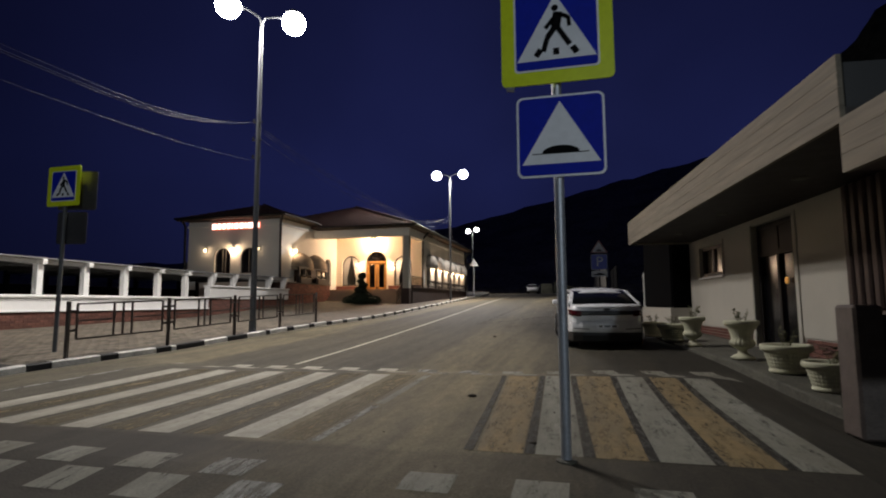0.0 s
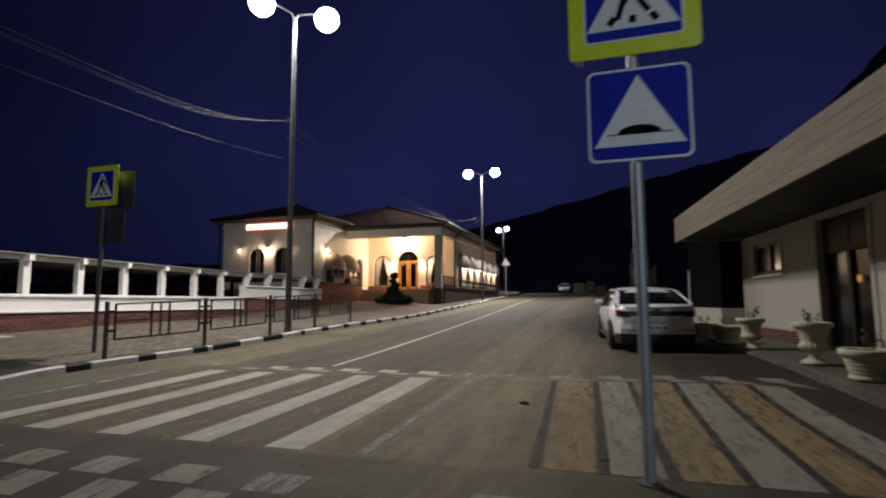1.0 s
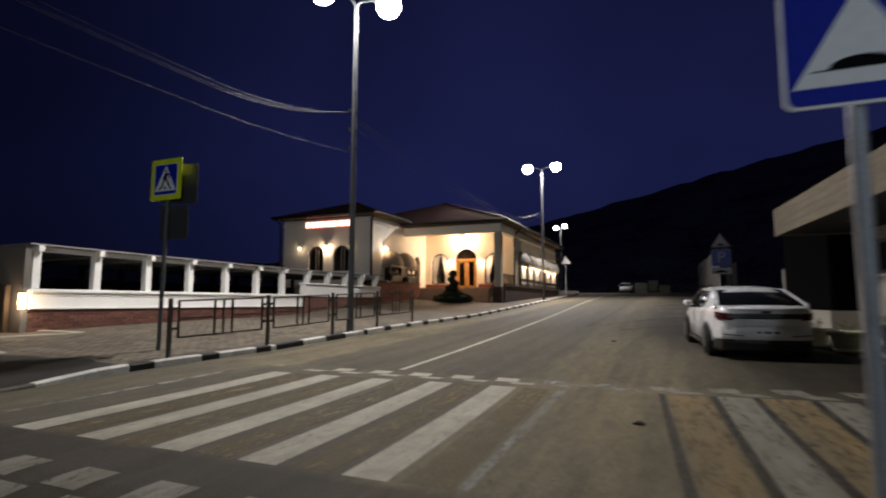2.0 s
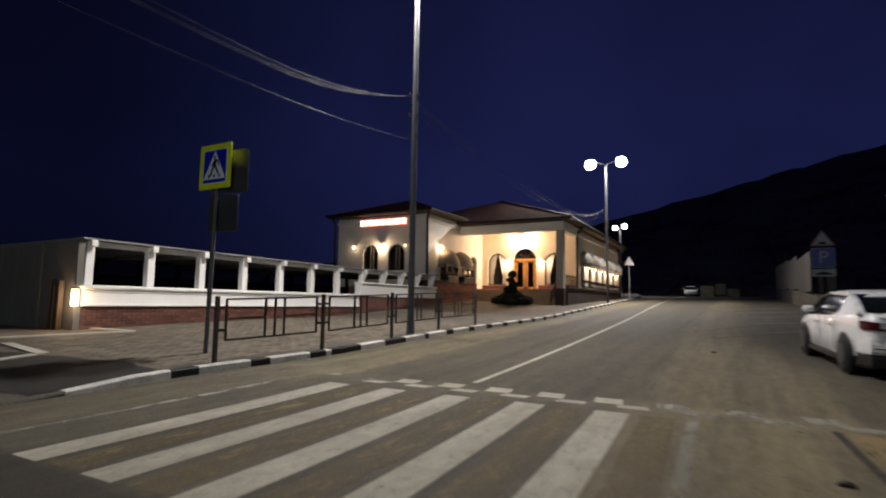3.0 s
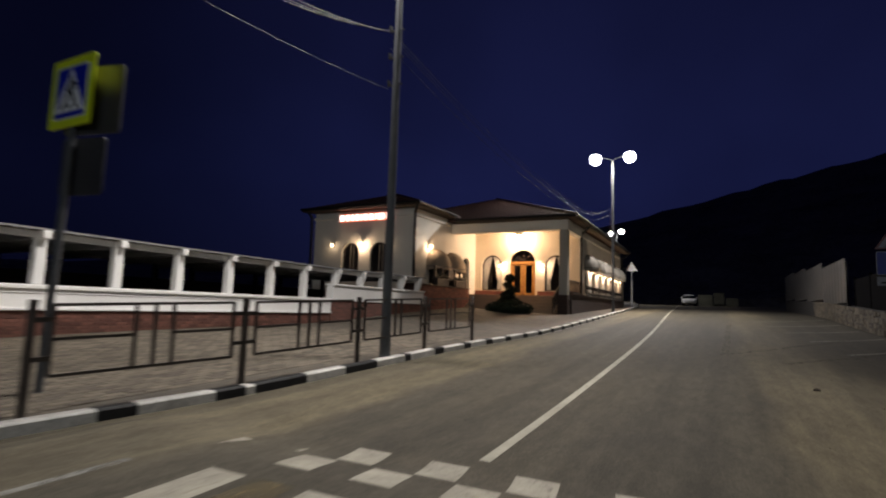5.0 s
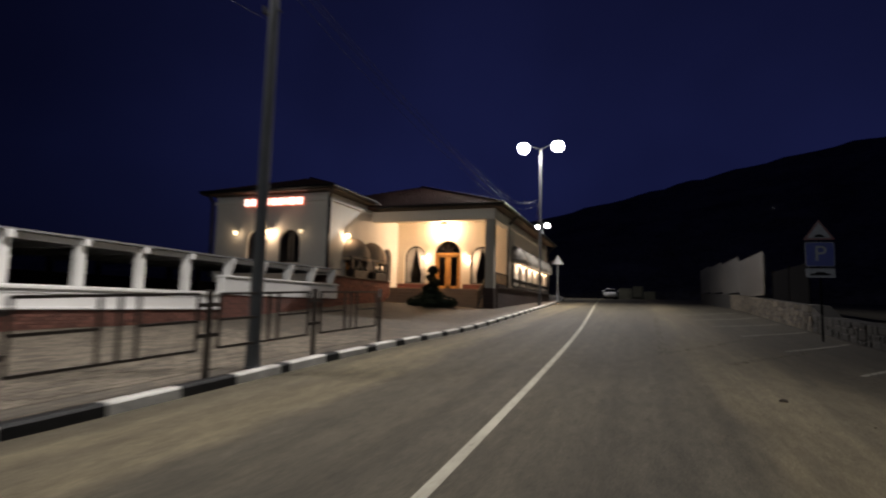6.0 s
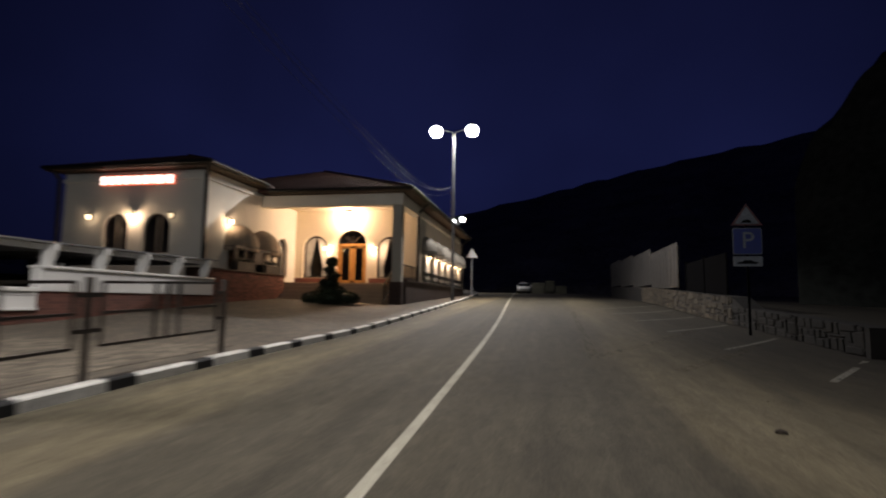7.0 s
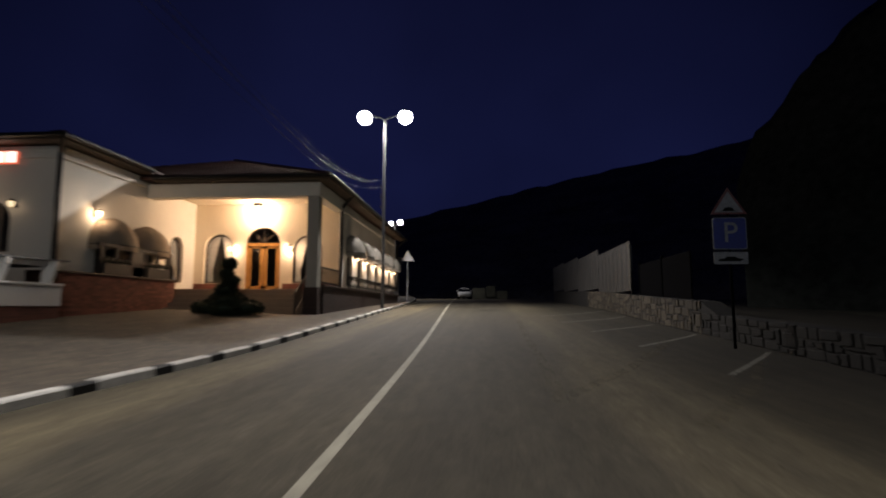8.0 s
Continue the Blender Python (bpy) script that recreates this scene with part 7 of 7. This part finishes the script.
while y < 60:
    z = ground_z(SWX, y) + 1.05
    bm = bmesh.new()
    n = 32
    va, vb = [], []
    for i in range(n + 1):
        yy = y + 6.25 * i / n
        dx = 0.045 if (i % 4) in (1, 2) else 0.0
        va.append(bm.verts.new((SWX + 0.16 - dx, yy, z)))
        vb.append(bm.verts.new((SWX + 0.16 - dx, yy, z + 2.06)))
    for i in range(n):
        bm.faces.new((va[i], va[i + 1], vb[i + 1], vb[i]))
    ext = bmesh.ops.extrude_face_region(bm, geom=bm.faces[:])
    bmesh.ops.translate(bm, vec=(0.008, 0, 0), verts=[v for v in ext["geom"] if isinstance(v, bmesh.types.BMVert)])
    part("sheet_panel", bm, "sheet_fence", fence)
    bm = bmesh.new()
    box(bm, SWX + 0.19, SWX + 0.25, y, y + 0.06, z - 0.2, z + 1.9)
    part("fence_post", bm, "black_metal", fence)
    y += 6.3
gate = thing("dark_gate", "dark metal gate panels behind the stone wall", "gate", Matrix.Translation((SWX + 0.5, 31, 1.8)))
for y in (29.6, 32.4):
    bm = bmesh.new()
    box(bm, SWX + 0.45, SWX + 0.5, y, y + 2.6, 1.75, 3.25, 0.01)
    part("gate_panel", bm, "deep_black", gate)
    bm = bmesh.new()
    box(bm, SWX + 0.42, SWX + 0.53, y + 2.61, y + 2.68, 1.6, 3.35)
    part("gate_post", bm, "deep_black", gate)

# pale blocks and low walls far up the road
for x, y, w, h in ((-4.75, 91, 1.9, 1.6), (-3.0, 93, 1.4, 1.95), (-1.3, 93, 1.6, 1.2)):
    bm = bmesh.new()
    z = ground_z(x, y)
    box(bm, x - w / 2, x + w / 2, y, y + 0.8, z - 0.1, z + h, 0.06)
    solid("concrete_block", bm, "dark_concrete", "grey concrete block beside the far road", "concrete block", group="concrete blocks")

# ---- hills ----
def ridge(name, prof, dist, seed, label, surface="hill", front=0.45, rough=1.0):
    """A wooded slope: prof gives bearing in degrees from north and elevation of its skyline, at dist metres."""
    bm = bmesh.new()
    noise_at = lambda a, b: noise.fractal(Vector((a, b, seed)), 0.9, 2.1, 5)
    cols = []
    n = 150
    b0, b1 = prof[0][0], prof[-1][0]
    for i in range(n + 1):
        az = b0 + (b1 - b0) * i / n
        el = next(e0 + (e1 - e0) * (az - a0) / (a1 - a0) for (a0, e0), (a1, e1) in zip(prof, prof[1:]) if a0 <= az <= a1 + 1e-6)
        top = math.tan(radians(el)) * dist
        col = []
        for j in range(15):
            f = j / 14
            d = dist * (front + (1 - front) * f) if j < 14 else dist * 1.05
            h = 3.0 + (top - 3.0) * f ** 1.15 + (noise_at(az * 0.35, f * 6) * 0.006 * dist + noise_at(az * 2.2, f * 24) * 0.0022 * dist) * rough * (0.3 + 0.7 * f)
            a = radians(az)
            col.append(bm.verts.new((-3.9 + d * math.sin(a), 10 + d * math.cos(a), h if j else -3.0)))
        cols.append(col)
    for a, b in zip(cols, cols[1:]):
        for j in range(14):
            bm.faces.new((a[j], b[j], b[j + 1], a[j + 1]))
    return solid(name, bm, surface, label, "hill", "structure")


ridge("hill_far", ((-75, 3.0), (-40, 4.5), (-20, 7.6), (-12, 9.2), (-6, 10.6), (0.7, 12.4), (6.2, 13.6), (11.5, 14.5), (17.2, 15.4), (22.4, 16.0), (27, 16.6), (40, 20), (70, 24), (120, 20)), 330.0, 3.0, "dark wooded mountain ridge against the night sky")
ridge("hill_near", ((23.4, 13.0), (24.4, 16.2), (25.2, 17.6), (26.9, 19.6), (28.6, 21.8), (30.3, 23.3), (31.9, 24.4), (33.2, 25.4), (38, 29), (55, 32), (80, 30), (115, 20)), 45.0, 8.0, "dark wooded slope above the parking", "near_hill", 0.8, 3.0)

# a single small lamp far up the mountain side
fl = thing("hillside_lamp", "tiny white lamp on a post far up the dark mountain", "lamp", Matrix.Translation((44.4, 225.1, 30.0)))
bm = bmesh.new()
tube(bm, (44.4, 225.1, 25.0), (44.4, 225.1, 38.7), 0.12, 0.07, 8)
part("post", bm, "black_metal", fl)
bm = bmesh.new()
lathe(bm, tuple((max(0.01, 0.05 * math.cos(radians(a))), 0.05 * math.sin(radians(a))) for a in range(-90, 91, 30)), 10, Matrix.Translation((44.4, 225.1, 38.9)))
part("lamp_glass", bm, "street_glow", fl, "small glowing white lamp glass")

# small stones and dry leaves on the asphalt
rr = random.Random(21)
bm = bmesh.new()
for _ in range(260):
    x, y = rr.uniform(-2.2, 2.2), rr.uniform(3.2, 17)
    s = rr.uniform(0.006, 0.02)
    z = ground_z(x, y)
    v = [bm.verts.new((x + rr.uniform(-s, s), y + rr.uniform(-s, s), z + rr.uniform(0.002, s))) for _ in range(4)]
    for f in ((0, 1, 2), (0, 1, 3), (1, 2, 3), (0, 2, 3)):
        bm.faces.new([v[i] for i in f])
solid("road_grit", bm, "soil", "scattered grit and small stones on the asphalt", "grit", "stuff")
for x, y, s in ((-0.8, 6.1, 0.055), (-1.82, 14.5, 0.055), (0.1, 4.12, 0.035)):
    bm = bmesh.new()
    ico = bmesh.ops.create_icosphere(bm, subdivisions=1, radius=s)
    for v in ico["verts"]:
        v.co = Vector((v.co.x * rr.uniform(0.8, 1.3), v.co.y * rr.uniform(0.5, 0.9), v.co.z * 0.55))
    bmesh.ops.translate(bm, vec=(x, y, ground_z(x, y) + s * 0.2), verts=ico["verts"])
    solid("road_stone", bm, "soil", "dark flat clod lying on the asphalt", "stone", group="road stones")
